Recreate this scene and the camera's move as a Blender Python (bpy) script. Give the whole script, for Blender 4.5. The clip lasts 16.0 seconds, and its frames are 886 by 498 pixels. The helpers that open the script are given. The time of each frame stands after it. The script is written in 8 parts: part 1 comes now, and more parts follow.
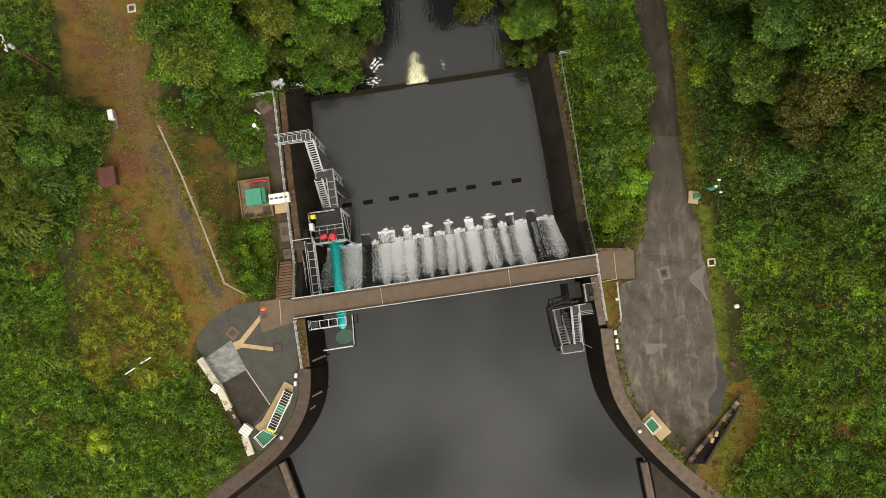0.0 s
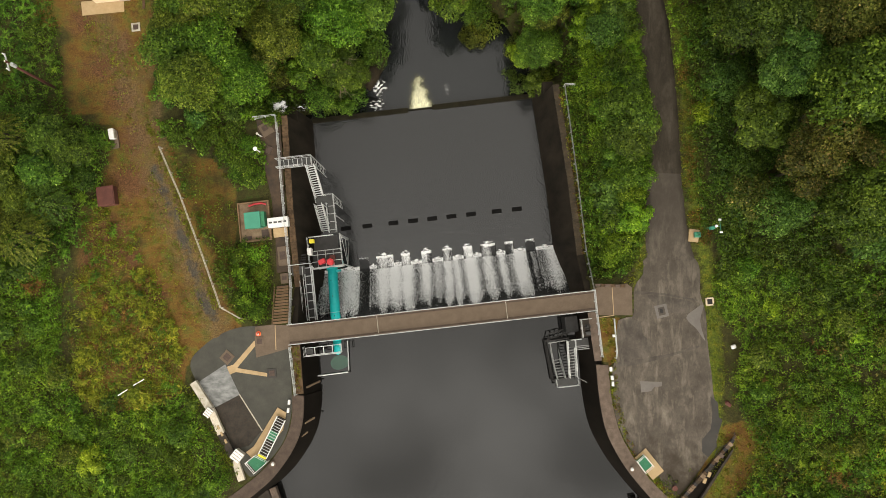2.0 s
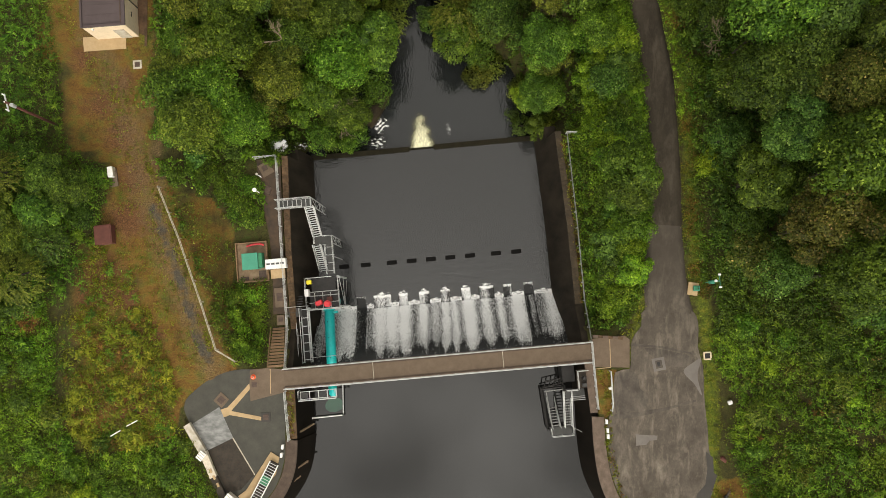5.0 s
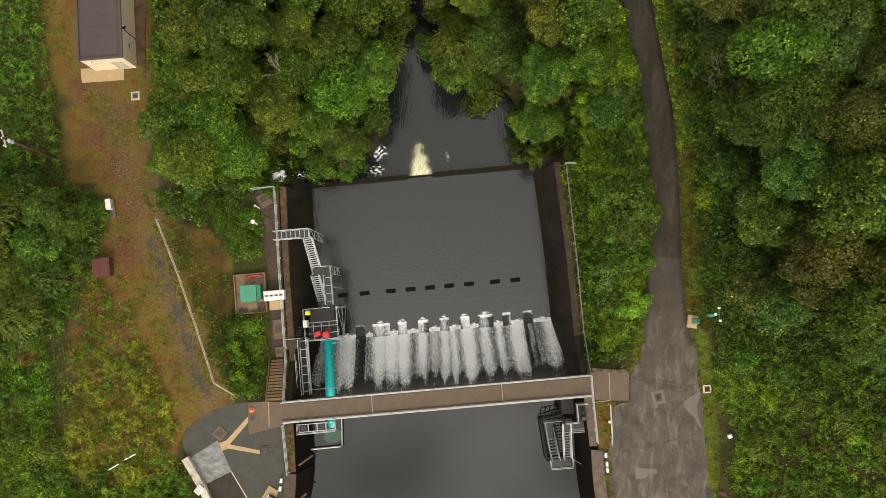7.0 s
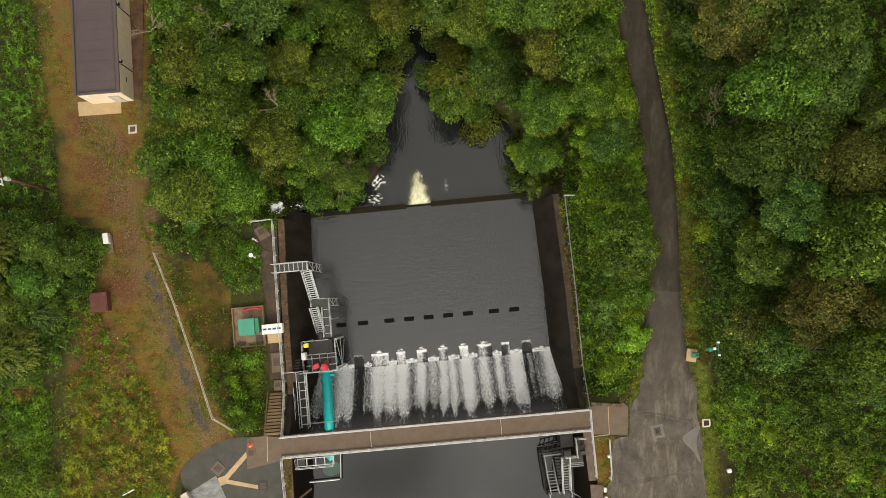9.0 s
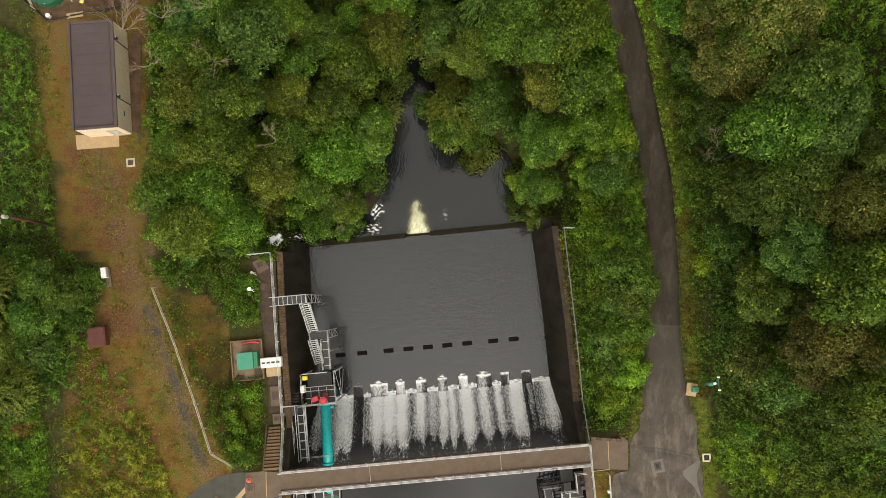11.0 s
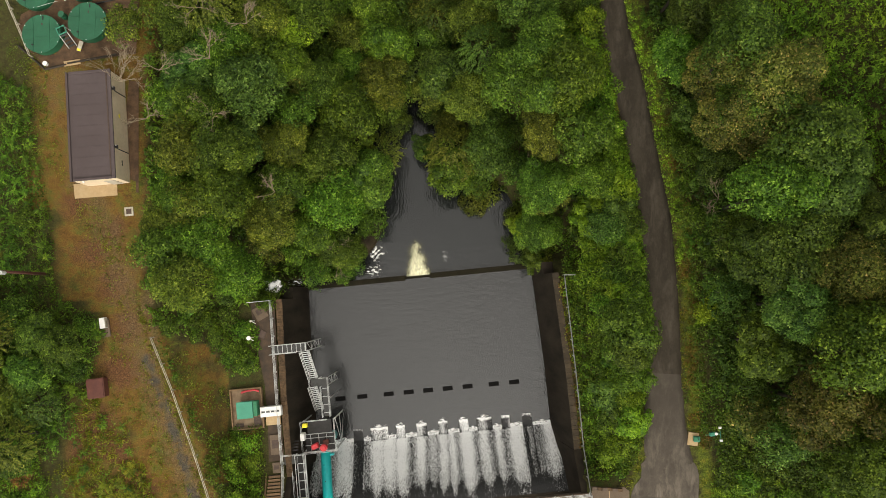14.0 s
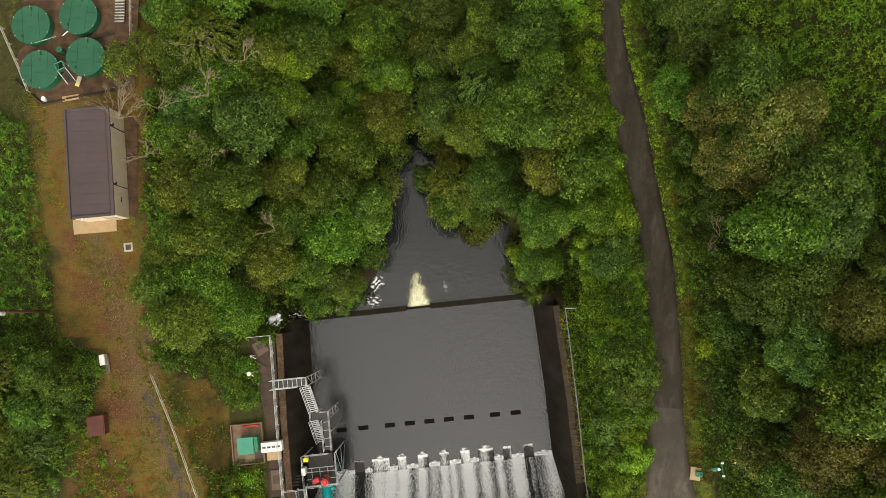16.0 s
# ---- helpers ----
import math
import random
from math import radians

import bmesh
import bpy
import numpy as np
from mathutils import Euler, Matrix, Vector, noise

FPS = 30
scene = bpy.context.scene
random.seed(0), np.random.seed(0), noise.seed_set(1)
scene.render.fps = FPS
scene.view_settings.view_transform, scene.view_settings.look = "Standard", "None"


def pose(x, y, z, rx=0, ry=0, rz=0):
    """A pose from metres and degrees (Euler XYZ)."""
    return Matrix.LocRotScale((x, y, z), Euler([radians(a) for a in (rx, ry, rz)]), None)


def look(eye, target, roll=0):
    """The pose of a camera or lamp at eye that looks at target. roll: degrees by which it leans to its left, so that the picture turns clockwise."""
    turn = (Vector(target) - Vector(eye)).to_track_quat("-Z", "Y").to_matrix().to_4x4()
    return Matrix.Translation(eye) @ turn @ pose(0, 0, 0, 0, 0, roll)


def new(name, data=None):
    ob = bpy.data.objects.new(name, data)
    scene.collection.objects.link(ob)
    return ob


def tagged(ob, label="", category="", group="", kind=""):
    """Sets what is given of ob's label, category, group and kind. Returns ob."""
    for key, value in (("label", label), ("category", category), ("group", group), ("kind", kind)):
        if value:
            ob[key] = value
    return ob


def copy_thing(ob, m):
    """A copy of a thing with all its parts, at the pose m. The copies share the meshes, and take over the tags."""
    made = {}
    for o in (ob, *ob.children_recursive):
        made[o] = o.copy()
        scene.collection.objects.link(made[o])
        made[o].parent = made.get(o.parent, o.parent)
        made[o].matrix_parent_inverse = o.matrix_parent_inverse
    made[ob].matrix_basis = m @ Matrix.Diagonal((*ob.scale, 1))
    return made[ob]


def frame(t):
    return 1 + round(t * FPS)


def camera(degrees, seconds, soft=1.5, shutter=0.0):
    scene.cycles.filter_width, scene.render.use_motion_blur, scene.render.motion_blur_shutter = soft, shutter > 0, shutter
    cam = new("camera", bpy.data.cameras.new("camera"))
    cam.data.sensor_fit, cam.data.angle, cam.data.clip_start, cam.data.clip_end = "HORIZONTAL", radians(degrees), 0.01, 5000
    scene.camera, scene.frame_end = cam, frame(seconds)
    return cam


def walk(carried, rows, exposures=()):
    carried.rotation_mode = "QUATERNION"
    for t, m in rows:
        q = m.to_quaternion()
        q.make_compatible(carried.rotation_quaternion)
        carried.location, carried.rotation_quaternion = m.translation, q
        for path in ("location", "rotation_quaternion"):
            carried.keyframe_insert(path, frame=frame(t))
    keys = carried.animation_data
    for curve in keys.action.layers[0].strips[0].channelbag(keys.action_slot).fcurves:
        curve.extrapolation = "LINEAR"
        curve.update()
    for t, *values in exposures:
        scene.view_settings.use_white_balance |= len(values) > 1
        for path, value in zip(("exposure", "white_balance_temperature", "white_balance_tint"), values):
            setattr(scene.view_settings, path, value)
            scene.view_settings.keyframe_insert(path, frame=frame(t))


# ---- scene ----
cam = camera(61.8, 16.0, soft=0.65)
METRES, EYE, TILT, LEAN, TURN = 25.0, 70.0, -86.0, 1.2, 0.0
ROWS = [
    (0.0, 0.0, 0.0, 0.0, -0.0, 0.0, 0.0),
    (0.5, 0.0009, 0.0025, 0.0288, -0.02, -0.01, -0.46),
    (1.0, 0.002, 0.0052, 0.0587, -0.02, -0.04, -0.91),
    (1.5, 0.003, 0.008, 0.0885, -0.02, -0.05, -1.36),
    (2.0, 0.0039, 0.0107, 0.1182, -0.02, -0.06, -1.8),
    (2.5, 0.0046, 0.0133, 0.1478, -0.01, -0.06, -2.23),
    (3.0, 0.005, 0.016, 0.1779, -0.02, -0.09, -2.63),
    (3.5, 0.0046, 0.0184, 0.2082, -0.02, -0.11, -2.89),
    (4.0, 0.0047, 0.0208, 0.2386, 0.0, -0.12, -3.15),
    (6.5, 0.0003, 0.0305, 0.3904, -0.02, -0.12, -3.14),
    (7.0, 0.0006, 0.0324, 0.4224, -0.01, -0.14, -3.11),
    (7.5, 0.0, 0.0341, 0.455, -0.02, -0.17, -3.08),
    (8.0, -0.001, 0.0357, 0.487, -0.03, -0.17, -3.05),
    (8.5, -0.0024, 0.0375, 0.5191, -0.06, -0.17, -3.02),
    (9.0, -0.0035, 0.0391, 0.5518, -0.07, -0.18, -2.98),
    (11.5, -0.0063, 0.0498, 0.7071, -0.05, -0.11, -2.84),
    (12.0, -0.0073, 0.0515, 0.7386, -0.03, -0.12, -2.8),
    (12.5, -0.0089, 0.053, 0.7706, -0.0, -0.13, -2.77),
    (13.0, -0.0091, 0.0556, 0.801, 0.02, -0.17, -2.73),
    (13.5, -0.0099, 0.0581, 0.8325, -0.01, -0.21, -2.69),
    (14.0, -0.0114, 0.0604, 0.8656, -0.01, -0.23, -2.65),
    (14.5, -0.0133, 0.0624, 0.8978, -0.02, -0.24, -2.59),
    (15.0, -0.0138, 0.0649, 0.9302, -0.01, -0.25, -2.51),
    (15.5, -0.0149, 0.0675, 0.9635, 0.01, -0.24, -2.43),
    (16.0, -0.0155, 0.07, 0.9969, 0.05, -0.25, -2.34),
]
walk(cam, [(t, pose(0, 0, EYE, TILT, LEAN, TURN) @ pose(METRES * x, METRES * y, METRES * z, 90 + pitch, roll, yaw)) for t, x, y, z, yaw, pitch, roll in ROWS], exposures=[(0.0, 0.93, 7100, 10), (16.0, 0.93, 7100, 10)])

# ---- light ----
world = bpy.data.worlds.new("overcast_sky")
scene.world = world
world.use_nodes = True
wn, wl = world.node_tree.nodes, world.node_tree.links
SUN_UP, SUN_TURN = radians(38), radians(174)
sky = wn.new("ShaderNodeTexSky")
sky.sky_type, sky.sun_disc, sky.sun_elevation, sky.sun_rotation = "NISHITA", False, SUN_UP, SUN_TURN
cloud = wn.new("ShaderNodeHueSaturation")
cloud.inputs["Saturation"].default_value = 0.3
wl.new(sky.outputs[0], cloud.inputs["Color"])
deck = wn.new("ShaderNodeMix")
deck.data_type = "RGBA"
deck.inputs[0].default_value = 0.7
deck.inputs[7].default_value = (7.6, 7.6, 7.4, 1)
wl.new(cloud.outputs[0], deck.inputs[6])
bank, depth, veil = wn.new("ShaderNodeTexNoise"), wn.new("ShaderNodeMapRange"), wn.new("ShaderNodeVectorMath")
bank.inputs["Scale"].default_value, bank.inputs["Detail"].default_value = 5.0, 3
wl.new(wn.new("ShaderNodeTexCoord").outputs["Generated"], bank.inputs["Vector"])
depth.inputs[1].default_value, depth.inputs[2].default_value, depth.inputs[3].default_value, depth.inputs[4].default_value = 0.36, 0.66, 0.65, 1.5
wl.new(bank.outputs["Fac"], depth.inputs[0])
veil.operation = "SCALE"
wl.new(deck.outputs[2], veil.inputs[0])
# the cloud is brighter round the hidden sun
glow, near_sun, both = wn.new("ShaderNodeVectorMath"), wn.new("ShaderNodeMapRange"), wn.new("ShaderNodeMath")
glow.operation, both.operation = "DOT_PRODUCT", "MULTIPLY"
glow.inputs[1].default_value = (math.sin(SUN_TURN) * math.cos(SUN_UP), math.cos(SUN_TURN) * math.cos(SUN_UP), math.sin(SUN_UP))
wl.new(bank.inputs["Vector"].links[0].from_socket, glow.inputs[0])
near_sun.inputs[1].default_value, near_sun.inputs[2].default_value, near_sun.inputs[3].default_value, near_sun.inputs[4].default_value = 0.42, 0.9, 0.55, 1.6
wl.new(glow.outputs["Value"], near_sun.inputs[0])
wl.new(near_sun.outputs[0], both.inputs[0])
wl.new(depth.outputs[0], both.inputs[1])
wl.new(both.outputs[0], veil.inputs["Scale"])
wl.new(veil.outputs[0], wn["Background"].inputs["Color"])
wn["Background"].inputs["Strength"].default_value = 0.12
sun = new("sun", bpy.data.lights.new("sun", "SUN"))
sun.data.energy, sun.data.angle, sun.data.color = 0.9, radians(25), (1.0, 0.95, 0.88)
sun.matrix_world = look((0, 0, 0), (-math.sin(SUN_TURN) * math.cos(SUN_UP), -math.cos(SUN_TURN) * math.cos(SUN_UP), -math.sin(SUN_UP)))


# ---- materials ----
def material(name, colours, scale=1.0, rough=0.8, metal=0.0, bump=0.1, fine=8.0, spread=0.5, island=False, spec=0.4, tint=0.0, stretch=(1, 1, 1), detail=6):
    """Procedural surface: two colours mixed by a broad noise, a third worked in by a fine one, relief from both."""
    m = bpy.data.materials.new(name)
    m.use_nodes = True
    n, l = m.node_tree.nodes, m.node_tree.links
    b = n["Principled BSDF"]
    co = n.new("ShaderNodeTexCoord")
    mp = n.new("ShaderNodeMapping")
    mp.inputs["Scale"].default_value = stretch
    l.new(co.outputs["Object"], mp.inputs["Vector"])
    broad, small = n.new("ShaderNodeTexNoise"), n.new("ShaderNodeTexNoise")
    broad.inputs["Scale"].default_value, broad.inputs["Detail"].default_value = scale, detail
    small.inputs["Scale"].default_value, small.inputs["Detail"].default_value = scale * fine, 4
    broad.inputs["Roughness"].default_value = 0.62
    l.new(mp.outputs[0], broad.inputs["Vector"])
    l.new(mp.outputs[0], small.inputs["Vector"])
    ramp = n.new("ShaderNodeValToRGB")
    k = ramp.color_ramp
    k.elements[0].position, k.elements[1].position = 0.5 - spread * 0.35, 0.5 + spread * 0.35
    k.elements[0].color, k.elements[1].color = (*colours[0], 1), (*colours[1], 1)
    l.new(broad.outputs["Fac"], ramp.inputs[0])
    mix = n.new("ShaderNodeMix")
    mix.data_type = "RGBA"
    grain = n.new("ShaderNodeMapRange")
    grain.inputs[1].default_value, grain.inputs[2].default_value, grain.inputs[4].default_value = 0.45, 0.85, 0.6
    l.new(small.outputs["Fac"], grain.inputs[0])
    l.new(grain.outputs[0], mix.inputs[0])
    l.new(ramp.outputs[0], mix.inputs[6])
    mix.inputs[7].default_value = (*colours[-1], 1)
    out = mix.outputs[2]
    if island or tint:
        hs = n.new("ShaderNodeHueSaturation")
        r = n.new("ShaderNodeNewGeometry").outputs["Random Per Island"] if island else n.new("ShaderNodeObjectInfo").outputs["Random"]
        v = n.new("ShaderNodeMapRange")
        v.inputs[3].default_value, v.inputs[4].default_value = 1 - (tint or 0.2), 1 + (tint or 0.2)
        l.new(r, v.inputs[0])
        l.new(v.outputs[0], hs.inputs["Value"])
        l.new(out, hs.inputs["Color"])
        out = hs.outputs[0]
    l.new(out, b.inputs["Base Color"])
    b.inputs["Roughness"].default_value, b.inputs["Metallic"].default_value = rough, metal
    b.inputs["Specular IOR Level"].default_value = spec
    if bump:
        bp = n.new("ShaderNodeBump")
        bp.inputs["Strength"].default_value, bp.inputs["Distance"].default_value = min(1, bump * 4), 0.03
        add = n.new("ShaderNodeMath")
        l.new(broad.outputs["Fac"], add.inputs[0])
        l.new(small.outputs["Fac"], add.inputs[1])
        l.new(add.outputs[0], bp.inputs["Height"])
        l.new(bp.outputs[0], b.inputs["Normal"])
    return m


def leaf_material(name, dark, light, third, through_light=0.3, even=False):
    """Foliage: leaves differ a little from one another, sprays and boughs more ("tone" on the mesh), each plant has its own tint; some light passes through."""
    m = bpy.data.materials.new(name)
    m.use_nodes = True
    n, l = m.node_tree.nodes, m.node_tree.links
    b = n["Principled BSDF"]

    def blend(p, q, t):
        return (*(x + (y - x) * t for x, y in zip(p, q)), 1)

    def spread(source, lo, hi, first, last):
        r = n.new("ShaderNodeMapRange")
        r.inputs[1].default_value, r.inputs[2].default_value, r.inputs[3].default_value, r.inputs[4].default_value = lo, hi, first, last
        l.new(source, r.inputs[0])
        return r.outputs[0]

    def times(p, q, kind="MULTIPLY"):
        t = n.new("ShaderNodeMath")
        t.operation = kind
        l.new(p, t.inputs[0])
        l.new(q, t.inputs[1])
        return t.outputs[0]

    def cloud(scale, detail):
        t = n.new("ShaderNodeTexNoise")
        t.inputs["Scale"].default_value, t.inputs["Detail"].default_value = scale, detail
        l.new(co, t.inputs["Vector"])
        return t.outputs["Fac"]

    co = n.new("ShaderNodeTexCoord").outputs["Object"]
    ramp = n.new("ShaderNodeValToRGB")
    k = ramp.color_ramp
    k.elements[0].color, k.elements[1].color = blend(dark, light, 0.06), blend(dark, light, 1.0)
    k.elements[0].position, k.elements[1].position = 0.05, 0.9
    e = k.elements.new(0.985)
    e.color = blend(light, third, 0.55)
    l.new(n.new("ShaderNodeNewGeometry").outputs["Random Per Island"], ramp.inputs[0])
    own = n.new("ShaderNodeObjectInfo").outputs["Random"]
    tone = n.new("ShaderNodeAttribute")
    tone.attribute_name = "tone"
    value = times(spread(cloud(0.45, 3), 0.3, 0.7, 0.72, 1.28), spread(cloud(1.5, 2), 0.33, 0.67, 0.8, 1.22))
    value = times(value, spread(tone.outputs["Fac"], -1.5, 1.5, 0.55, 1.5))
    if even:
        value = times(value, spread(cloud(0.13, 2), 0.3, 0.7, 0.78, 1.22))
    else:
        value = times(value, spread(own, 0, 1, 0.78, 1.24))
    hue = spread(own, 0, 1, *((0.5, 0.5) if even else (0.474, 0.508)))
    hue = times(hue, spread(tone.outputs["Fac"], -1.5, 1.5, 0.013, -0.013), "ADD")
    if even:
        hue = times(hue, spread(cloud(0.19, 2), 0.35, 0.65, -0.014, 0.012), "ADD")
    hs = n.new("ShaderNodeHueSaturation")
    l.new(value, hs.inputs["Value"])
    l.new(hue, hs.inputs["Hue"])
    l.new(ramp.outputs[0], hs.inputs["Color"])
    l.new(hs.outputs[0], b.inputs["Base Color"])
    b.inputs["Roughness"].default_value, b.inputs["Specular IOR Level"].default_value = 0.5, 0.14
    tr, mix = n.new("ShaderNodeBsdfTranslucent"), n.new("ShaderNodeMixShader")
    l.new(hs.outputs[0], tr.inputs["Color"])
    mix.inputs[0].default_value = through_light
    l.new(b.outputs[0], mix.inputs[1])
    l.new(tr.outputs[0], mix.inputs[2])
    l.new(mix.outputs[0], n["Material Output"].inputs["Surface"])
    return m


def water_material(name, body, wave, strength, scale2=6.0, spec=0.5, stretch=(1, 1, 1), deep=0.1):
    """Dark peaty water with a rippled, mirroring surface."""
    m = bpy.data.materials.new(name)
    m.use_nodes = True
    n, l = m.node_tree.nodes, m.node_tree.links
    b = n["Principled BSDF"]
    b.inputs["Base Color"].default_value, b.inputs["Roughness"].default_value = (*body, 1), 0.04
    b.inputs["IOR"].default_value, b.inputs["Specular IOR Level"].default_value = 1.45, spec
    co, mp = n.new("ShaderNodeTexCoord"), n.new("ShaderNodeMapping")
    mp.inputs["Scale"].default_value = stretch
    a, c, add, bp = n.new("ShaderNodeTexNoise"), n.new("ShaderNodeTexNoise"), n.new("ShaderNodeMath"), n.new("ShaderNodeBump")
    l.new(co.outputs["Object"], mp.inputs["Vector"])
    a.inputs["Scale"].default_value, a.inputs["Detail"].default_value, a.inputs["Distortion"].default_value = wave, 3, 0.6
    c.inputs["Scale"].default_value, c.inputs["Detail"].default_value = wave * scale2, 2
    for q in (a, c):
        l.new(mp.outputs[0], q.inputs["Vector"])
    l.new(a.outputs["Fac"], add.inputs[0])
    l.new(c.outputs["Fac"], add.inputs[1])
    l.new(add.outputs[0], bp.inputs["Height"])
    bp.inputs["Strength"].default_value, bp.inputs["Distance"].default_value = strength, deep
    l.new(bp.outputs[0], b.inputs["Normal"])
    return m


def foam_material(name, white, body, scale=3.0, stretch=(1, 1, 1), lo=0.45, hi=0.62, clear=False, grain=0.8, cells=0.0):
    """Broken water: white froth where the mesh's foam value and a streaky noise allow it, dark water between."""
    m = water_material(name, body, 2.0, 0.5)
    n, l = m.node_tree.nodes, m.node_tree.links
    b = n["Principled BSDF"]
    at = n.new("ShaderNodeAttribute")
    at.attribute_name = "foam"
    co, mp, nz = n.new("ShaderNodeTexCoord"), n.new("ShaderNodeMapping"), n.new("ShaderNodeTexNoise")
    mp.inputs["Scale"].default_value = stretch
    l.new(co.outputs["Object"], mp.inputs["Vector"])
    l.new(mp.outputs[0], nz.inputs["Vector"])
    nz.inputs["Scale"].default_value, nz.inputs["Detail"].default_value, nz.inputs["Roughness"].default_value = scale, 8, 0.7
    dots, both = n.new("ShaderNodeTexNoise"), n.new("ShaderNodeMath")
    dots.inputs["Scale"].default_value, dots.inputs["Detail"].default_value = scale * 2.6, 3
    l.new(mp.outputs[0], dots.inputs["Vector"])
    both.operation = "MULTIPLY_ADD"
    l.new(dots.outputs["Fac"], both.inputs[0])
    both.inputs[1].default_value = grain
    l.new(nz.outputs["Fac"], both.inputs[2])
    add, rg, mix, ro = n.new("ShaderNodeMath"), n.new("ShaderNodeMapRange"), n.new("ShaderNodeMix"), n.new("ShaderNodeMapRange")
    l.new(at.outputs["Fac"], add.inputs[0])
    l.new(both.outputs[0], add.inputs[1])
    if cells:
        net, web = n.new("ShaderNodeTexVoronoi"), n.new("ShaderNodeMath")
        net.inputs["Scale"].default_value = scale * 0.75
        l.new(mp.outputs[0], net.inputs["Vector"])
        web.operation, web.inputs[1].default_value = "MULTIPLY_ADD", cells
        l.new(net.outputs["Distance"], web.inputs[0])
        l.new(both.outputs[0], web.inputs[2])
        l.new(web.outputs[0], add.inputs[1])
    rg.inputs[1].default_value, rg.inputs[2].default_value = lo + 0.5 + grain * 0.5, hi + 0.5 + grain * 0.5
    l.new(add.outputs[0], rg.inputs[0])
    mix.data_type = "RGBA"
    l.new(rg.outputs[0], mix.inputs[0])
    mix.inputs[6].default_value, mix.inputs[7].default_value = (*body, 1), (*white, 1)
    l.new(mix.outputs[2], b.inputs["Base Color"])
    if clear:
        tr, ms = n.new("ShaderNodeBsdfTransparent"), n.new("ShaderNodeMixShader")
        l.new(rg.outputs[0], ms.inputs[0])
        l.new(tr.outputs[0], ms.inputs[1])
        l.new(b.outputs[0], ms.inputs[2])
        l.new(ms.outputs[0], n["Material Output"].inputs["Surface"])
    ro.inputs[3].default_value, ro.inputs[4].default_value = 0.08, 0.7
    l.new(rg.outputs[0], ro.inputs[0])
    l.new(ro.outputs[0], b.inputs["Roughness"])
    return m


CONCRETE = material("weathered_concrete", [(0.092, 0.065, 0.043), (0.150, 0.110, 0.076), (0.068, 0.045, 0.028)], 1.3, 0.88, bump=0.15, fine=12, spread=0.85, detail=10)
COPING = material("brown_coping_concrete", [(0.082, 0.058, 0.042), (0.150, 0.109, 0.082), (0.044, 0.031, 0.022)], 1.7, 0.88, bump=0.2, fine=9, spread=0.5, detail=10)
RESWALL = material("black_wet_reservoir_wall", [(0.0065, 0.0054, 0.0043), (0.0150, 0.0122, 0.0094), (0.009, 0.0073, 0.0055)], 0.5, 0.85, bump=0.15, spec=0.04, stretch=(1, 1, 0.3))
COPING_DARK = material("dark_brown_coping", [(0.052, 0.035, 0.025), (0.088, 0.062, 0.045), (0.030, 0.020, 0.014)], 1.6, 0.88, bump=0.2, fine=10, spread=0.5, detail=10)
SILL = material("mossy_dark_sill", [(0.011, 0.0098, 0.0058), (0.025, 0.0215, 0.013), (0.009, 0.0085, 0.005)], 1.2, 0.9, bump=0.3, spec=0.08)
MOSSY = material("mossy_stone", [(0.050, 0.029, 0.013), (0.110, 0.066, 0.034), (0.032, 0.026, 0.011)], 3.2, 0.9, bump=0.3, spread=0.4, tint=0.2, detail=9)
WETWALL = material("wet_dark_concrete", [(0.013, 0.0105, 0.0078), (0.038, 0.030, 0.021), (0.018, 0.014, 0.010)], 0.7, 0.85, bump=0.2, spec=0.1, stretch=(1, 1, 0.3))
ASPHALT = material("worn_asphalt", [(0.056, 0.046, 0.036), (0.112, 0.094, 0.075), (0.052, 0.042, 0.033)], 0.6, 0.85, bump=0.1, fine=14, stretch=(1.15, 0.8, 1), spread=0.45, detail=10, spec=0.2)


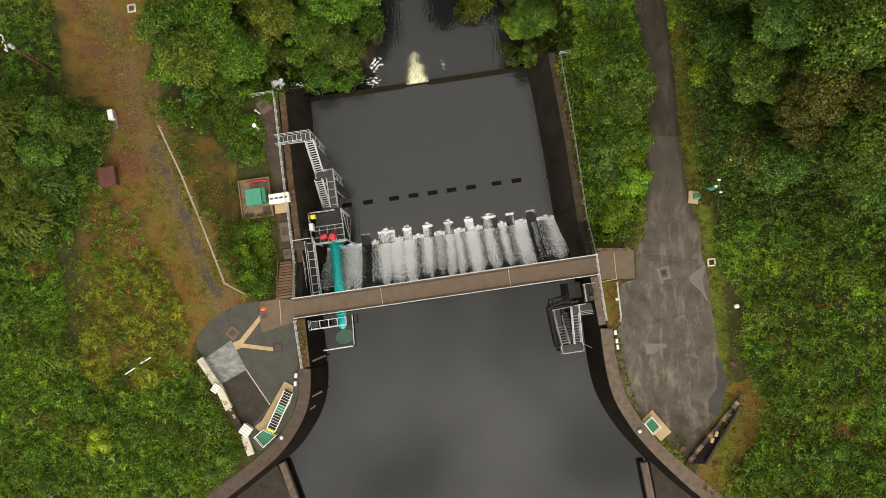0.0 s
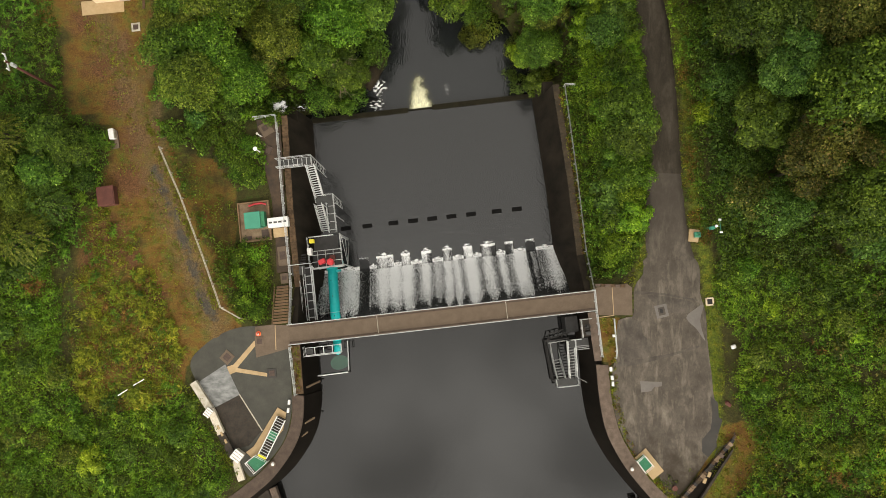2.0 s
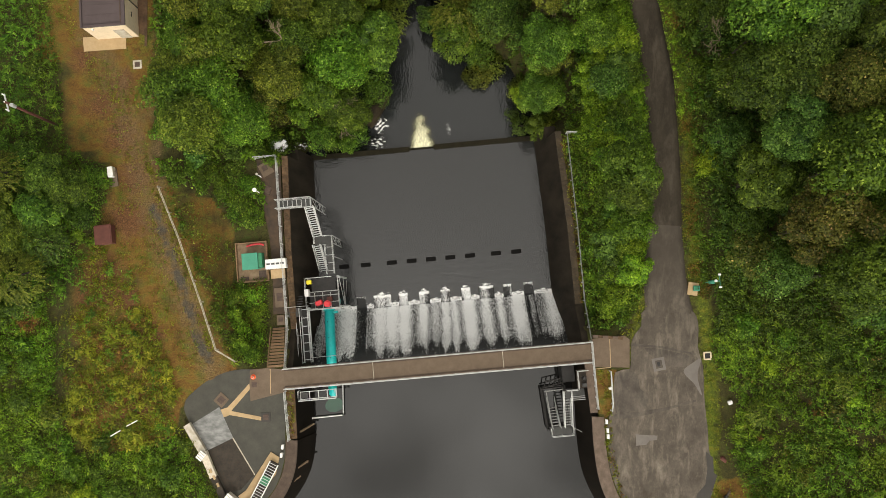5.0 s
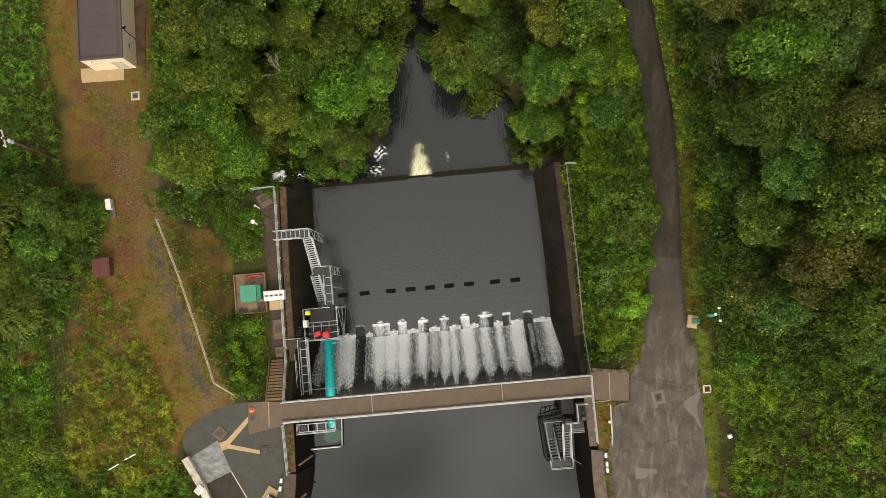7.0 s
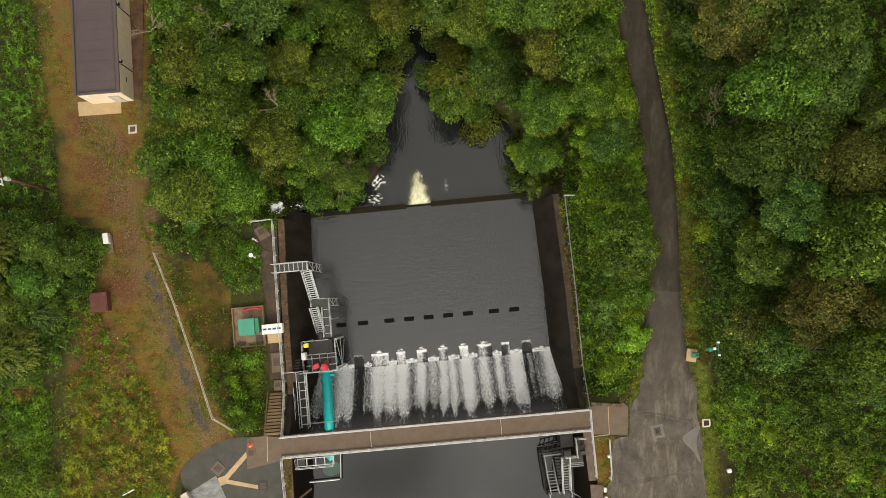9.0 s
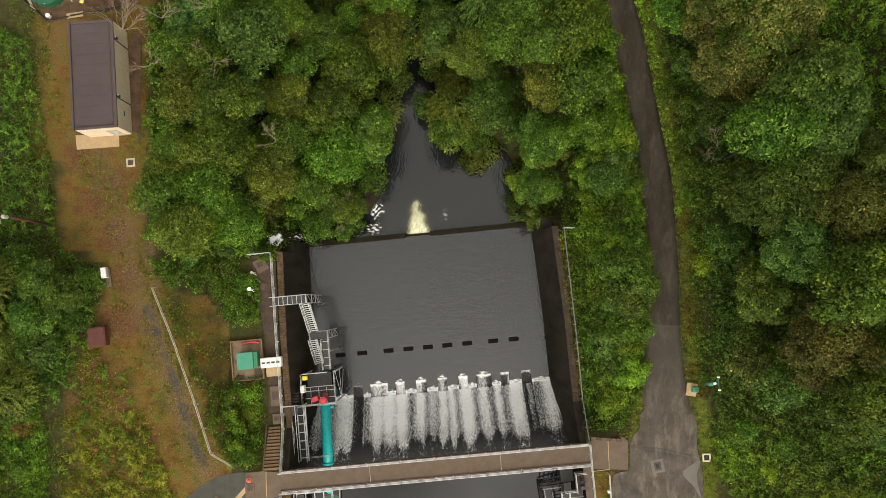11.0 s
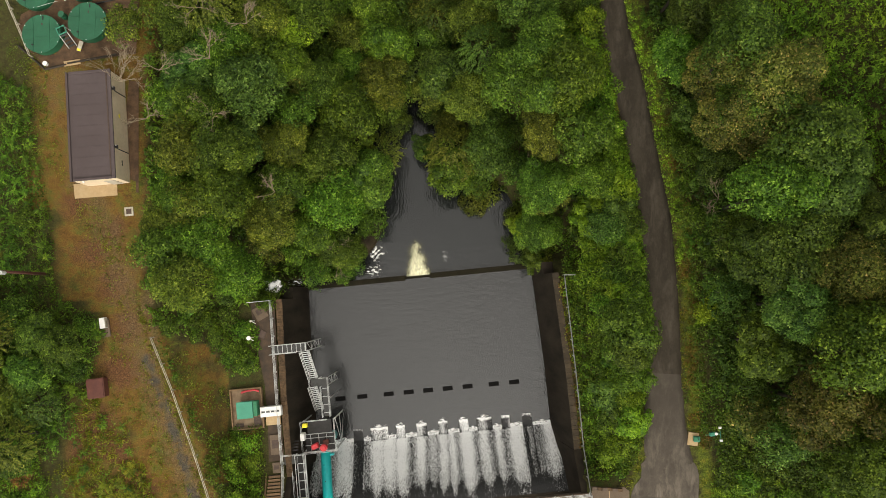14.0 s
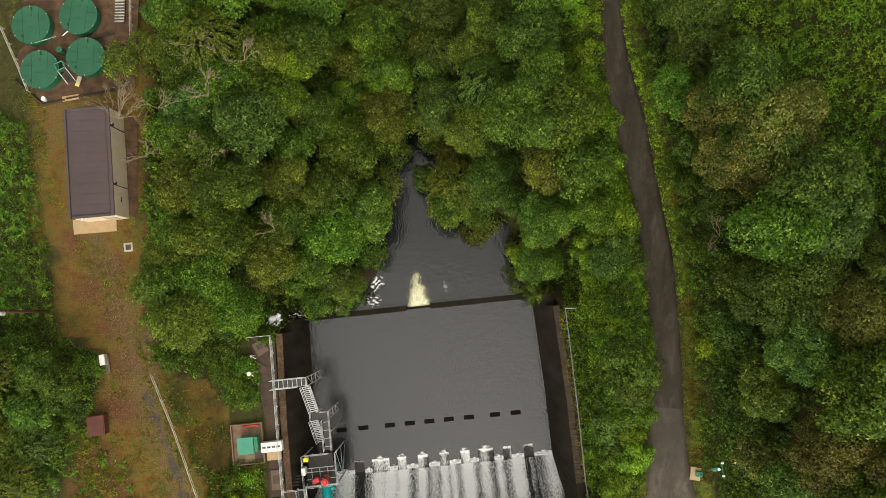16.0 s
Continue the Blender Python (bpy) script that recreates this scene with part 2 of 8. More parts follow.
def stained(m, pale, silt=None, lane_shade=None):
    """Adds pale wash marks drawn out along the yard, dark tyre-worn flecks, brown silt where the yard drains to, and a
    northward darkening for tree shade.
    """
    n, l = m.node_tree.nodes, m.node_tree.links
    b = n["Principled BSDF"]
    co = n.new("ShaderNodeTexCoord").outputs["Object"]

    def field(scale, stretch, lo, hi, top, twist=0.0):
        mp, nz, rg = n.new("ShaderNodeMapping"), n.new("ShaderNodeTexNoise"), n.new("ShaderNodeMapRange")
        mp.inputs["Scale"].default_value, mp.inputs["Rotation"].default_value = stretch, (0, 0, 0.12)
        nz.inputs["Scale"].default_value, nz.inputs["Detail"].default_value, nz.inputs["Roughness"].default_value, nz.inputs["Distortion"].default_value = scale, 10, 0.66, twist
        l.new(co, mp.inputs["Vector"])
        l.new(mp.outputs[0], nz.inputs["Vector"])
        rg.inputs[1].default_value, rg.inputs[2].default_value, rg.inputs[4].default_value = lo, hi, top
        l.new(nz.outputs["Fac"], rg.inputs[0])
        return rg.outputs[0]

    def lay(fac, colour):
        mix = n.new("ShaderNodeMix")
        mix.data_type = "RGBA"
        l.new(fac, mix.inputs[0])
        l.new(b.inputs["Base Color"].links[0].from_socket, mix.inputs[6])
        mix.inputs[7].default_value = (*colour, 1)
        l.new(mix.outputs[2], b.inputs["Base Color"])

    lay(field(0.55, (1.7, 0.5, 1), 0.5, 0.68, 0.8, 0.3), pale)
    lay(field(2.6, (1.2, 0.8, 1), 0.54, 0.72, 0.45), tuple(c * 0.8 for c in pale))
    lay(field(1.1, (1, 0.7, 1), 0.48, 0.68, 0.62), tuple(c * 0.3 for c in pale))
    lay(field(9.0, (1, 1, 1), 0.56, 0.75, 0.5), tuple(c * 0.25 for c in pale))
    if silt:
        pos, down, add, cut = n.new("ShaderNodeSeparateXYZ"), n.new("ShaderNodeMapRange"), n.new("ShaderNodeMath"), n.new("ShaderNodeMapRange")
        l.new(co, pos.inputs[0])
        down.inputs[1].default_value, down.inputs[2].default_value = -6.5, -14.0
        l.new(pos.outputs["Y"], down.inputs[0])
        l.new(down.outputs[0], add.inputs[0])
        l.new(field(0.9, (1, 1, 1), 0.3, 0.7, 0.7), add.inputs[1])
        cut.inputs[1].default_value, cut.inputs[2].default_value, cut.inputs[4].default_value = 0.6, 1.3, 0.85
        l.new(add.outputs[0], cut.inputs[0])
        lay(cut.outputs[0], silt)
        # darkens northward to meet the lane colour, which has tree shade in it
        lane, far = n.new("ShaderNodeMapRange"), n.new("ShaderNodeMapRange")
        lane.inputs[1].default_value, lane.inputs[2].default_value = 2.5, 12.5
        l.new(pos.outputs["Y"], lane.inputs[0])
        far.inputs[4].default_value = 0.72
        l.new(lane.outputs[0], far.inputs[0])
        lay(far.outputs[0], lane_shade)


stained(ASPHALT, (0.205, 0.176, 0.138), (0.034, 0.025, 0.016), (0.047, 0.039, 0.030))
ASPHALT_DARK = material("darker_asphalt", [(0.046, 0.037, 0.029), (0.10, 0.083, 0.066), (0.048, 0.039, 0.031)], 0.6, 0.85, bump=0.1, fine=14, spread=0.4, detail=9)
stained(ASPHALT_DARK, (0.125, 0.108, 0.084))
# base colour lowered to hold the shade of the trees along the lane
LANE = material("lane_asphalt", [(0.028, 0.0225, 0.0160), (0.056, 0.0465, 0.0340), (0.023, 0.0187, 0.0132)], 0.4, 0.85, bump=0.1, fine=40, stretch=(1.8, 0.3, 1), spec=0.12)
stained(LANE, (0.082, 0.069, 0.052))
PATCH = material("dark_asphalt_patch", [(0.030, 0.028, 0.024), (0.046, 0.041, 0.034), (0.026, 0.024, 0.020)], 0.8, 0.75, bump=0.08)
PATCH_LIGHT = material("pale_asphalt_patch", [(0.115, 0.102, 0.09), (0.15, 0.135, 0.12), (0.1, 0.088, 0.076)], 0.8, 0.85, bump=0.08)
PAD = material("grey_green_asphalt", [(0.038, 0.037, 0.029), (0.062, 0.060, 0.047), (0.028, 0.026, 0.020)], 0.9, 0.8, bump=0.12, fine=16, spread=0.6, detail=10)
TAN = material("tan_walkway_grit", [(0.33, 0.23, 0.12), (0.43, 0.31, 0.17), (0.28, 0.19, 0.1)], 1.5, 0.85, bump=0.1)
SLAB = material("grey_slab", [(0.115, 0.117, 0.112), (0.25, 0.252, 0.242), (0.085, 0.086, 0.08)], 1.5, 0.75, bump=0.1, stretch=(0.8, 1.5, 1), spread=0.4, detail=10)
DARKSLAB = material("dark_stained_slab", [(0.017, 0.0135, 0.0095), (0.038, 0.030, 0.021), (0.046, 0.026, 0.014)], 1.3, 0.85, bump=0.15, spread=0.45, detail=10)
STREAKED = material("streaked_cream_render", [(0.47, 0.40, 0.30), (0.62, 0.57, 0.47), (0.15, 0.105, 0.065)], 1.6, 0.85, bump=0.15, fine=6, spread=0.7, detail=10)
CREAM = material("cream_render", [(0.60, 0.49, 0.34), (0.72, 0.60, 0.43), (0.46, 0.37, 0.25)], 0.6, 0.85, bump=0.06)
ROOF = material("brown_felt_roof", [(0.054, 0.039, 0.038), (0.070, 0.052, 0.052), (0.046, 0.033, 0.032)], 0.35, 0.8, bump=0.03)
GRAVEL = material("red_brown_gravel", [(0.052, 0.030, 0.016), (0.120, 0.068, 0.036), (0.040, 0.028, 0.014)], 1.1, 0.95, bump=0.3, fine=14, spread=0.4, detail=9)
DULLSTEEL = material("dull_steel", [(0.15, 0.155, 0.15), (0.22, 0.225, 0.22), (0.1, 0.1, 0.095)], 2.0, 0.6, metal=0.3, bump=0.03)
DULLSTEEL = material("dull_galvanised_steel", [(0.20, 0.20, 0.19), (0.30, 0.30, 0.29), (0.14, 0.14, 0.13)], 2.0, 0.55, metal=0.3, bump=0.02)
STEEL = material("galvanised_steel", [(0.44, 0.45, 0.44), (0.56, 0.57, 0.55), (0.33, 0.34, 0.33)], 2.0, 0.5, metal=0.3, bump=0.02)
GRATE = material("open_grating", [(0.040, 0.040, 0.038), (0.065, 0.065, 0.062), (0.03, 0.03, 0.028)], 3.0, 0.6, metal=0.3, bump=0.1)
BLACKSTEEL = material("black_steel", [(0.014, 0.013, 0.012), (0.028, 0.026, 0.025), (0.02, 0.018, 0.016)], 2.0, 0.6, metal=0.2, bump=0.05)
TEAL = material("teal_paint", [(0.0, 0.36, 0.36), (0.0, 0.44, 0.43), (0.0, 0.28, 0.28)], 1.0, 0.4, bump=0.02)
RED = material("red_paint", [(0.55, 0.035, 0.045), (0.62, 0.05, 0.06), (0.42, 0.03, 0.03)], 2.0, 0.4, bump=0.02)
YELLOW = material("yellow_paint", [(0.72, 0.60, 0.03), (0.78, 0.68, 0.05), (0.6, 0.5, 0.03)], 2.0, 0.45, bump=0.02)
WHITE = material("white_paint", [(0.66, 0.65, 0.62), (0.76, 0.75, 0.73), (0.52, 0.5, 0.46)], 1.5, 0.5, bump=0.03)
OFFWHITE = material("aged_cream_panel", [(0.30, 0.26, 0.19), (0.54, 0.50, 0.42), (0.18, 0.15, 0.10)], 1.6, 0.7, bump=0.06)
GREENBOX = material("kiosk_green", [(0.035, 0.20, 0.13), (0.05, 0.26, 0.17), (0.03, 0.16, 0.1)], 0.8, 0.5, bump=0.03)
TANK = material("tank_green", [(0.009, 0.072, 0.034), (0.016, 0.105, 0.052), (0.010, 0.058, 0.029)], 0.5, 0.5, bump=0.03)
GREENMESH = material("green_grating", [(0.02, 0.15, 0.07), (0.035, 0.2, 0.1), (0.01, 0.08, 0.04)], 5, 0.6, bump=0.2)
WOOD = material("weathered_timber", [(0.15, 0.09, 0.045), (0.24, 0.155, 0.085), (0.09, 0.055, 0.03)], 1.4, 0.85, bump=0.2, tint=0.2, stretch=(1, 6, 1))
POLEWOOD = material("creosoted_pole", [(0.06, 0.02, 0.014), (0.10, 0.035, 0.022), (0.04, 0.015, 0.01)], 3, 0.8, bump=0.1)
RUST = material("rusty_red_steel", [(0.075, 0.024, 0.017), (0.12, 0.04, 0.026), (0.055, 0.02, 0.014)], 1.4, 0.75, bump=0.1)
ORANGE = material("orange_plastic", [(0.75, 0.10, 0.03), (0.8, 0.14, 0.04), (0.6, 0.08, 0.03)], 2, 0.5, bump=0)
LID = material("cast_iron", [(0.06, 0.04, 0.03), (0.095, 0.062, 0.048), (0.04, 0.03, 0.025)], 4, 0.6, metal=0.3, bump=0.2)
BARK = material("bark", [(0.028, 0.021, 0.014), (0.055, 0.043, 0.03), (0.02, 0.015, 0.01)], 4, 0.9, bump=0.4, stretch=(1, 1, 0.3))
DEADWOOD = material("pale_dead_wood", [(0.17, 0.13, 0.085), (0.25, 0.195, 0.13), (0.12, 0.09, 0.055)], 4, 0.9, bump=0.2)
WETBLOCK = material("black_wet_stone", [(0.008, 0.008, 0.008), (0.014, 0.013, 0.012), (0.006, 0.006, 0.006)], 1.5, 0.9, bump=0.1, spec=0.05)
DARKCOPING = material("dark_mossy_coping", [(0.026, 0.019, 0.011), (0.062, 0.042, 0.022), (0.024, 0.022, 0.010)], 1.4, 0.9, bump=0.3, tint=0.2)
SANDY = material("dirty_sandy_concrete", [(0.13, 0.085, 0.05), (0.25, 0.175, 0.11), (0.06, 0.04, 0.024)], 1.3, 0.9, bump=0.1, spread=0.42, detail=9)
LITTER = material("leaf_littered_slab", [(0.034, 0.025, 0.018), (0.074, 0.046, 0.027), (0.024, 0.019, 0.013)], 1.2, 0.9, bump=0.2, spread=0.4, detail=9)
ROCK = material("river_rock", [(0.017, 0.013, 0.008), (0.036, 0.027, 0.016), (0.012, 0.010, 0.007)], 1.2, 0.8, bump=0.4, spec=0.08)

LEAF = {
    "mid": leaf_material("leaf_mid_green", (0.015, 0.038, 0.0048), (0.090, 0.170, 0.0158), (0.25, 0.34, 0.066)),
    "deep": leaf_material("leaf_deep_green", (0.0115, 0.030, 0.0050), (0.078, 0.142, 0.0165), (0.19, 0.24, 0.06)),
    "olive": leaf_material("leaf_olive", (0.022, 0.0385, 0.0048), (0.128, 0.170, 0.017), (0.27, 0.276, 0.058)),
    "bright": leaf_material("leaf_bright_green", (0.0165, 0.046, 0.0040), (0.098, 0.194, 0.0145), (0.28, 0.38, 0.065)),
    "fresh": leaf_material("leaf_fresh_green", (0.030, 0.078, 0.0050), (0.150, 0.285, 0.0165), (0.34, 0.45, 0.07)),
    "lime": leaf_material("leaf_lime", (0.085, 0.165, 0.008), (0.27, 0.46, 0.028), (0.48, 0.56, 0.08)),
    "blue": leaf_material("leaf_blue_green", (0.014, 0.040, 0.0070), (0.088, 0.175, 0.026), (0.23, 0.33, 0.09)),
    "brown": leaf_material("leaf_browning", (0.026, 0.040, 0.007), (0.128, 0.142, 0.023), (0.42, 0.28, 0.11)),
    "fern": leaf_material("leaf_green_fern", (0.018, 0.046, 0.0044), (0.100, 0.192, 0.0140), (0.19, 0.28, 0.038), even=True),
    "fern_bright": leaf_material("leaf_bright_fern", (0.028, 0.066, 0.0046), (0.142, 0.255, 0.0148), (0.26, 0.36, 0.04), even=True),
    "rust": leaf_material("leaf_dead_fern", (0.066, 0.034, 0.008), (0.19, 0.100, 0.022), (0.28, 0.18, 0.05), even=True),
    "gold": leaf_material("leaf_yellowing_fern", (0.052, 0.072, 0.005), (0.205, 0.225, 0.016), (0.31, 0.27, 0.04), even=True),
}
RESERVOIR = water_material("calm_reservoir_water", (0.0085, 0.0083, 0.0078), 0.5, 0.03, 6.0, 0.6)
DROWNED = water_material("water_over_green_pipe", (0.024, 0.072, 0.046), 0.5, 0.03, 6.0, 0.6)
RIVER = water_material("river_surface", (0.0115, 0.0128, 0.0132), 1.6, 0.24, 2.8, 0.85, stretch=(1.3, 0.6, 1), deep=0.1)
POOL = water_material("rippled_pool_water", (0.0175, 0.0178, 0.0178), 2.0, 0.26, 2.6, 0.95, stretch=(0.8, 1.3, 1), deep=0.09)
FOAM = foam_material("chute_froth", (0.97, 0.975, 0.97), (0.016, 0.016, 0.016), 6.5, (1.45, 0.75, 0.75), 0.20, 1.35, False, 2.4, 0.85)
FROTH = foam_material("river_froth", (0.88, 0.88, 0.87), (0.10, 0.10, 0.10), 4.5, (1.8, 0.7, 1), 0.35, 0.9, True, 1.0)
SWIRL = foam_material("swirling_froth", (0.70, 0.70, 0.68), (0.05, 0.05, 0.05), 5.0, (1.3, 0.8, 1), 0.35, 1.0, True, 1.6)
PEATFOAM = foam_material("peaty_froth", (0.84, 0.82, 0.56), (0.20, 0.185, 0.07), 2.6, (1.8, 0.7, 1), 0.15, 1.55, True, 1.1)


# ---- building helpers ----
DAM = math.radians(8.2)
DC, DS = math.cos(DAM), math.sin(DAM)


def dam(u, v, z=0.0):
    """World place from the dam's own axes: u along the bridge, v downstream, from the bridge's middle."""
    return Vector((-1.2 + u * DC - v * DS, 1.2 + u * DS + v * DC, z))


def undam(x, y):
    return (x + 1.2) * DC + (y - 1.2) * DS, -(x + 1.2) * DS + (y - 1.2) * DC


DAM_POSE = Matrix.Translation((-1.2, 1.2, 0)) @ Matrix.Rotation(DAM, 4, "Z")


def thing(name, label, category, m=None, group="", kind=""):
    ob = tagged(new(name), label, category, group, kind)
    ob.empty_display_size = 0.3
    if m is not None:
        ob.matrix_world = m
    return ob


def part(name, bm, mat, parent=None, label="", smooth=False):
    """Links a bmesh as one mesh object under a thing or a part."""
    me = bpy.data.meshes.new(name)
    bm.to_mesh(me)
    bm.free()
    me.materials.append(mat)
    if smooth:
        me.shade_smooth()
    ob = new(name, me)
    ob.parent = parent
    return tagged(ob, label)


def solo(name, bm, mat, label, category, m=None, group="", kind="", smooth=False):
    ob = part(name, bm, mat, None, label, smooth)
    if m is not None:
        ob.matrix_world = m
    return tagged(ob, "", category, group, kind)


def box(cx, cy, cz, sx, sy, sz, rz=0.0, bevel=0.0, bm=None, rx=0.0, ry=0.0):
    """A box by its middle and sizes."""
    own = bmesh.new()
    bmesh.ops.create_cube(own, size=1, matrix=pose(cx, cy, cz, rx, ry, rz) @ Matrix.Diagonal((sx, sy, sz, 1)))
    if bevel:
        bmesh.ops.bevel(own, geom=own.edges[:], offset=bevel, segments=1, affect="EDGES", profile=0.5)
    return merge(bm, own)


def merge(bm, own):
    if bm is None:
        return own
    vs = [bm.verts.new(v.co) for v in own.verts]
    own.verts.index_update()
    for f in own.faces:
        bm.faces.new([vs[v.index] for v in f.verts])
    own.free()
    return bm


def cyl(x, y, z0, z1, r, n=12, bm=None, r2=None):
    own = bmesh.new()
    bmesh.ops.create_cone(own, cap_ends=True, segments=n, radius1=r, radius2=r if r2 is None else r2, depth=z1 - z0, matrix=Matrix.Translation((x, y, (z0 + z1) / 2)))
    return merge(bm, own)


def tube(points, r, n=6, bm=None, r2=None):
    """A round bar along a line of points."""
    own = bmesh.new()
    pts = [Vector(p) for p in points]
    rings = []
    for i, p in enumerate(pts):
        d = (pts[min(i + 1, len(pts) - 1)] - pts[max(i - 1, 0)]).normalized()
        a = d.orthogonal().normalized() if abs(d.z) > 0.9 else d.cross(Vector((0, 0, 1))).normalized()
        b = d.cross(a)
        rr = r if r2 is None else r + (r2 - r) * i / (len(pts) - 1)
        rings.append([own.verts.new(p + (a * math.cos(k * math.tau / n) + b * math.sin(k * math.tau / n)) * rr) for k in range(n)])
    for A, B in zip(rings, rings[1:]):
        for k in range(n):
            own.faces.new((A[k], A[(k + 1) % n], B[(k + 1) % n], B[k]))
    own.faces.new(rings[0][::-1])
    own.faces.new(rings[-1])
    bmesh.ops.recalc_face_normals(own, faces=own.faces[:])
    return merge(bm, own)


def curve(points, step=0.6, closed=False):
    """A smooth line through points (Catmull-Rom)."""
    p = [Vector(q) for q in points]
    n = len(p)
    out = []
    for i in range(n if closed else n - 1):
        g = lambda k: p[k % n] if closed else p[max(0, min(n - 1, k))]
        a, b, c, d = g(i - 1), g(i), g(i + 1), g(i + 2)
        m = max(1, int((c - b).length / step))
        for j in range(m):
            t = j / m
            out.append(0.5 * ((2 * b) + (c - a) * t + (2 * a - 5 * b + 4 * c - d) * t * t + (3 * b - a - 3 * c + d) * t ** 3))
    if not closed:
        out.append(p[-1])
    return out


def sheet(outline, z, thick=0.06, ragged=0.0, bm=None, seed=0):
    """A flat slab of the given outline with its top at z."""
    own = bmesh.new()
    vs = []
    for i, p in enumerate(outline):
        w = Vector((p[0], p[1], 0))
        j = noise.noise_vector(w * 0.9 + Vector((seed, 0, 0))) * ragged + noise.noise_vector(w * 3.1 + Vector((0, seed, 0))) * ragged * 0.5
        vs.append(own.verts.new((p[0] + j.x, p[1] + j.y, z)))
    f = own.faces.new(vs)
    if f.calc_area() and f.normal.z < 0:
        f.normal_flip()
    f.normal_update()
    if f.normal.z < 0:
        f.normal_flip()
    low = bmesh.ops.extrude_face_region(own, geom=[f])
    bmesh.ops.translate(own, verts=[v for v in low["geom"] if isinstance(v, bmesh.types.BMVert)], vec=(0, 0, -thick))
    bmesh.ops.recalc_face_normals(own, faces=own.faces[:])
    bmesh.ops.triangulate(own, faces=[q for q in own.faces if len(q.verts) > 4])
    return merge(bm, own)


def flat(points):
    return [(p[0], p[1], 0.0) for p in points]


def railing(name, line, label, height=1.1, gap=1.9, rails=3, r=0.03, group="galvanised railings", mat=None):
    """Posts and rails along a line of ground points: each post and each rail a part."""
    mat = mat or STEEL
    line = [Vector(p) for p in line]
    th = thing(name, label, "railing", Matrix.Translation(line[0]), group)
    o = line[0]
    for k in range(rails):
        h = height * (1 - k * 0.36)
        part("rail", tube([p - o + Vector((0, 0, h)) for p in line], r * (1 if k == 0 else 0.8), 6), mat, th)
    shared = None
    for a, b in zip(line, line[1:]):
        m = max(1, round((b - a).length / gap))
        for j in range(m + (1 if b is line[-1] else 0)):
            p = a.lerp(b, j / m) - o
            if shared is None:
                bm = box(0, 0, height / 2, r * 1.9, r * 1.9, height)
                box(0, 0, 0.012, 0.11, 0.11, 0.024, bm=bm)
                first = part("post", bm, mat, th)
                first.location, shared = p, first.data
            else:
                q = new("post", shared)
                q.parent, q.location = th, p
    return th


def wall_sweep(land, water, top, bottom, batter, bm=None, deep_back=0.35):
    """A wall solid between its land-side and water-side top lines; the water face leans in by batter."""
    own = bmesh.new()
    rows = []
    for i, (a, b) in enumerate(zip(land, water)):
        a, b = Vector((a[0], a[1], 0)), Vector((b[0], b[1], 0))
        d = (b - a).normalized()
        rows.append([own.verts.new((*(a - d * deep_back).xy, bottom)), own.verts.new((*a.xy, top)), own.verts.new((*b.xy, top)), own.verts.new((*(b + d * batter).xy, bottom))])
    for A, B in zip(rows, rows[1:]):
        for k in range(4):
            own.faces.new((A[k], A[(k + 1) % 4], B[(k + 1) % 4], B[k]))
    own.faces.new(rows[0])
    own.faces.new(rows[-1][::-1])
    bmesh.ops.recalc_face_normals(own, faces=own.faces[:])
    return merge(bm, own)


def resample(points, n):
    p = [Vector((q[0], q[1], 0)) for q in points]
    s = [0.0]
    for a, b in zip(p, p[1:]):
        s.append(s[-1] + (b - a).length)
    out = []
    for i in range(n):
        d = s[-1] * i / (n - 1)
        k = max(j for j in range(len(s)) if s[j] <= d + 1e-9)
        k = min(k, len(p) - 2)
        out.append(p[k].lerp(p[k + 1], (d - s[k]) / max(1e-9, s[k + 1] - s[k])))
    return out


def inside(x, y, poly):
    """Which of the points x, y (arrays) lie inside the polygon."""
    hit = np.zeros(np.shape(x), bool)
    for (ax, ay), (bx, by) in zip(poly, poly[1:] + poly[:1]):
        cross = (ay > y) != (by > y)
        hit ^= cross & (x < (bx - ax) * (y - ay) / ((by - ay) or 1e-9) + ax)
    return hit


def from_arrays(name, verts, faces, mat, smooth=False):
    me = bpy.data.meshes.new(name)
    verts, faces = np.asarray(verts, np.float32), np.asarray(faces, np.int32)
    k = faces.shape[1]
    me.vertices.add(len(verts))
    me.vertices.foreach_set("co", verts.ravel())
    me.loops.add(faces.size)
    me.loops.foreach_set("vertex_index", faces.ravel())
    me.polygons.add(len(faces))
    me.polygons.foreach_set("loop_start", np.arange(0, faces.size, k, dtype=np.int32))
    me.polygons.foreach_set("use_smooth", np.full(len(faces), smooth))
    me.update(calc_edges=True)
    me.materials.append(mat)
    return me


def smooth01(t):
    t = np.clip(t, 0, 1)
    return t * t * (3 - 2 * t)


def wavy(x, y, size, seed=0.0):
    """Cheap smooth variation in about -1..1 for arrays."""
    x, y = x / size, y / size
    return (np.sin(x * 1.7 + 1.3 * np.sin(y * 1.1 + seed) + seed) + np.sin(y * 2.1 + 1.7 * np.sin(x * 0.9 - seed) + 2.2 * seed) + np.sin((x + y) * 1.3 + 2 * np.sin(x * 0.7 - y * 0.8) + seed * 3.1)) / 3


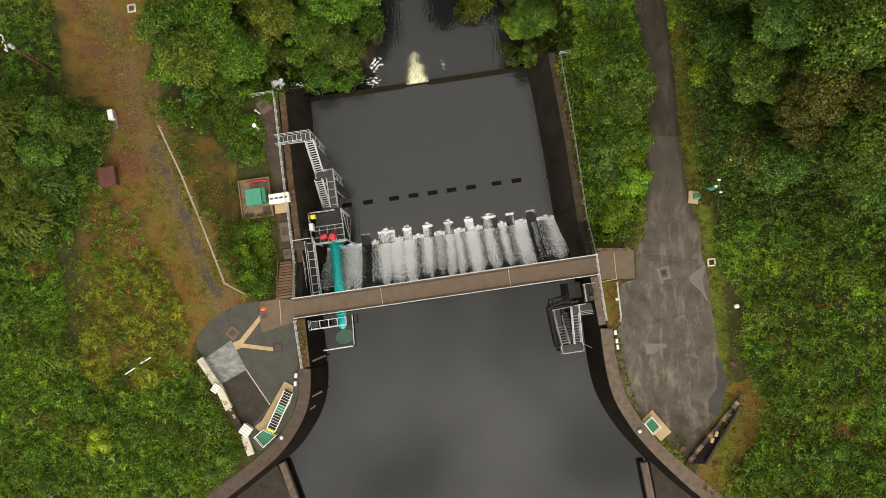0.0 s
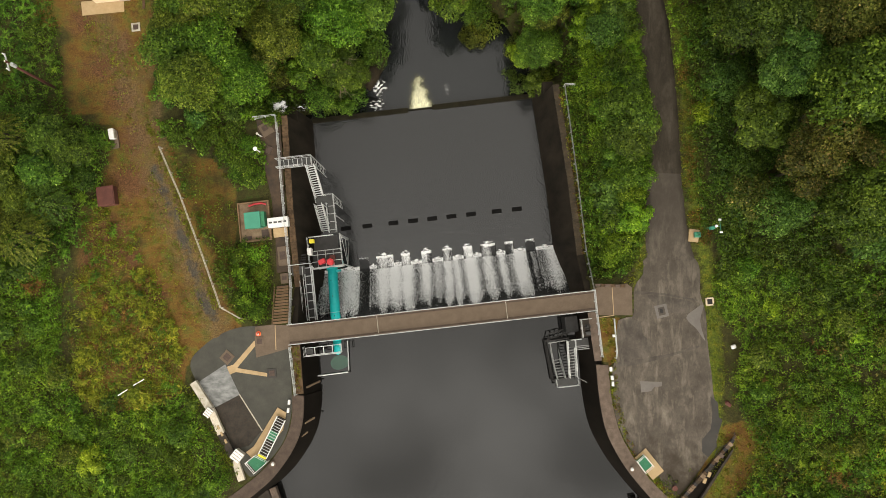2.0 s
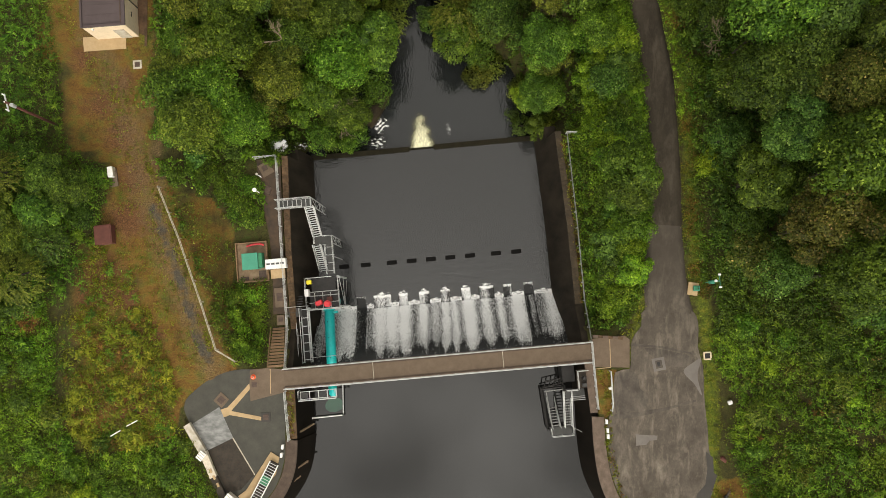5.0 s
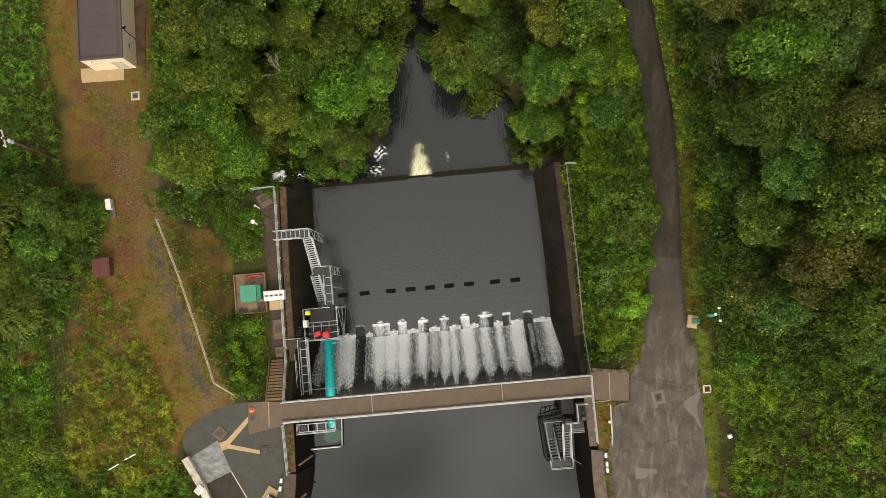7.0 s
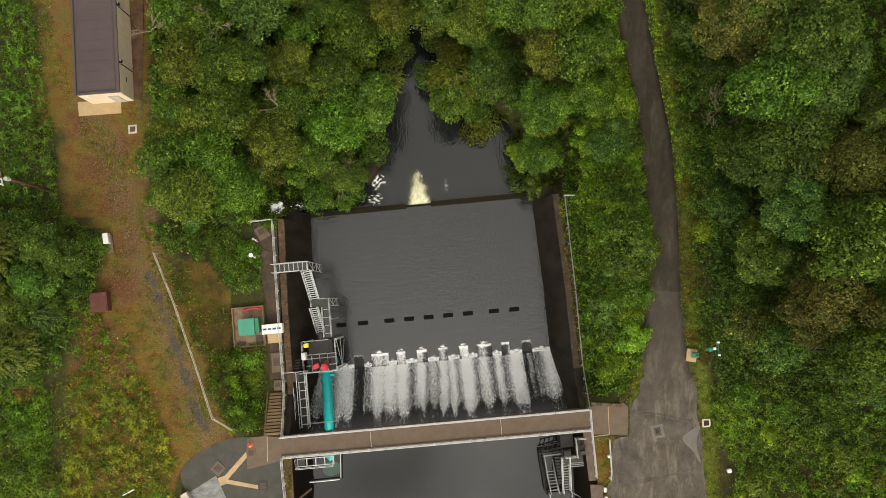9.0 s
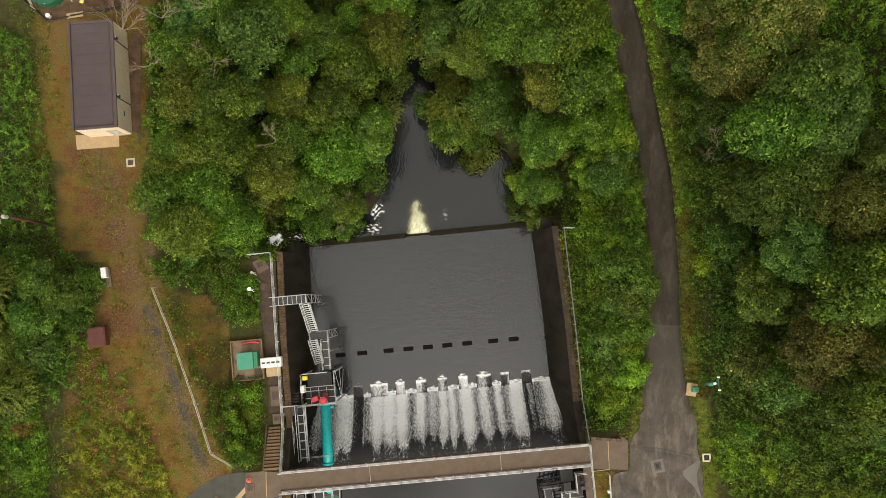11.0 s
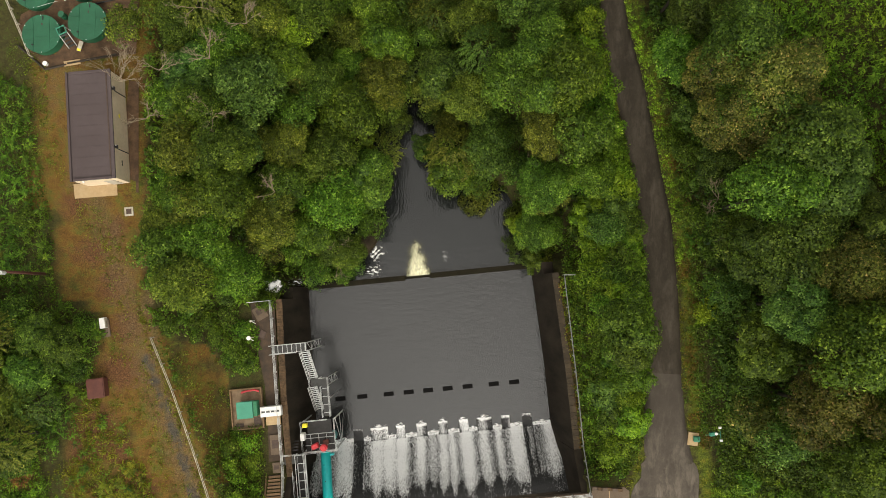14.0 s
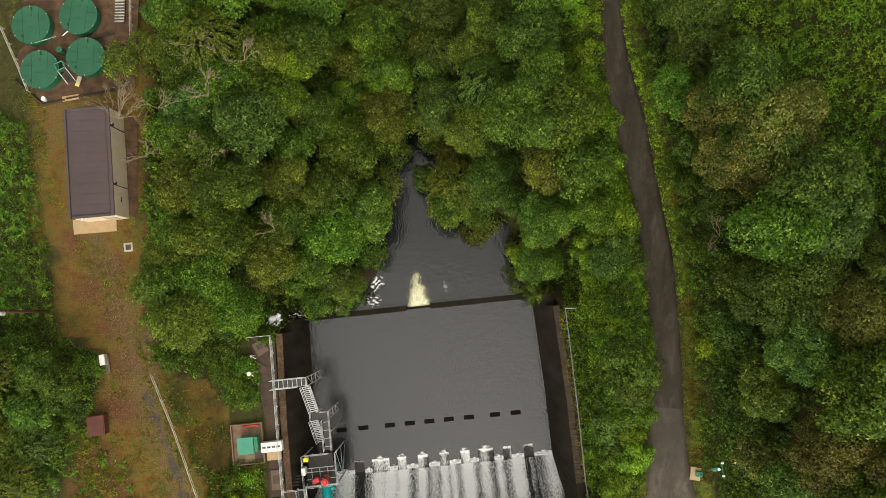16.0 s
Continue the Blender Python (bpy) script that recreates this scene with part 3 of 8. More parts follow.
# ---- ground ----
COPING_L_LAND = [(-15.06, -6.35), (-15.0, -8.6), (-15.55, -10.6), (-16.95, -12.75), (-19.0, -14.75), (-23.8, -18.4), (-34.0, -26.0), (-60.0, -45.0)]
COPING_L_WATER = [(-13.95, -6.4), (-13.95, -8.7), (-14.5, -10.9), (-16.05, -13.5), (-18.0, -15.5), (-22.8, -19.3), (-33.0, -27.0), (-59.0, -46.0)]
COPING_R_LAND = [(14.42, -2.6), (14.75, -5.6), (15.5, -8.5), (16.75, -10.8), (18.5, -13.0), (21.05, -15.3), (24.6, -18.1), (36.0, -27.0), (60.0, -46.0)]
COPING_R_WATER = [(13.3, -2.6), (13.65, -5.7), (14.3, -8.6), (15.4, -10.8), (17.0, -13.0), (19.6, -15.7), (23.2, -18.8), (35.0, -28.0), (59.0, -47.0)]


def midline(a, b):
    return [((p[0] + q[0]) / 2, (p[1] + q[1]) / 2) for p, q in zip(a, b)]


left_mid = [tuple(p.xy) for p in curve(flat(midline(COPING_L_LAND, COPING_L_WATER)), 1.0)]
right_mid = [tuple(p.xy) for p in curve(flat(midline(COPING_R_LAND, COPING_R_WATER)), 1.0)]
CARVE_LAKE = [tuple(dam(-14.05, 0.6).xy), tuple(dam(-14.05, -5.2).xy)] + left_mid + [(-400, -420), (400, -420)] + right_mid[::-1] + [tuple(dam(14.05, -3.0).xy), tuple(dam(14.05, 0.6).xy)]
CARVE_BASIN = [tuple(dam(*q).xy) for q in ((-14.0, 0.4), (-14.0, 22.6), (-13.3, 23.4), (-10.2, 24.6), (-8.4, 27.5), (9.6, 27.5), (12.0, 24.4), (13.5, 23.4), (14.0, 22.6), (14.0, 0.4))]

RIVER_Y = [20, 23, 27, 31, 34, 37, 40, 50, 120]
RIVER_X = [-2.8, -2.8, -2.6, -2.2, -2.4, -4.2, -5.4, -6.6, -6.6]
RIVER_W = [10.5, 10.3, 9.0, 6.6, 4.6, 2.4, 1.4, 1.0, 1.0]
ROAD_Y = [-30, 3, 7.5, 10, 15, 20, 24, 30, 36, 43, 49, 54, 90]
ROAD_W = [17.5, 17.5, 17.9, 17.7, 17.75, 17.6, 17.4, 16.7, 15.6, 13.8, 12.3, 12.1, 11.0]
ROAD_E = [24.0, 23.0, 22.3, 21.7, 21.0, 20.75, 20.4, 19.7, 18.3, 16.8, 15.0, 14.1, 13.2]


def ground_height(x, y):
    x, y = np.asarray(x, float), np.asarray(y, float)
    u, v = (x + 1.2) * DC + (y - 1.2) * DS, -(x + 1.2) * DS + (y - 1.2) * DC
    # valley below the sill
    cx, hw, rw = np.interp(y, RIVER_Y, RIVER_X), np.interp(y, RIVER_Y, RIVER_W), np.interp(y, ROAD_Y, ROAD_W)
    left = -11.4 + 11.4 * smooth01((cx - hw - x) / (cx - hw + 27.5))
    right = -11.4 + 11.4 * smooth01((x - cx - hw) / np.maximum(3, rw - 0.8 - cx - hw))
    valley = np.where(x < cx, left, right)
    # terraces beside the pool
    level = -2.55 * np.clip((v - 1.2) / 3.75, 0, 1)
    uf = np.interp(v, [1, 2, 19.3, 24], [-18.4, -18.7, -25.0, -26.0])
    ut = np.interp(v, [1, 6, 20], [-16.6, -18.6, -19.4])
    west = level * smooth01((u - uf) / np.maximum(0.5, ut - uf))
    road_u = (rw + 1.2) * DC + (y - 1.2) * DS - 0.9
    east = -2.7 * smooth01((v - 1.2) / 3.0) * (1 - smooth01((u - 15.2) / np.maximum(0.8, road_u - 15.2)))
    beside = np.where(u < 0, west, east)
    z = np.where(v > 0, beside + (np.minimum(valley, beside) - beside) * smooth01((v - 21.0) / 4.0), 0.0)
    # hillsides
    foot = np.interp(y, [-20, 0, 12, 30, 50], [26.0, 25.2, 23.6, 22.2, 18.0])
    z = z + 0.72 * np.maximum(0, np.minimum(x, 44) - foot) + 0.3 * np.maximum(0, x - 44)
    z = z + 0.22 * np.maximum(0, -47 - x) - 0.02 * 0
    re = np.interp(y, ROAD_Y, ROAD_E)
    off_road = np.where(y > 5, smooth01(np.maximum(rw - 0.3 - x, x - re - 0.3) / 1.5), 1.0)
    z = z + 0.10 * wavy(x, y, 3.0, 1.0) * smooth01((np.abs(u) - 18) / 6) * off_road
    return z


def ticks(a, b, step, far, grow=1.25):
    mid = list(np.arange(a, b + step / 2, step))
    lo, hi, s = [a], [b], step
    while hi[-1] < far:
        s *= grow
        lo.append(lo[-1] - s)
        hi.append(hi[-1] + s)
    return np.array(lo[:0:-1] + mid + hi[1:])


def grid_faces(nx, ny):
    i, j = np.meshgrid(np.arange(nx - 1), np.arange(ny - 1), indexing="ij")
    a = (i * ny + j).ravel()
    return np.stack([a, a + ny, a + ny + 1, a + 1], 1)


gx, gy = ticks(-27, 27, 0.32, 900), ticks(-23, 31, 0.32, 900)
X, Y = np.meshgrid(gx, gy, indexing="ij")
Zg = ground_height(X, Y)
carved = inside(X, Y, CARVE_LAKE) | inside(X, Y, CARVE_BASIN)
Zg = np.where(carved, np.where(undam(X, Y)[1] > 0.4, -12.6, -9.5), Zg)


def ground_material():
    m = bpy.data.materials.new("ground_earth_moss_grass")
    m.use_nodes = True
    n, l = m.node_tree.nodes, m.node_tree.links
    b = n["Principled BSDF"]
    co = n.new("ShaderNodeTexCoord")

    def nz(scale, detail=6, rough=0.6):
        t = n.new("ShaderNodeTexNoise")
        t.inputs["Scale"].default_value, t.inputs["Detail"].default_value, t.inputs["Roughness"].default_value = scale, detail, rough
        l.new(co.outputs["Object"], t.inputs["Vector"])
        return t.outputs["Fac"]

    def ramp(f, stops):
        r = n.new("ShaderNodeValToRGB")
        k = r.color_ramp
        while len(k.elements) < len(stops):
            k.elements.new(0.5)
        for e, (p, c) in zip(k.elements, stops):
            e.position, e.color = p, (*c, 1)
        l.new(f, r.inputs[0])
        return r.outputs[0]

    def mix(f, a, c):
        q = n.new("ShaderNodeMix")
        q.data_type = "RGBA"
        l.new(f, q.inputs[0])
        l.new(a, q.inputs[6])
        l.new(c, q.inputs[7])
        return q.outputs[2]

    def edge(name, f, lo=0.75, hi=1.15):
        at = n.new("ShaderNodeAttribute")
        at.attribute_name = name
        ad, rg = n.new("ShaderNodeMath"), n.new("ShaderNodeMapRange")
        l.new(at.outputs["Fac"], ad.inputs[0])
        l.new(f, ad.inputs[1])
        rg.inputs[1].default_value, rg.inputs[2].default_value = lo, hi
        l.new(ad.outputs[0], rg.inputs[0])
        return rg.outputs[0]

    broad, mid, fine = nz(0.35), nz(1.7), nz(9.0, 5, 0.7)
    soil = ramp(mid, [(0.3, (0.022, 0.020, 0.008)), (0.52, (0.045, 0.042, 0.012)), (0.7, (0.035, 0.055, 0.010))])
    dry = ramp(nz(0.75, 10, 0.68), [(0.26, (0.045, 0.027, 0.009)), (0.39, (0.098, 0.050, 0.013)), (0.49, (0.125, 0.072, 0.016)), (0.57, (0.100, 0.082, 0.016)), (0.68, (0.055, 0.070, 0.012))])
    gravel = ramp(fine, [(0.3, (0.056, 0.035, 0.016)), (0.5, (0.108, 0.070, 0.032)), (0.72, (0.158, 0.112, 0.058))])
    grass = ramp(mid, [(0.3, (0.04, 0.07, 0.008)), (0.5, (0.085, 0.11, 0.012)), (0.7, (0.13, 0.115, 0.016))])
    c = mix(edge("dry", broad), soil, dry)
    c = mix(edge("grass", mid), c, grass)
    c = mix(edge("soil", mid, 0.7, 1.05), c, ramp(fine, [(0.3, (0.060, 0.027, 0.012)), (0.55, (0.105, 0.050, 0.021)), (0.75, (0.15, 0.08, 0.036))]))
    c = mix(edge("gravel", mid, 0.8, 1.3), c, gravel)
    c = mix(edge("grit", mid, 0.85, 1.2), c, ramp(fine, [(0.3, (0.036, 0.032, 0.025)), (0.55, (0.060, 0.053, 0.040)), (0.75, (0.095, 0.080, 0.055))]))
    speck = n.new("ShaderNodeMapRange")
    speck.inputs[1].default_value, speck.inputs[2].default_value, speck.inputs[3].default_value, speck.inputs[4].default_value = 0.3, 0.7, 0.45, 1.6
    l.new(fine, speck.inputs[0])
    hs = n.new("ShaderNodeHueSaturation")
    l.new(speck.outputs[0], hs.inputs["Value"])
    l.new(c, hs.inputs["Color"])
    l.new(hs.outputs[0], b.inputs["Base Color"])
    b.inputs["Roughness"].default_value, b.inputs["Specular IOR Level"].default_value = 0.95, 0.2
    bp = n.new("ShaderNodeBump")
    bp.inputs["Strength"].default_value, bp.inputs["Distance"].default_value = 0.8, 0.08
    l.new(fine, bp.inputs["Height"])
    l.new(bp.outputs[0], b.inputs["Normal"])
    return m


me = from_arrays("ground", np.stack([X, Y, Zg], -1).reshape(-1, 3), grid_faces(len(gx), len(gy)), ground_material(), True)
ground = tagged(new("ground", me), "mossy earth and rough grass over sloping banks", "ground", kind="structure")


def near_line(px, py, line):
    """Distance of array points to a line of points."""
    best = np.full(px.shape, 1e9)
    for (ax, ay), (bx, by) in zip(line, line[1:]):
        t = np.clip(((px - ax) * (bx - ax) + (py - ay) * (by - ay)) / ((bx - ax) ** 2 + (by - ay) ** 2), 0, 1)
        best = np.minimum(best, np.hypot(px - ax - t * (bx - ax), py - ay - t * (by - ay)))
    return best


TRACK = [(-34.5, 60), (-37.5, 48), (-39.5, 40), (-37.5, 33), (-34, 27), (-31.5, 20), (-29, 13), (-26.5, 8), (-24, 3), (-22, -1)]
px, py = X.ravel(), Y.ravel()
d_track = near_line(px, py, TRACK)
open_left = [(-42, 60), (-31, 60), (-31, 44), (-30.4, 33), (-29.6, 20), (-26, 12), (-22.5, 4), (-20, 0.2), (-21, -2), (-25, -3.5), (-25.5, -6.5), (-29, -8.4), (-34, -8.2), (-36.6, -4), (-36.6, 7), (-34.5, 12), (-33.5, 18), (-38.6, 20.5), (-39.6, 25), (-40.6, 30), (-42, 36), (-43, 45)]
dry_v = inside(px, py, open_left) * (0.60 + 0.22 * wavy(px, py, 1.1, 2.0)) + smooth01(1 - (d_track - 2.0) / 5) * 0.12
dry_v = np.maximum(dry_v, inside(px, py, [(24, -8), (27.5, -7), (28.5, -10), (24, -18), (21.5, -17)]) * 0.7)
dry_v = np.maximum(dry_v, inside(px, py, [tuple(dam(*q).xy) for q in ((-17.0, 5), (-16.6, 9.4), (-19.2, 9.4), (-19.2, 14.0), (-18.8, 15.0), (-20.6, 18.0), (-24.8, 19.4), (-21, 5))]) * (0.5 + 0.2 * wavy(px, py, 1.0, 6.0)))
dry_v = np.maximum(dry_v, inside(px, py, [(13.3, 1.9), (15.4, 1.9), (15.4, -2.2), (14.7, -2.6), (13.7, -2.4)]) * 0.75)
grass_v = np.maximum(smooth01(1 - np.abs(px - np.interp(py, ROAD_Y, ROAD_E) - 1.1) / 1.7) * 0.62, smooth01(1 - np.abs(px - np.interp(py, ROAD_Y, ROAD_W) + 0.5) / 1.2) * 0.5)
grass_v = np.maximum(grass_v, (px < -24) * (wavy(px, py, 2.6, 4.0) * 0.22 + 0.18))
gravel_v = np.maximum(smooth01(1.15 - d_track / 2.6) * 0.62, smooth01(1.2 - near_line(px, py, [(-31.2, 44), (-30.6, 34), (-30.2, 27), (-29.4, 20), (-28.2, 14), (-25.5, 7.5), (-23, 2)]) / 0.8) * 0.72)
soil_v = np.zeros(px.shape)
for x, y, r in ((-33.4, 8.2, 2.6), (-34.4, 6.2, 2.2), (-28.8, 2.2, 2.0), (-39.9, 3.1, 2.0), (-31.6, 13.5, 2.6), (-31.4, 17.5, 2.2), (-33.0, 21.5, 2.4), (-35.6, 24.5, 2.2), (-33.4, 26.8, 1.8), (-36.8, 29.0, 2.0), (-29.5, -4.5, 2.2), (-32.0, 1.5, 2.0), (-33.6, -3.6, 1.8), (-31.5, 6.0, 2.0)):
    soil_v = np.maximum(soil_v, smooth01(1.3 - np.hypot(px - x, py - y) / r) * 0.62)
d_grit = near_line(px, py, [(-29.2, 14.6), (-28.2, 12.4), (-27.2, 10.2), (-26.2, 8.0), (-24.9, 4.8), (-23.8, 2.0), (-22.7, 0.6)])
grit_v = smooth01(1.3 - d_grit / 0.75) * (0.62 + 0.2 * wavy(px, py, 0.9, 7.0))
for name, v in (("grit", grit_v), ("dry", dry_v), ("grass", grass_v), ("gravel", gravel_v), ("soil", soil_v)):
    a = me.attributes.new(name, "FLOAT", "POINT")
    a.data.foreach_set("value", v.astype(np.float32))


def ground_z(x, y):
    return float(ground_height(x, y))


# ---- water ----
def water_sheet(name, outline, z, mat, label):
    bm = bmesh.new()
    bm.faces.new([bm.verts.new((x, y, z)) for x, y in outline])
    bmesh.ops.recalc_face_normals(bm, faces=bm.faces[:])
    for f in bm.faces:
        if f.normal.z < 0:
            f.normal_flip()
    return solo(name, bm, mat, label, "water", kind="structure")


LAKE_Z, POOL_Z, RIVER_Z = -4.8, -10.1, -10.55
water_sheet("reservoir_water", [tuple(dam(-15, -0.7).xy), (-400, -20), (-400, -400), (400, -400), (400, -20), tuple(dam(15, -0.7).xy)], LAKE_Z, RESERVOIR, "calm dark reservoir water above the weir")
water_sheet("pool_water", [tuple(dam(*q).xy) for q in ((-13.6, 5.2), (13.6, 5.2), (13.6, 22.75), (-13.6, 22.75))], POOL_Z, POOL, "dark rippled water of the stilling pool")
water_sheet("river_water", [tuple(dam(*q).xy) for q in ((-16, 22.75), (16, 22.75), (16, 110), (-16, 110))], RIVER_Z, RIVER, "dark river water between wooded banks")

# ---- dam walls ----
CHUTE = [(-1.6, -7.0), (-1.1, -5.5), (-0.5, -5.0), (0.1, -4.92), (0.8, -5.15), (1.8, -5.95), (3.2, -7.45), (4.7, -9.0), (5.7, -9.85), (6.4, -10.2), (7.4, -10.32)]


CHUTE = [(p.x, p.z) for p in curve([(a, 0, b) for a, b in CHUTE], 0.3)]


def chute_profile(v):
    return np.interp(v, [p[0] for p in CHUTE], [p[1] for p in CHUTE])


bm = bmesh.new()
rows = []
prof = list(CHUTE)
for u in (-13.95, 13.95):
    rows.append([bm.verts.new(dam(u, v, z)) for v, z in prof + [(7.4, -12.8), (-1.6, -12.8)]])
for k in range(len(rows[0])):
    q = (k + 1) % len(rows[0])
    bm.faces.new((rows[0][k], rows[0][q], rows[1][q], rows[1][k]))
bm.faces.new(rows[0])
bm.faces.new(rows[1][::-1])
bmesh.ops.recalc_face_normals(bm, faces=bm.faces[:])
solo("spillway", bm, WETWALL, "dark wet concrete weir slope under the footbridge", "spillway", kind="structure", smooth=False)

# sheet of falling water on the slope and over the toe blocks
TOE = [(-7.97, 1.0), (-5.7, 1.85), (-3.45, 1.08), (-1.15, 1.08), (1.1, 1.05), (3.3, 1.05), (5.55, 1.7), (7.85, 1.02), (10.1, 1.05)]
us, vs = np.linspace(-12.9, 13.1, 270), np.linspace(0.2, 7.28, 86)
U, V = np.meshgrid(us, vs, indexing="ij")
# curtains of froth: middle, half width, thickness
LANES = [(-12.1, 0.45, 0.32), (-9.5, 1.15, 0.8), (-5.9, 0.9, 0.85), (-4.7, 0.9, 0.95), (-3.4, 0.75, 1.0), (-1.4, 0.6, 0.85), (-0.1, 0.5, 0.4), (1.0, 0.55, 0.78), (1.95, 0.45, 0.72), (3.5, 0.8, 1.1), (5.3, 0.6, 0.72), (6.9, 0.42, 0.75), (8.75, 0.85, 1.0), (10.25, 0.3, 0.55), (12.25, 0.8, 0.72)]
rng = np.random.default_rng(5)
sway = 0.10 * np.sin(V * 0.9 + U * 0.5) * (6.5 - V) / 6 + 0.05 * np.sin(V * 3.1 + U * 4.0)
foam = np.zeros(U.shape)
for c, w, k in LANES:
    foam = np.maximum(foam, 1.25 * k * np.exp(-np.abs((U + sway - c) / (w * 0.9)) ** 2.6))
streak = np.interp(us, np.linspace(-13, 13.2, 190), rng.normal(0, 1, 190))[:, None]
begin = 1.2 + np.interp(us, np.linspace(-13, 13.2, 70), rng.normal(0, 0.22, 70))[:, None] + 0.5 * (1 - foam)
foam = foam * (0.35 + 0.65 * smooth01((V - begin) / 2.6)) + 0.05 * streak - 0.75 * (1 - smooth01((V - begin + 0.35) / 0.9))
on_block = np.zeros(U.shape, bool)
crest = np.interp(us, np.linspace(-13, 13.2, 120), rng.normal(0, 0.1, 120))[:, None]
for c, w in TOE:
    on_block |= np.abs(U - c) < w / 2
foam = np.where(on_block & (V > 5.9), foam - 0.7 + 1.3 * smooth01((V - 6.95 - crest) / 0.25), foam)
foam = np.where(on_block & ((U < -7.4) | (U > 9.5)), foam - 0.5, foam)
foam = np.where(~on_block & (V > 5.95) & (V < 6.35), np.maximum(foam, 0.3) + 0.75, foam)
foam = foam + 0.6 * np.exp(-((U - 13.0 + 0.02 * V) / 0.07) ** 2) * smooth01((V - 2.0) / 2)
Zw = chute_profile(V) + 0.06 + 0.05 * np.clip(foam + 0.2, 0, 1) * rng.random(U.shape)
Zw = np.where(on_block, np.maximum(Zw, -10.03), Zw)
Zw = np.where(~on_block & (V > 5.7), np.where(V < 6.4, np.maximum(Zw, POOL_Z + 0.04), POOL_Z - 0.3), Zw)
P = np.stack([-1.2 + U * DC - V * DS, 1.2 + U * DS + V * DC, Zw], -1).reshape(-1, 3)
me = from_arrays("falling_water", P, grid_faces(len(us), len(vs)), FOAM, True)
me.attributes.new("foam", "FLOAT", "POINT").data.foreach_set("value", foam.ravel().astype(np.float32))
tagged(new("falling_water", me), "white streaked water running down the weir slope", "water", kind="stuff")

# toe and floor blocks in the pool
for c, w in TOE:
    bm = box(0, 0, 0, w, 1.45, 1.5, bevel=0.05)
    b = solo("chute_block", bm, WETWALL, "dark wet concrete block at the foot of the weir", "concrete block", DAM_POSE @ Matrix.Translation((c, 6.55, -10.82)), "blocks at the weir foot")
bm = box(0, 0, 0, 1.08, 0.46, 2.2, bevel=0.04)
floor_block = None
for c in (-9.55, -7.2, -4.35, -2.2, -0.1, 2.0, 4.15, 6.95, 9.15):
    m = DAM_POSE @ Matrix.Translation((c, 10.68, -11.12))
    if floor_block is None:
        floor_block = solo("baffle_block", bm, WETBLOCK, "dark baffle block just breaking the pool surface", "concrete block", m, "baffle blocks in the pool")
    else:
        copy_thing(floor_block, m)

# end sill with its notch
for a, b in ((-13.3, -1.4), (1.25, 12.2)):
    bm = box((a + b) / 2, 22.88, -11.0, b - a, 0.56, 2.06, bevel=0.03)
    solo("end_sill", bm, SILL, "low dark concrete sill closing the pool", "sill", DAM_POSE, kind="structure")
bm = box(-0.07, 22.8, -11.25, 2.65, 0.4, 2.1, bevel=0.02)
solo("sill_notch", bm, SILL, "sunken notch in the pool sill with water pouring through", "sill", DAM_POSE, kind="structure")


def froth_patch(name, cu, cv, ru, rv, z, mat, label, lift=0.12, seed=1, taper=0.0, strength=1.0, plume=0):
    """A patch of froth on the water, thick in the middle, thinning to nothing."""
    na, nb = (30, 34) if plume else (18, 18)
    a, b = np.linspace(-1, 1, na), np.linspace(-1, 1, nb)
    A, B = np.meshgrid(a, b, indexing="ij")
    wid = 1 - taper * (B + 1) / 2
    if plume == 1:
        s01 = (B + 1) / 2
        w = 0.85 - 0.5 * s01 + 0.07 * wavy(B * 5, A * 2, 1.0, seed)
        f = np.clip(2.2 * (w - np.abs(A + 0.12 * wavy(B * 4, B, 1.0, seed + 3) * s01)), -1, 1) * (1.1 - 0.45 * s01) - 0.5 * smooth01((s01 - 0.72) / 0.28)
        U, V = cu + A * ru, cv + B * rv
    elif plume == 2:
        ring = np.sin(11 * np.hypot(A + 0.4 * wavy(B * 3, A * 3, 1.0, seed), B * 1.3 + 0.5 * wavy(A * 3, B * 3, 1.0, seed + 4)) + 2 * A)
        f = 0.5 - 0.9 * np.hypot(A, B) ** 2 + 0.24 * ring + 0.34 * wavy(A * 9 + B * 4, B * 9, 1.0, seed + 2)
        U, V = cu + A * ru, cv + B * rv
        f = np.minimum(f, 2.2 * (1 - np.maximum(np.abs(A), np.abs(B))))
    else:
        f = 1.05 - np.hypot(A / np.maximum(0.25, wid), B) + 0.35 * wavy(A * 4, B * 4, 1.0, seed)
        U, V = cu + A * ru, cv + B * rv
        f = np.minimum(f, 2.2 * (1 - np.maximum(np.abs(A), np.abs(B))))
    Z = z + 0.012 + lift * np.clip(f, 0, 1) * (0.6 + 0.4 * np.random.default_rng(seed).random(A.shape))
    P = np.stack([-1.2 + U * DC - V * DS, 1.2 + U * DS + V * DC, Z], -1).reshape(-1, 3)
    me = from_arrays(name, P, grid_faces(na, nb), mat, True)
    me.attributes.new("foam", "FLOAT", "POINT").data.foreach_set("value", (f * 0.75 * strength - 0.15).ravel().astype(np.float32))
    return tagged(new(name, me), label, "water", kind="stuff")


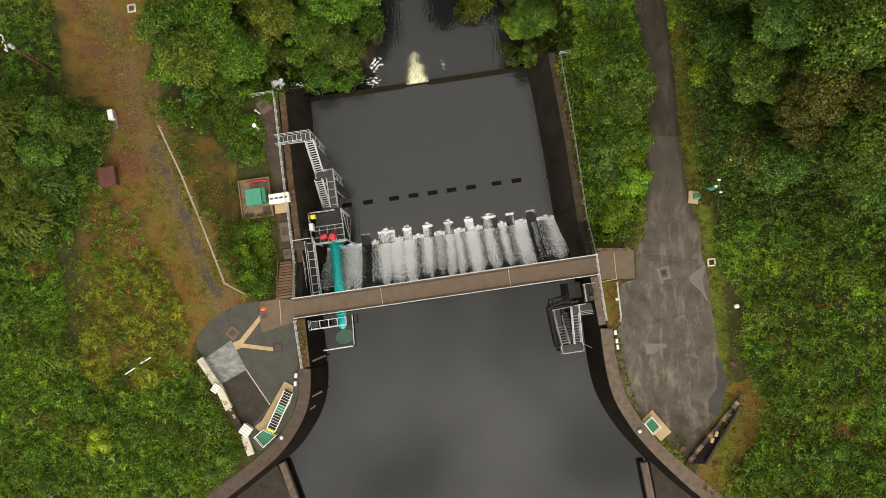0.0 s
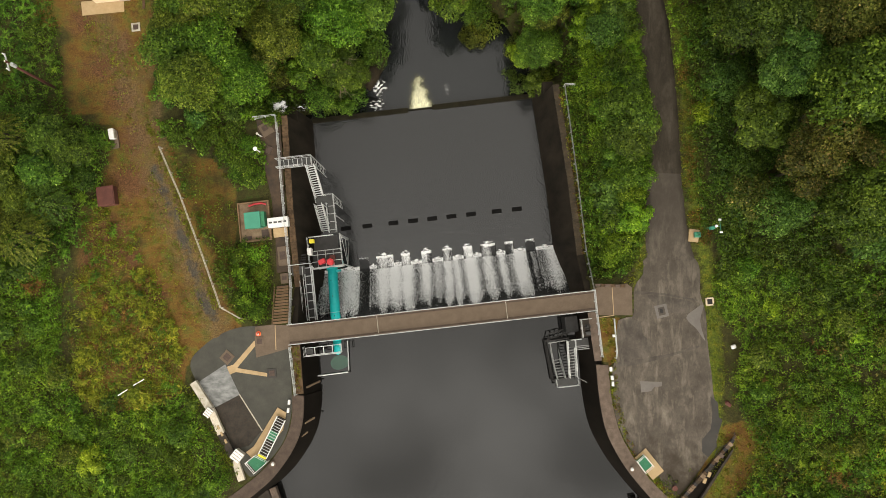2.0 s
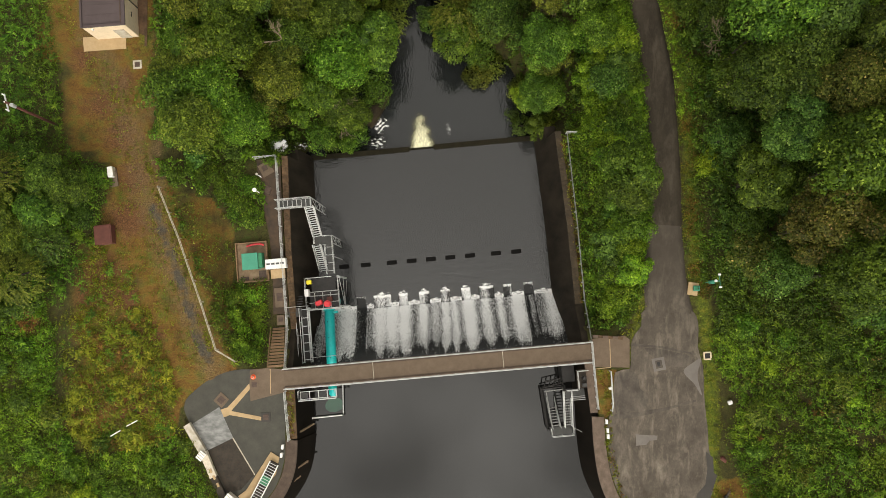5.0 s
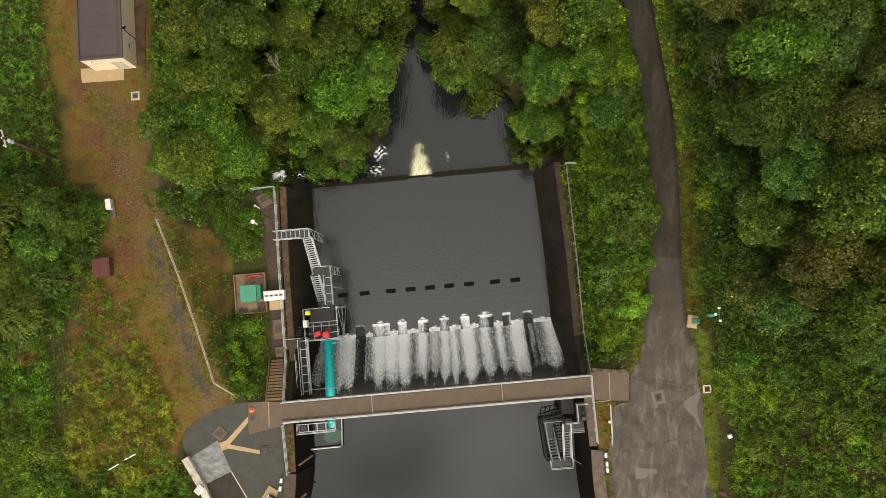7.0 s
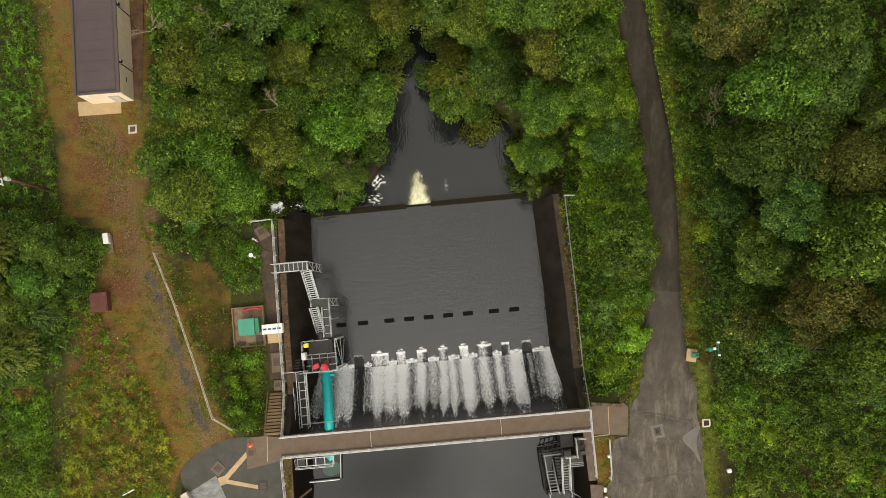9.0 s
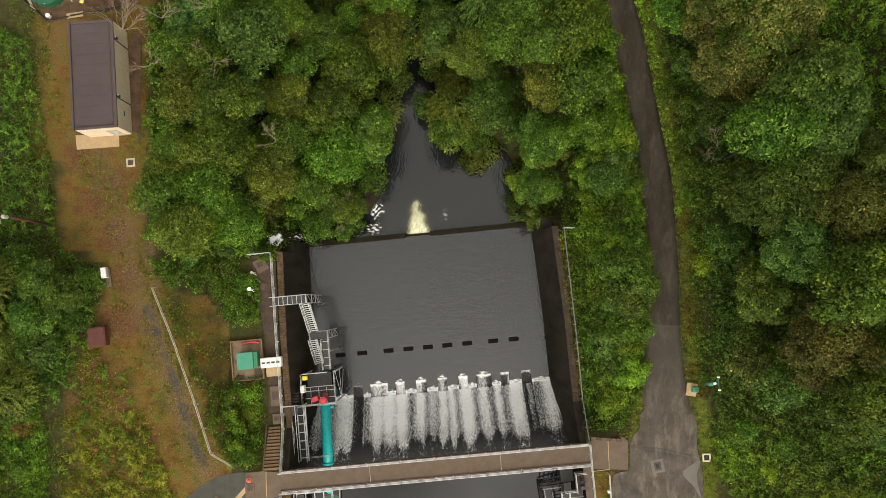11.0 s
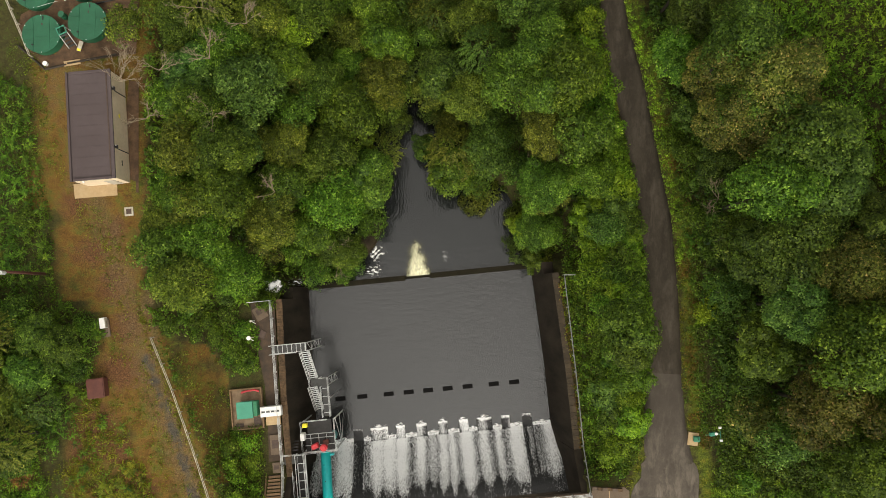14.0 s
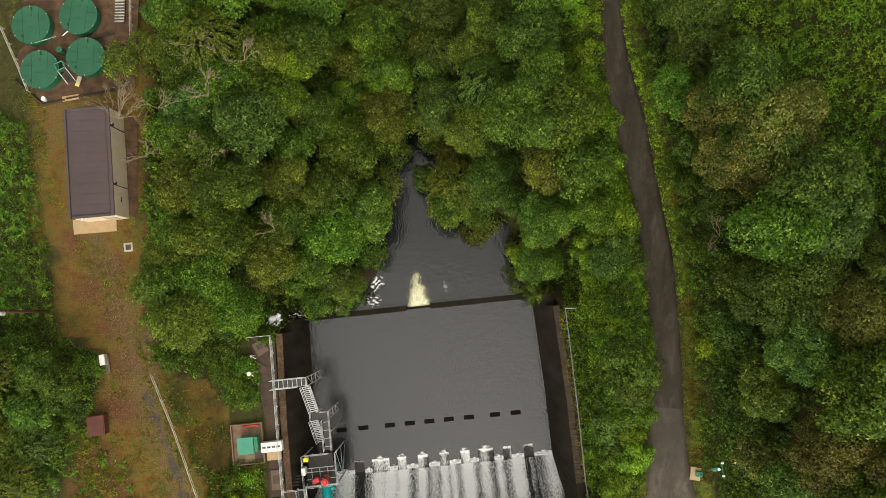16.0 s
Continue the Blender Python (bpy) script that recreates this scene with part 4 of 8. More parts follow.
for c, w in TOE:
    froth_patch("toe_froth", c, 7.42, w * 0.6, 0.36, POOL_Z + 0.06, FROTH, "white froth breaking over a block", 0.1, int(c * 10) + 90, 0.0, 1.5 if -7 < c < 7 else 0.6)
for (a, wa_), (b, wb_) in zip(TOE, TOE[1:] + [(12.6, 0.6)]):
    lo, hi = a + wa_ / 2, b - wb_ / 2
    froth_patch("toe_froth", (lo + hi) / 2, 6.3, (hi - lo) * 0.6, 0.36, POOL_Z + 0.05, FROTH, "white froth at the weir foot", 0.1, int(a * 10) + 300, 0.0, 1.9)
froth_patch("toe_froth", -9.6, 6.3, 1.2, 0.4, POOL_Z + 0.05, FROTH, "white froth at the weir foot", 0.1, 77, 0.0, 1.8)
froth_patch("notch_froth", 0.0, 25.15, 2.1, 2.3, RIVER_Z + 0.05, PEATFOAM, "yellowish froth below the notch in the sill", 0.25, 3, 0.45, 2.0, 1)
froth_patch("river_froth", -4.4, 25.9, 1.7, 1.7, RIVER_Z, SWIRL, "white froth swirling on the dark river", 0.03, 5, 0.0, 2.3, 2)
froth_patch("river_froth", -4.7, 23.95, 1.4, 1.0, RIVER_Z, SWIRL, "white froth swirling on the dark river", 0.03, 6, 0.0, 2.4, 2)
froth_patch("river_froth", 3.1, 24.9, 0.7, 1.6, RIVER_Z, SWIRL, "thin flecks of froth on the dark river", 0.02, 8, 0.0, 1.5, 2)
for cu, cv, ru, rv, low, power, seed in ((-14.3, 23.2, 1.2, 1.0, -4.3, 2.2, 11), (-12.4, 23.4, 1.5, 0.7, -6.5, 1.6, 12)):
    spray = dam(cu, cv)
    froth_patch("outfall_spray", cu, cv, ru, rv, max(low, float(ground_height(np.array([spray.x]), np.array([spray.y]))[0]) + 0.25), FROTH, "white spray of water shooting from an outfall", 0.8, seed, 0.0, power, 0 if power > 2 else 2)

bm = bmesh.new()
bmesh.ops.create_icosphere(bm, subdivisions=4, radius=1.0)
for v in bm.verts:
    k = 1 + 0.35 * noise.noise(v.co * 1.3) + 0.12 * noise.noise(v.co * 4.0)
    v.co = Vector((v.co.x * 1.1 * k, v.co.y * 2.3 * k, v.co.z * 1.1 * k))
solo("river_bank", bm, ROCK, "dark bare earth spit at the river edge", "bank", pose(-9.9, 27.9, -10.7, 0, 0, -24), kind="structure", smooth=True)

# side walls of the pool and of the approach
TOP = -2.6
for s, name in ((-1, "pool_wall_west"), (1, "pool_wall_east")):
    o = 0.22 if s < 0 else 0.0
    land = [dam(s * (14.3 - o), 4.6), dam(s * (14.3 - o), 12), dam(s * (13.99 - o), 21.75)]
    water = [dam(s * (13.7 - o), 4.6), dam(s * (13.7 - o), 12), dam(s * (13.39 - o), 21.75)]
    wall = solo(name, wall_sweep(land, water, TOP, -12.6, 1.55), WETWALL, "tall dark wet concrete wall beside the pool", "wall", kind="structure")
    part("wall_end", wall_sweep([dam(s * (13.99 - o), 21.76), dam(s * (13.95 - o), 22.95)], [dam(s * (12.94 - o), 21.76), dam(s * (12.9 - o), 22.95)], -5.5, -12.6, 1.1), WETWALL, wall, "lower dark end of the wall")
    rs = random.Random(5 + s)
    v = 4.6
    while v < 21.65:
        w = min(rs.uniform(0.28, 0.7), 21.75 - v)
        a0, a1 = (np.interp(q, [4.6, 12, 22.9], [14.3 - o, 14.3 - o, 13.95 - o]) for q in (v + 0.012, v + w - 0.012))
        dl, dw, top = rs.uniform(0.0, 0.05), rs.uniform(0.0, 0.06), TOP + rs.uniform(0.12, 0.18)
        part("coping_stone", wall_sweep([dam(s * (a0 + dl), v + 0.012), dam(s * (a1 + dl), v + w - 0.012)], [dam(s * (a0 - 0.54 - dw), v + 0.012), dam(s * (a1 - 0.54 - dw), v + w - 0.012)], top, TOP, 0, deep_back=0), MOSSY if s < 0 else DARKCOPING, wall)
        v += w
    # raked length that climbs to the bridge, and the length under and above it
    own = bmesh.new()
    ring = []
    for v, top in ((4.6, TOP + 0.16), (0.95, -0.05), (-0.95, -0.05)):
        ring.append([own.verts.new(dam(s * 14.55, v, -12.6)), own.verts.new(dam(s * 14.36, v, top)), own.verts.new(dam(s * 13.66, v, top)), own.verts.new(dam(s * 12.15, v, -12.6))])
    for A, B in zip(ring, ring[1:]):
        for k in range(4):
            own.faces.new((A[k], A[(k + 1) % 4], B[(k + 1) % 4], B[k]))
    own.faces.new(ring[0])
    own.faces.new(ring[-1][::-1])
    bmesh.ops.recalc_face_normals(own, faces=own.faces[:])
    wing = solo("wing_wall_west" if s < 0 else "wing_wall_east", own, WETWALL, "raked concrete wing wall climbing to the bridge", "wall", kind="structure")
    part("coping", wall_sweep([dam(s * 14.4, -0.96), dam(s * 14.4, -5.5)], [dam(s * 13.62, -0.96), dam(s * 13.72, -5.5)], 0.04, -0.16, 0, deep_back=0), MOSSY if s < 0 else COPING, wing, "mossy stone coping with weeds")
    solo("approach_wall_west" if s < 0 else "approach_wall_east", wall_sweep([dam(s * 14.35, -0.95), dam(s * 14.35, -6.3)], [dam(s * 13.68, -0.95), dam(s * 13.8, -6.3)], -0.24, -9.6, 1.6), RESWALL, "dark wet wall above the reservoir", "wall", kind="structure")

for s, a, b, name in ((-1, COPING_L_LAND, COPING_L_WATER, "reservoir_wall_west"), (1, COPING_R_LAND, COPING_R_WATER, "reservoir_wall_east")):
    la, wa = resample(curve(flat(a), 0.8), 90), resample(curve(flat(b), 0.8), 90)
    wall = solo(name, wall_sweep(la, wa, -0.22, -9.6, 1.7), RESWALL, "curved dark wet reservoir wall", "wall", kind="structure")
    n = 44
    la, wa = resample(curve(flat(a), 0.5), n * 2 + 1), resample(curve(flat(b), 0.5), n * 2 + 1)
    for k in range(n):
        A, B = la[2 * k:2 * k + 3], wa[2 * k:2 * k + 3]
        e0, e1 = (A[2] - A[0]).normalized() * 0.003, (B[2] - B[0]).normalized() * 0.003
        A, B = [A[0] + e0, A[1], A[2] - e0], [B[0] + e1, B[1], B[2] - e1]
        if A[0].length < 45:
            part("coping_stone", wall_sweep(A, B, 0.05 + 0.01 * (k % 3), -0.22, 0, deep_back=0.02), COPING if name.endswith("east") else COPING_DARK, wall)

# sloping stone pitching on the reservoir side, at the wall's far ends
for pts, name in (([(-17.9, -16.1), (-16.1, -19.8), (-14.0, -26), (-40, -44), (-46, -36.5), (-24.0, -20.3)], "pitched_bank_west"), ([(18.6, -15.6), (19.3, -19.6), (20.5, -26), (42, -46), (46, -37.5), (24.5, -20.0)], "pitched_bank_east")):
    bm = bmesh.new()
    low = [bm.verts.new((x, y, -9)) for x, y in pts]
    top = [bm.verts.new((x, y, -3.4 if k in (3, 4, 5) else -3.9)) for k, (x, y) in enumerate(pts)]
    bm.faces.new(top)
    for k in range(len(pts)):
        q = (k + 1) % len(pts)
        bm.faces.new((low[k], low[q], top[q], top[k]))
    bmesh.ops.recalc_face_normals(bm, faces=bm.faces[:])
    bank = solo(name, bm, DARKSLAB, "dark brown stone pitching below the reservoir wall", "stone bank", kind="structure")
    a, b = Vector((*pts[0], 0)), Vector((*pts[2], 0))
    d = (b - a).normalized()
    nrm = Vector((-d.y, d.x, 0)) * (-1 if name.endswith("west") else 1)
    part("kerb", wall_sweep([a + nrm * -0.9, b + nrm * -0.9], [a + nrm * -0.25, b + nrm * -0.25], -3.55, -4.2, 0, deep_back=0), COPING, bank, "brown stone kerb")

# ---- footbridge ----
bridge = thing("footbridge", "long narrow concrete footbridge with galvanised railings over the weir", "bridge", DAM_POSE)
for a, b in ((-14.62, -6.13), (-6.1, 6.08), (6.11, 14.6)):
    bm = box((a + b) / 2, 0.13, -0.12, b - a - 0.01, 1.6, 0.32, bevel=0.03)
    part("deck", bm, CONCRETE, bridge, "weathered brown concrete deck")
for k in (-6.115, 6.095):
    part("expansion_joint", box(k, 0.13, -0.06, 0.05, 1.58, 0.22), OFFWHITE, bridge, "pale sealed joint")
for s in (-1, 1):
    part("edge_beam", box(0, 0.13 + s * 0.89, -0.24, 29.2, 0.16, 0.62, bevel=0.02), COPING, bridge, "brown edge beam")
for v in (-0.4, 0.55):
    part("girder", box(0, v, -0.85, 28.9, 0.35, 1.0), WETWALL, bridge, "dark girder under the deck")
for s in (-1, 1):
    line = [dam(-14.4, 0.13 + s * 0.93, 0.05), dam(14.35, 0.13 + s * 0.93, 0.05)]
    part("rust_line", box(0, 0.13 + s * 0.73, 0.043, 29.0, 0.1, 0.012), COPING_DARK, bridge, "dark rust stained edge strip")
    railing("bridge_railing", line, "galvanised tube railing along the footbridge", 1.05, 1.6, 3, 0.035)

# ---- road, yards and paving ----
def strip(name, west, east, z, mat, label, category, kind="structure", drop=0.05, rag=1.0):
    n = 120
    w, e = resample(curve(flat(west), 1.0), n), resample(curve(flat(east), 1.0), n)
    bm = bmesh.new()
    grid = []
    for a, b in zip(w, e):
        row = []
        for k in range(7):
            p = a.lerp(b, k / 6)
            if k in (0, 6):
                p = p + noise.noise_vector(p * 0.8) * 0.14 * rag + noise.noise_vector(p * 2.7) * 0.06 * rag
            zz = z + 0.03 * math.sin(k / 6 * math.pi)
            row.append(bm.verts.new((p.x, p.y, zz)))
        row.append(bm.verts.new((row[6].co.x, row[6].co.y, z - drop)))
        row.insert(0, bm.verts.new((row[0].co.x, row[0].co.y, z - drop)))
        grid.append(row)
    for A, B in zip(grid, grid[1:]):
        for k in range(8):
            bm.faces.new((A[k], A[k + 1], B[k + 1], B[k]))
    bmesh.ops.recalc_face_normals(bm, faces=bm.faces[:])
    return solo(name, bm, mat, label, category, kind=kind, smooth=True)


def lane_part(xs, y0, y1):
    return [(float(np.interp(y, ROAD_Y, xs)), y) for y in np.linspace(y0, y1, max(3, int((y1 - y0) / 2)))]


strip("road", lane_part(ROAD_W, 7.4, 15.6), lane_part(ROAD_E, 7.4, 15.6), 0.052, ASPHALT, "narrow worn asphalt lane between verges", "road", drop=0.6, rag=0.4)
strip("road", lane_part(ROAD_W, 15.6, 90.0), lane_part(ROAD_E, 15.6, 90.0), 0.05, LANE, "asphalt lane running on between trees, their shade in its colour", "road", drop=0.6, rag=0.4)

YARD = [(17.9, 7.6), (17.55, 6.0), (16.75, 4.7), (16.6, 2.0), (15.3, 1.6), (15.2, -1.8), (14.75, -3.0), (14.95, -6.0), (15.55, -8.4), (16.8, -10.5), (18.6, -12.8), (20.6, -14.4), (21.7, -13.6), (23.2, -11.5), (24.3, -9.8), (24.75, -7.6), (24.2, -5.0), (23.95, -2.8), (23.6, -0.4), (23.4, 2.6), (22.9, 4.2), (22.35, 7.6)]
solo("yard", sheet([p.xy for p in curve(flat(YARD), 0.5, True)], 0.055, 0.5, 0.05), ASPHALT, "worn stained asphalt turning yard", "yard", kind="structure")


def patch(name, pts, mat, label, z=0.061, rag=0.05, smooth=True, seed=0):
    line = [p.xy for p in curve(flat(pts), 0.3, True)] if smooth else pts
    return solo(name, sheet(line, z, 0.012, rag, seed=seed), mat, label, "paving", kind="structure")


patch("asphalt_patch", [(23.2, 3.3), (22.9, 1.7), (23.4, -0.1), (22.6, 1.0), (21.6, 2.0), (22.2, 2.7)], PATCH_LIGHT, "pale repaired patch at the yard edge")
patch("asphalt_patch", [(17.4, -4.0), (17.5, -5.0), (18.4, -4.9), (18.7, -4.5), (19.4, -4.4), (19.4, -4.0), (18.5, -4.0)], PATCH_LIGHT, "small pale patch in the yard asphalt", smooth=False)
patch("asphalt_patch", [(23.9, -5.2), (24.6, -5.7), (24.7, -7.0), (24.97, -7.35), (24.5, -9.1), (24.45, -9.7), (23.7, -10.8), (23.2, -10.2), (23.1, -9.1), (23.9, -8.2), (24.05, -6.6)], PATCH, "dark damp patch at the yard edge", rag=0.12, smooth=False)
patch("trench_repair", [(15.1, -2.3), (17.0, -2.0), (20.2, -1.35), (22.8, -0.5), (22.85, -0.66), (20.2, -1.6), (17.3, -2.42), (15.1, -2.8)], ASPHALT_DARK, "dark trench repair across the yard", 0.066, 0.03, False)
patch("trench_repair", [(16.8, 4.4), (19.5, 4.25), (22.7, 3.75), (22.7, 3.6), (19.5, 4.05), (16.8, 4.15)], ASPHALT_DARK, "dark trench repair across the yard", 0.066, 0.03, False)
patch("asphalt_patch", [(18.0, 4.0), (20.0, 3.9), (22.3, 3.4), (22.0, 2.6), (20.6, 2.4), (19.2, 2.9)], ASPHALT_DARK, "darker asphalt repair in the yard", 0.059)
patch("asphalt_patch", [(15.5, 1.3), (17.2, 1.6), (17.6, 0.2), (18.3, -0.3), (18.2, -1.6), (16.9, -1.9), (15.5, -2.1)], ASPHALT_DARK, "darker asphalt repair in the yard", 0.059)

PADL = [(-24.8, -3.7), (-24.0, -2.4), (-21.8, -0.75), (-19.1, -0.05), (-15.7, -0.3), (-15.4, -2.0), (-15.1, -6.3), (-15.05, -8.2), (-15.6, -10.5), (-17.0, -12.6), (-18.6, -14.0), (-20.3, -11.7), (-24.1, -5.5)]
solo("forecourt", sheet([p.xy for p in curve(flat(PADL), 0.5, True)], 0.03, 0.4, 0.03), PAD, "grey green asphalt forecourt beside the bridge", "yard", kind="structure")
patch("bridge_apron", [(-18.85, -0.1), (-17.2, 0.15), tuple(dam(-14.55, 1.0).xy), tuple(dam(-14.55, -1.0).xy), (-15.6, -2.05), (-18.6, -3.0), (-18.8, -1.6)], CONCRETE, "stained concrete apron at the bridge end", 0.045, 0.0, False)
patch("bridge_apron", [tuple(dam(14.55, 1.3).xy), (16.0, 5.05), (16.5, 4.7), (16.6, 2.1), tuple(dam(14.55, -1.3).xy)], CONCRETE, "stained concrete apron at the bridge end", 0.052, 0.0, False)
patch("apron_strip", [(-17.0, 0.1), (-16.93, 0.1), (-16.73, -2.2), (-16.8, -2.2)], TAN, "pale joint strip in the apron", 0.05, 0.0, False)
patch("apron_strip", [(14.62, 4.6), (14.68, 4.62), (14.89, 2.0), (14.83, 1.98)], TAN, "pale joint strip in the apron", 0.056, 0.0, False)
patch("apron_strip", [(14.8, 2.06), (14.83, 1.98), (13.2, 1.72), (13.2, 1.78)], TAN, "pale joint strip in the apron", 0.056, 0.0, False)
apron_wall = thing("apron_wall", "low mossy stone wall along the apron", "wall")
for k in range(6):
    p, q = dam(14.6 + k * 0.46, 1.42 - 0.07 * k), dam(15.04 + k * 0.46, 1.42 - 0.07 * (k + 1))
    part("wall_stone", wall_sweep([p + Vector((0, 0.24 + 0.03 * (k % 2), 0)), q + Vector((0, 0.26, 0))], [p, q], 0.32 + 0.03 * (k % 3), -0.4, 0, deep_back=0), MOSSY if k % 2 else COPING, apron_wall)
patch("tan_path", [(-18.85, -1.4), (-20.7, -3.7), (-21.35, -3.95), (-21.0, -4.65), (-20.45, -4.4), (-17.36, -4.75), (-17.33, -4.42), (-20.35, -4.02), (-18.7, -1.85)], TAN, "forked tan grit strip on the forecourt", 0.045, 0.0, False)
patch("grey_slab", [(-23.95, -5.45), (-21.5, -3.72), (-19.98, -6.48), (-22.25, -7.75)], SLAB, "pale grey streaked concrete slab", 0.05, 0.0, False)
patch("dark_slab", [(-22.25, -7.78), (-19.98, -6.51), (-17.75, -9.75), (-18.9, -11.2), (-20.2, -11.5)], DARKSLAB, "dark stained concrete slab", 0.044, 0.0, False)
patch("white_line", [(-20.05, -6.5), (-19.97, -6.45), (-17.66, -9.72), (-17.74, -9.77)], OFFWHITE, "thin pale kerb line beside the slab", 0.07, 0.0, False)
patch("gravel_strip", [(-33.3, 41.4), (-31.95, 41.2), (-31.15, 30.4), (-32.3, 30.3)], GRAVEL, "red brown gravel strip along the building", 0.03, 0.06, False)
patch("building_slab", [(-37.5, 30.95), (-33.3, 31.35), (-33.15, 30.05), (-37.25, 29.55)], TAN, "tan concrete slab at the building end", 0.08, 0.0, False)
patch("terrace_path", [tuple(dam(*q).xy) for q in ((-15.7, 6.2), (-14.2, 6.2), (-14.2, 13.6), (-13.95, 21.6), (-16.3, 21.6), (-16.2, 19.0), (-15.5, 13.5), (-15.55, 9.5))], LITTER, "dark damp path behind the pool wall", -2.47, 0.04, False)
for q in ((-15.0, 5.6, 0.75, 1.0), (-14.95, 7.8, 0.95, 1.9)):
    bm = box(0, 0, 0, q[2], q[3], 0.14, bevel=0.02)
    sl = solo("cover_slab", bm, CONCRETE, "brown concrete slab with an iron cover", "slab", DAM_POSE @ Matrix.Translation((q[0], q[1], -2.42)), "cover slabs on the terrace")
    part("cover", box(0, 0.05, 0.075, q[2] * 0.62, q[3] * 0.42, 0.02), LID, sl, "dark iron cover")

# ---- plants ----
def leaf_blades(pos, nrm, size, rng, ratio=0.62, along=None):
    """Pointed leaf blades (three corners) at the given places and facings, pointing along the given ways or anyhow."""
    n = len(pos)
    nrm = nrm / np.maximum(1e-6, np.linalg.norm(nrm, axis=1, keepdims=True))
    if along is None:
        t = np.cross(nrm, rng.normal(size=(n, 3)))
    else:
        t = along - nrm * (along * nrm).sum(1, keepdims=True)
    t /= np.maximum(1e-6, np.linalg.norm(t, axis=1, keepdims=True))
    b = np.cross(nrm, t)
    s = (size * rng.uniform(0.7, 1.3, n))[:, None]
    p = np.empty((n, 3, 3))
    p[:, 0] = pos + t * s * 0.62
    p[:, 1], p[:, 2] = pos - t * s * 0.38 + b * s * 0.5 * ratio, pos - t * s * 0.38 - b * s * 0.5 * ratio
    return p.reshape(-1, 3)


def blades_mesh(name, v, mat, tone=None):
    me = from_arrays(name, v, np.arange(len(v)).reshape(-1, 3), mat)
    if tone is not None:
        me.attributes.new("tone", "FLOAT", "POINT").data.foreach_set("value", np.repeat(tone, 3).astype(np.float32))
    return me


def unit(v):
    return v / np.maximum(1e-6, np.linalg.norm(v, axis=-1, keepdims=True))


def dome_ways(n, rng, low):
    """Ways spread evenly over a dome, from the top down to the given share of the half sphere."""
    k = np.arange(n)
    a, z = k * 2.39996 + rng.normal(0, 0.25, n) + rng.uniform(0, 6.28), 1 - (k + 0.5) / n * low
    s = np.sqrt(np.maximum(0, 1 - z * z))
    return np.stack([s * np.cos(a), s * np.sin(a), z], -1)


def lobed_crown(r, h, leaves, rng, clump=0.36, rosette=False):
    """Leaf places, facings, pointing ways and tones: boughs like small domes over the crown, each bough covered in leaf clumps."""
    n_lobes = int(6 + 5.5 * r * r ** 0.5)
    ways = dome_ways(n_lobes, rng, 0.92)
    ph = rng.uniform(0, 6.28, 3)
    P, N, A, T = [], [], [], []
    n_clumps = max(5, int(1.15 * (r * 0.34 / clump) ** 2 * 6.5))
    per = max(5, int(leaves / (n_lobes * n_clumps)))
    for d in ways:
        az = math.atan2(d[1], d[0])
        lump = 1 + 0.22 * (math.sin(2 * az + ph[0]) * 0.6 + math.sin(3 * az + ph[1]) * 0.6)
        lr = r * rng.uniform(0.19, 0.36)
        c = d * np.array([r - lr * 0.85, r - lr * 0.85, h - lr * 0.7]) * lump * rng.uniform(0.74, 1.14)
        own = rng.normal(0, 0.5)
        face = unit(d * 0.55 + np.array([0, 0, 0.6]))
        e = dome_ways(n_clumps, rng, 1.15)
        side = unit(np.cross(face, [0.31, 0.87, 0.12]))
        e = unit(e[:, :1] * side + e[:, 1:2] * np.cross(face, side) + e[:, 2:] * face + rng.normal(0, 0.12, (n_clumps, 3)))
        cc = c + e * lr * rng.uniform(0.78, 1.08, (n_clumps, 1)) * np.array([1, 1, 0.9])
        ct = own + rng.normal(0, 0.38, n_clumps)
        cr = clump * rng.uniform(0.75, 1.3, (n_clumps, 1, 1))
        up = np.array([0, 0, 1.0])
        if rosette:
            ang = np.arange(per) * 6.283 / per + rng.uniform(0, 6.28, (n_clumps, 1)) + rng.normal(0, 0.25, (n_clumps, per))
            f = unit(e * 0.6 + up * 0.7)
            s1 = unit(np.cross(f, rng.normal(size=(n_clumps, 3))))
            s2 = np.cross(f, s1)
            q = s1[:, None] * np.cos(ang)[..., None] + s2[:, None] * np.sin(ang)[..., None]
            ring = rng.uniform(0.35, 1.0, (n_clumps, per, 1))
            P.append((cc[:, None] + q * cr * ring * 0.85 + f[:, None] * cr * 0.3 * (1 - ring)).reshape(-1, 3))
            N.append((f[:, None] * 0.9 + q * 0.35 + rng.normal(0, 0.16, (n_clumps, per, 3))).reshape(-1, 3))
            A.append((q + rng.normal(0, 0.2, q.shape)).reshape(-1, 3))
        else:
            q = unit(rng.normal(size=(n_clumps, per, 3)) + e[:, None] * 1.1)
            P.append((cc[:, None] + q * cr * rng.uniform(0.45, 1.05, (n_clumps, per, 1)) * np.array([1.1, 1.1, 0.8])).reshape(-1, 3))
            N.append((q * 0.55 + e[:, None] * 0.35 + up * 0.45 + rng.normal(0, 0.28, (n_clumps, per, 3))).reshape(-1, 3))
            A.append(rng.normal(size=(n_clumps * per, 3)))
        T.append((ct[:, None] + rng.normal(0, 0.12, (n_clumps, per))).ravel())
    return tuple(np.concatenate(q) for q in (P, N, A, T))


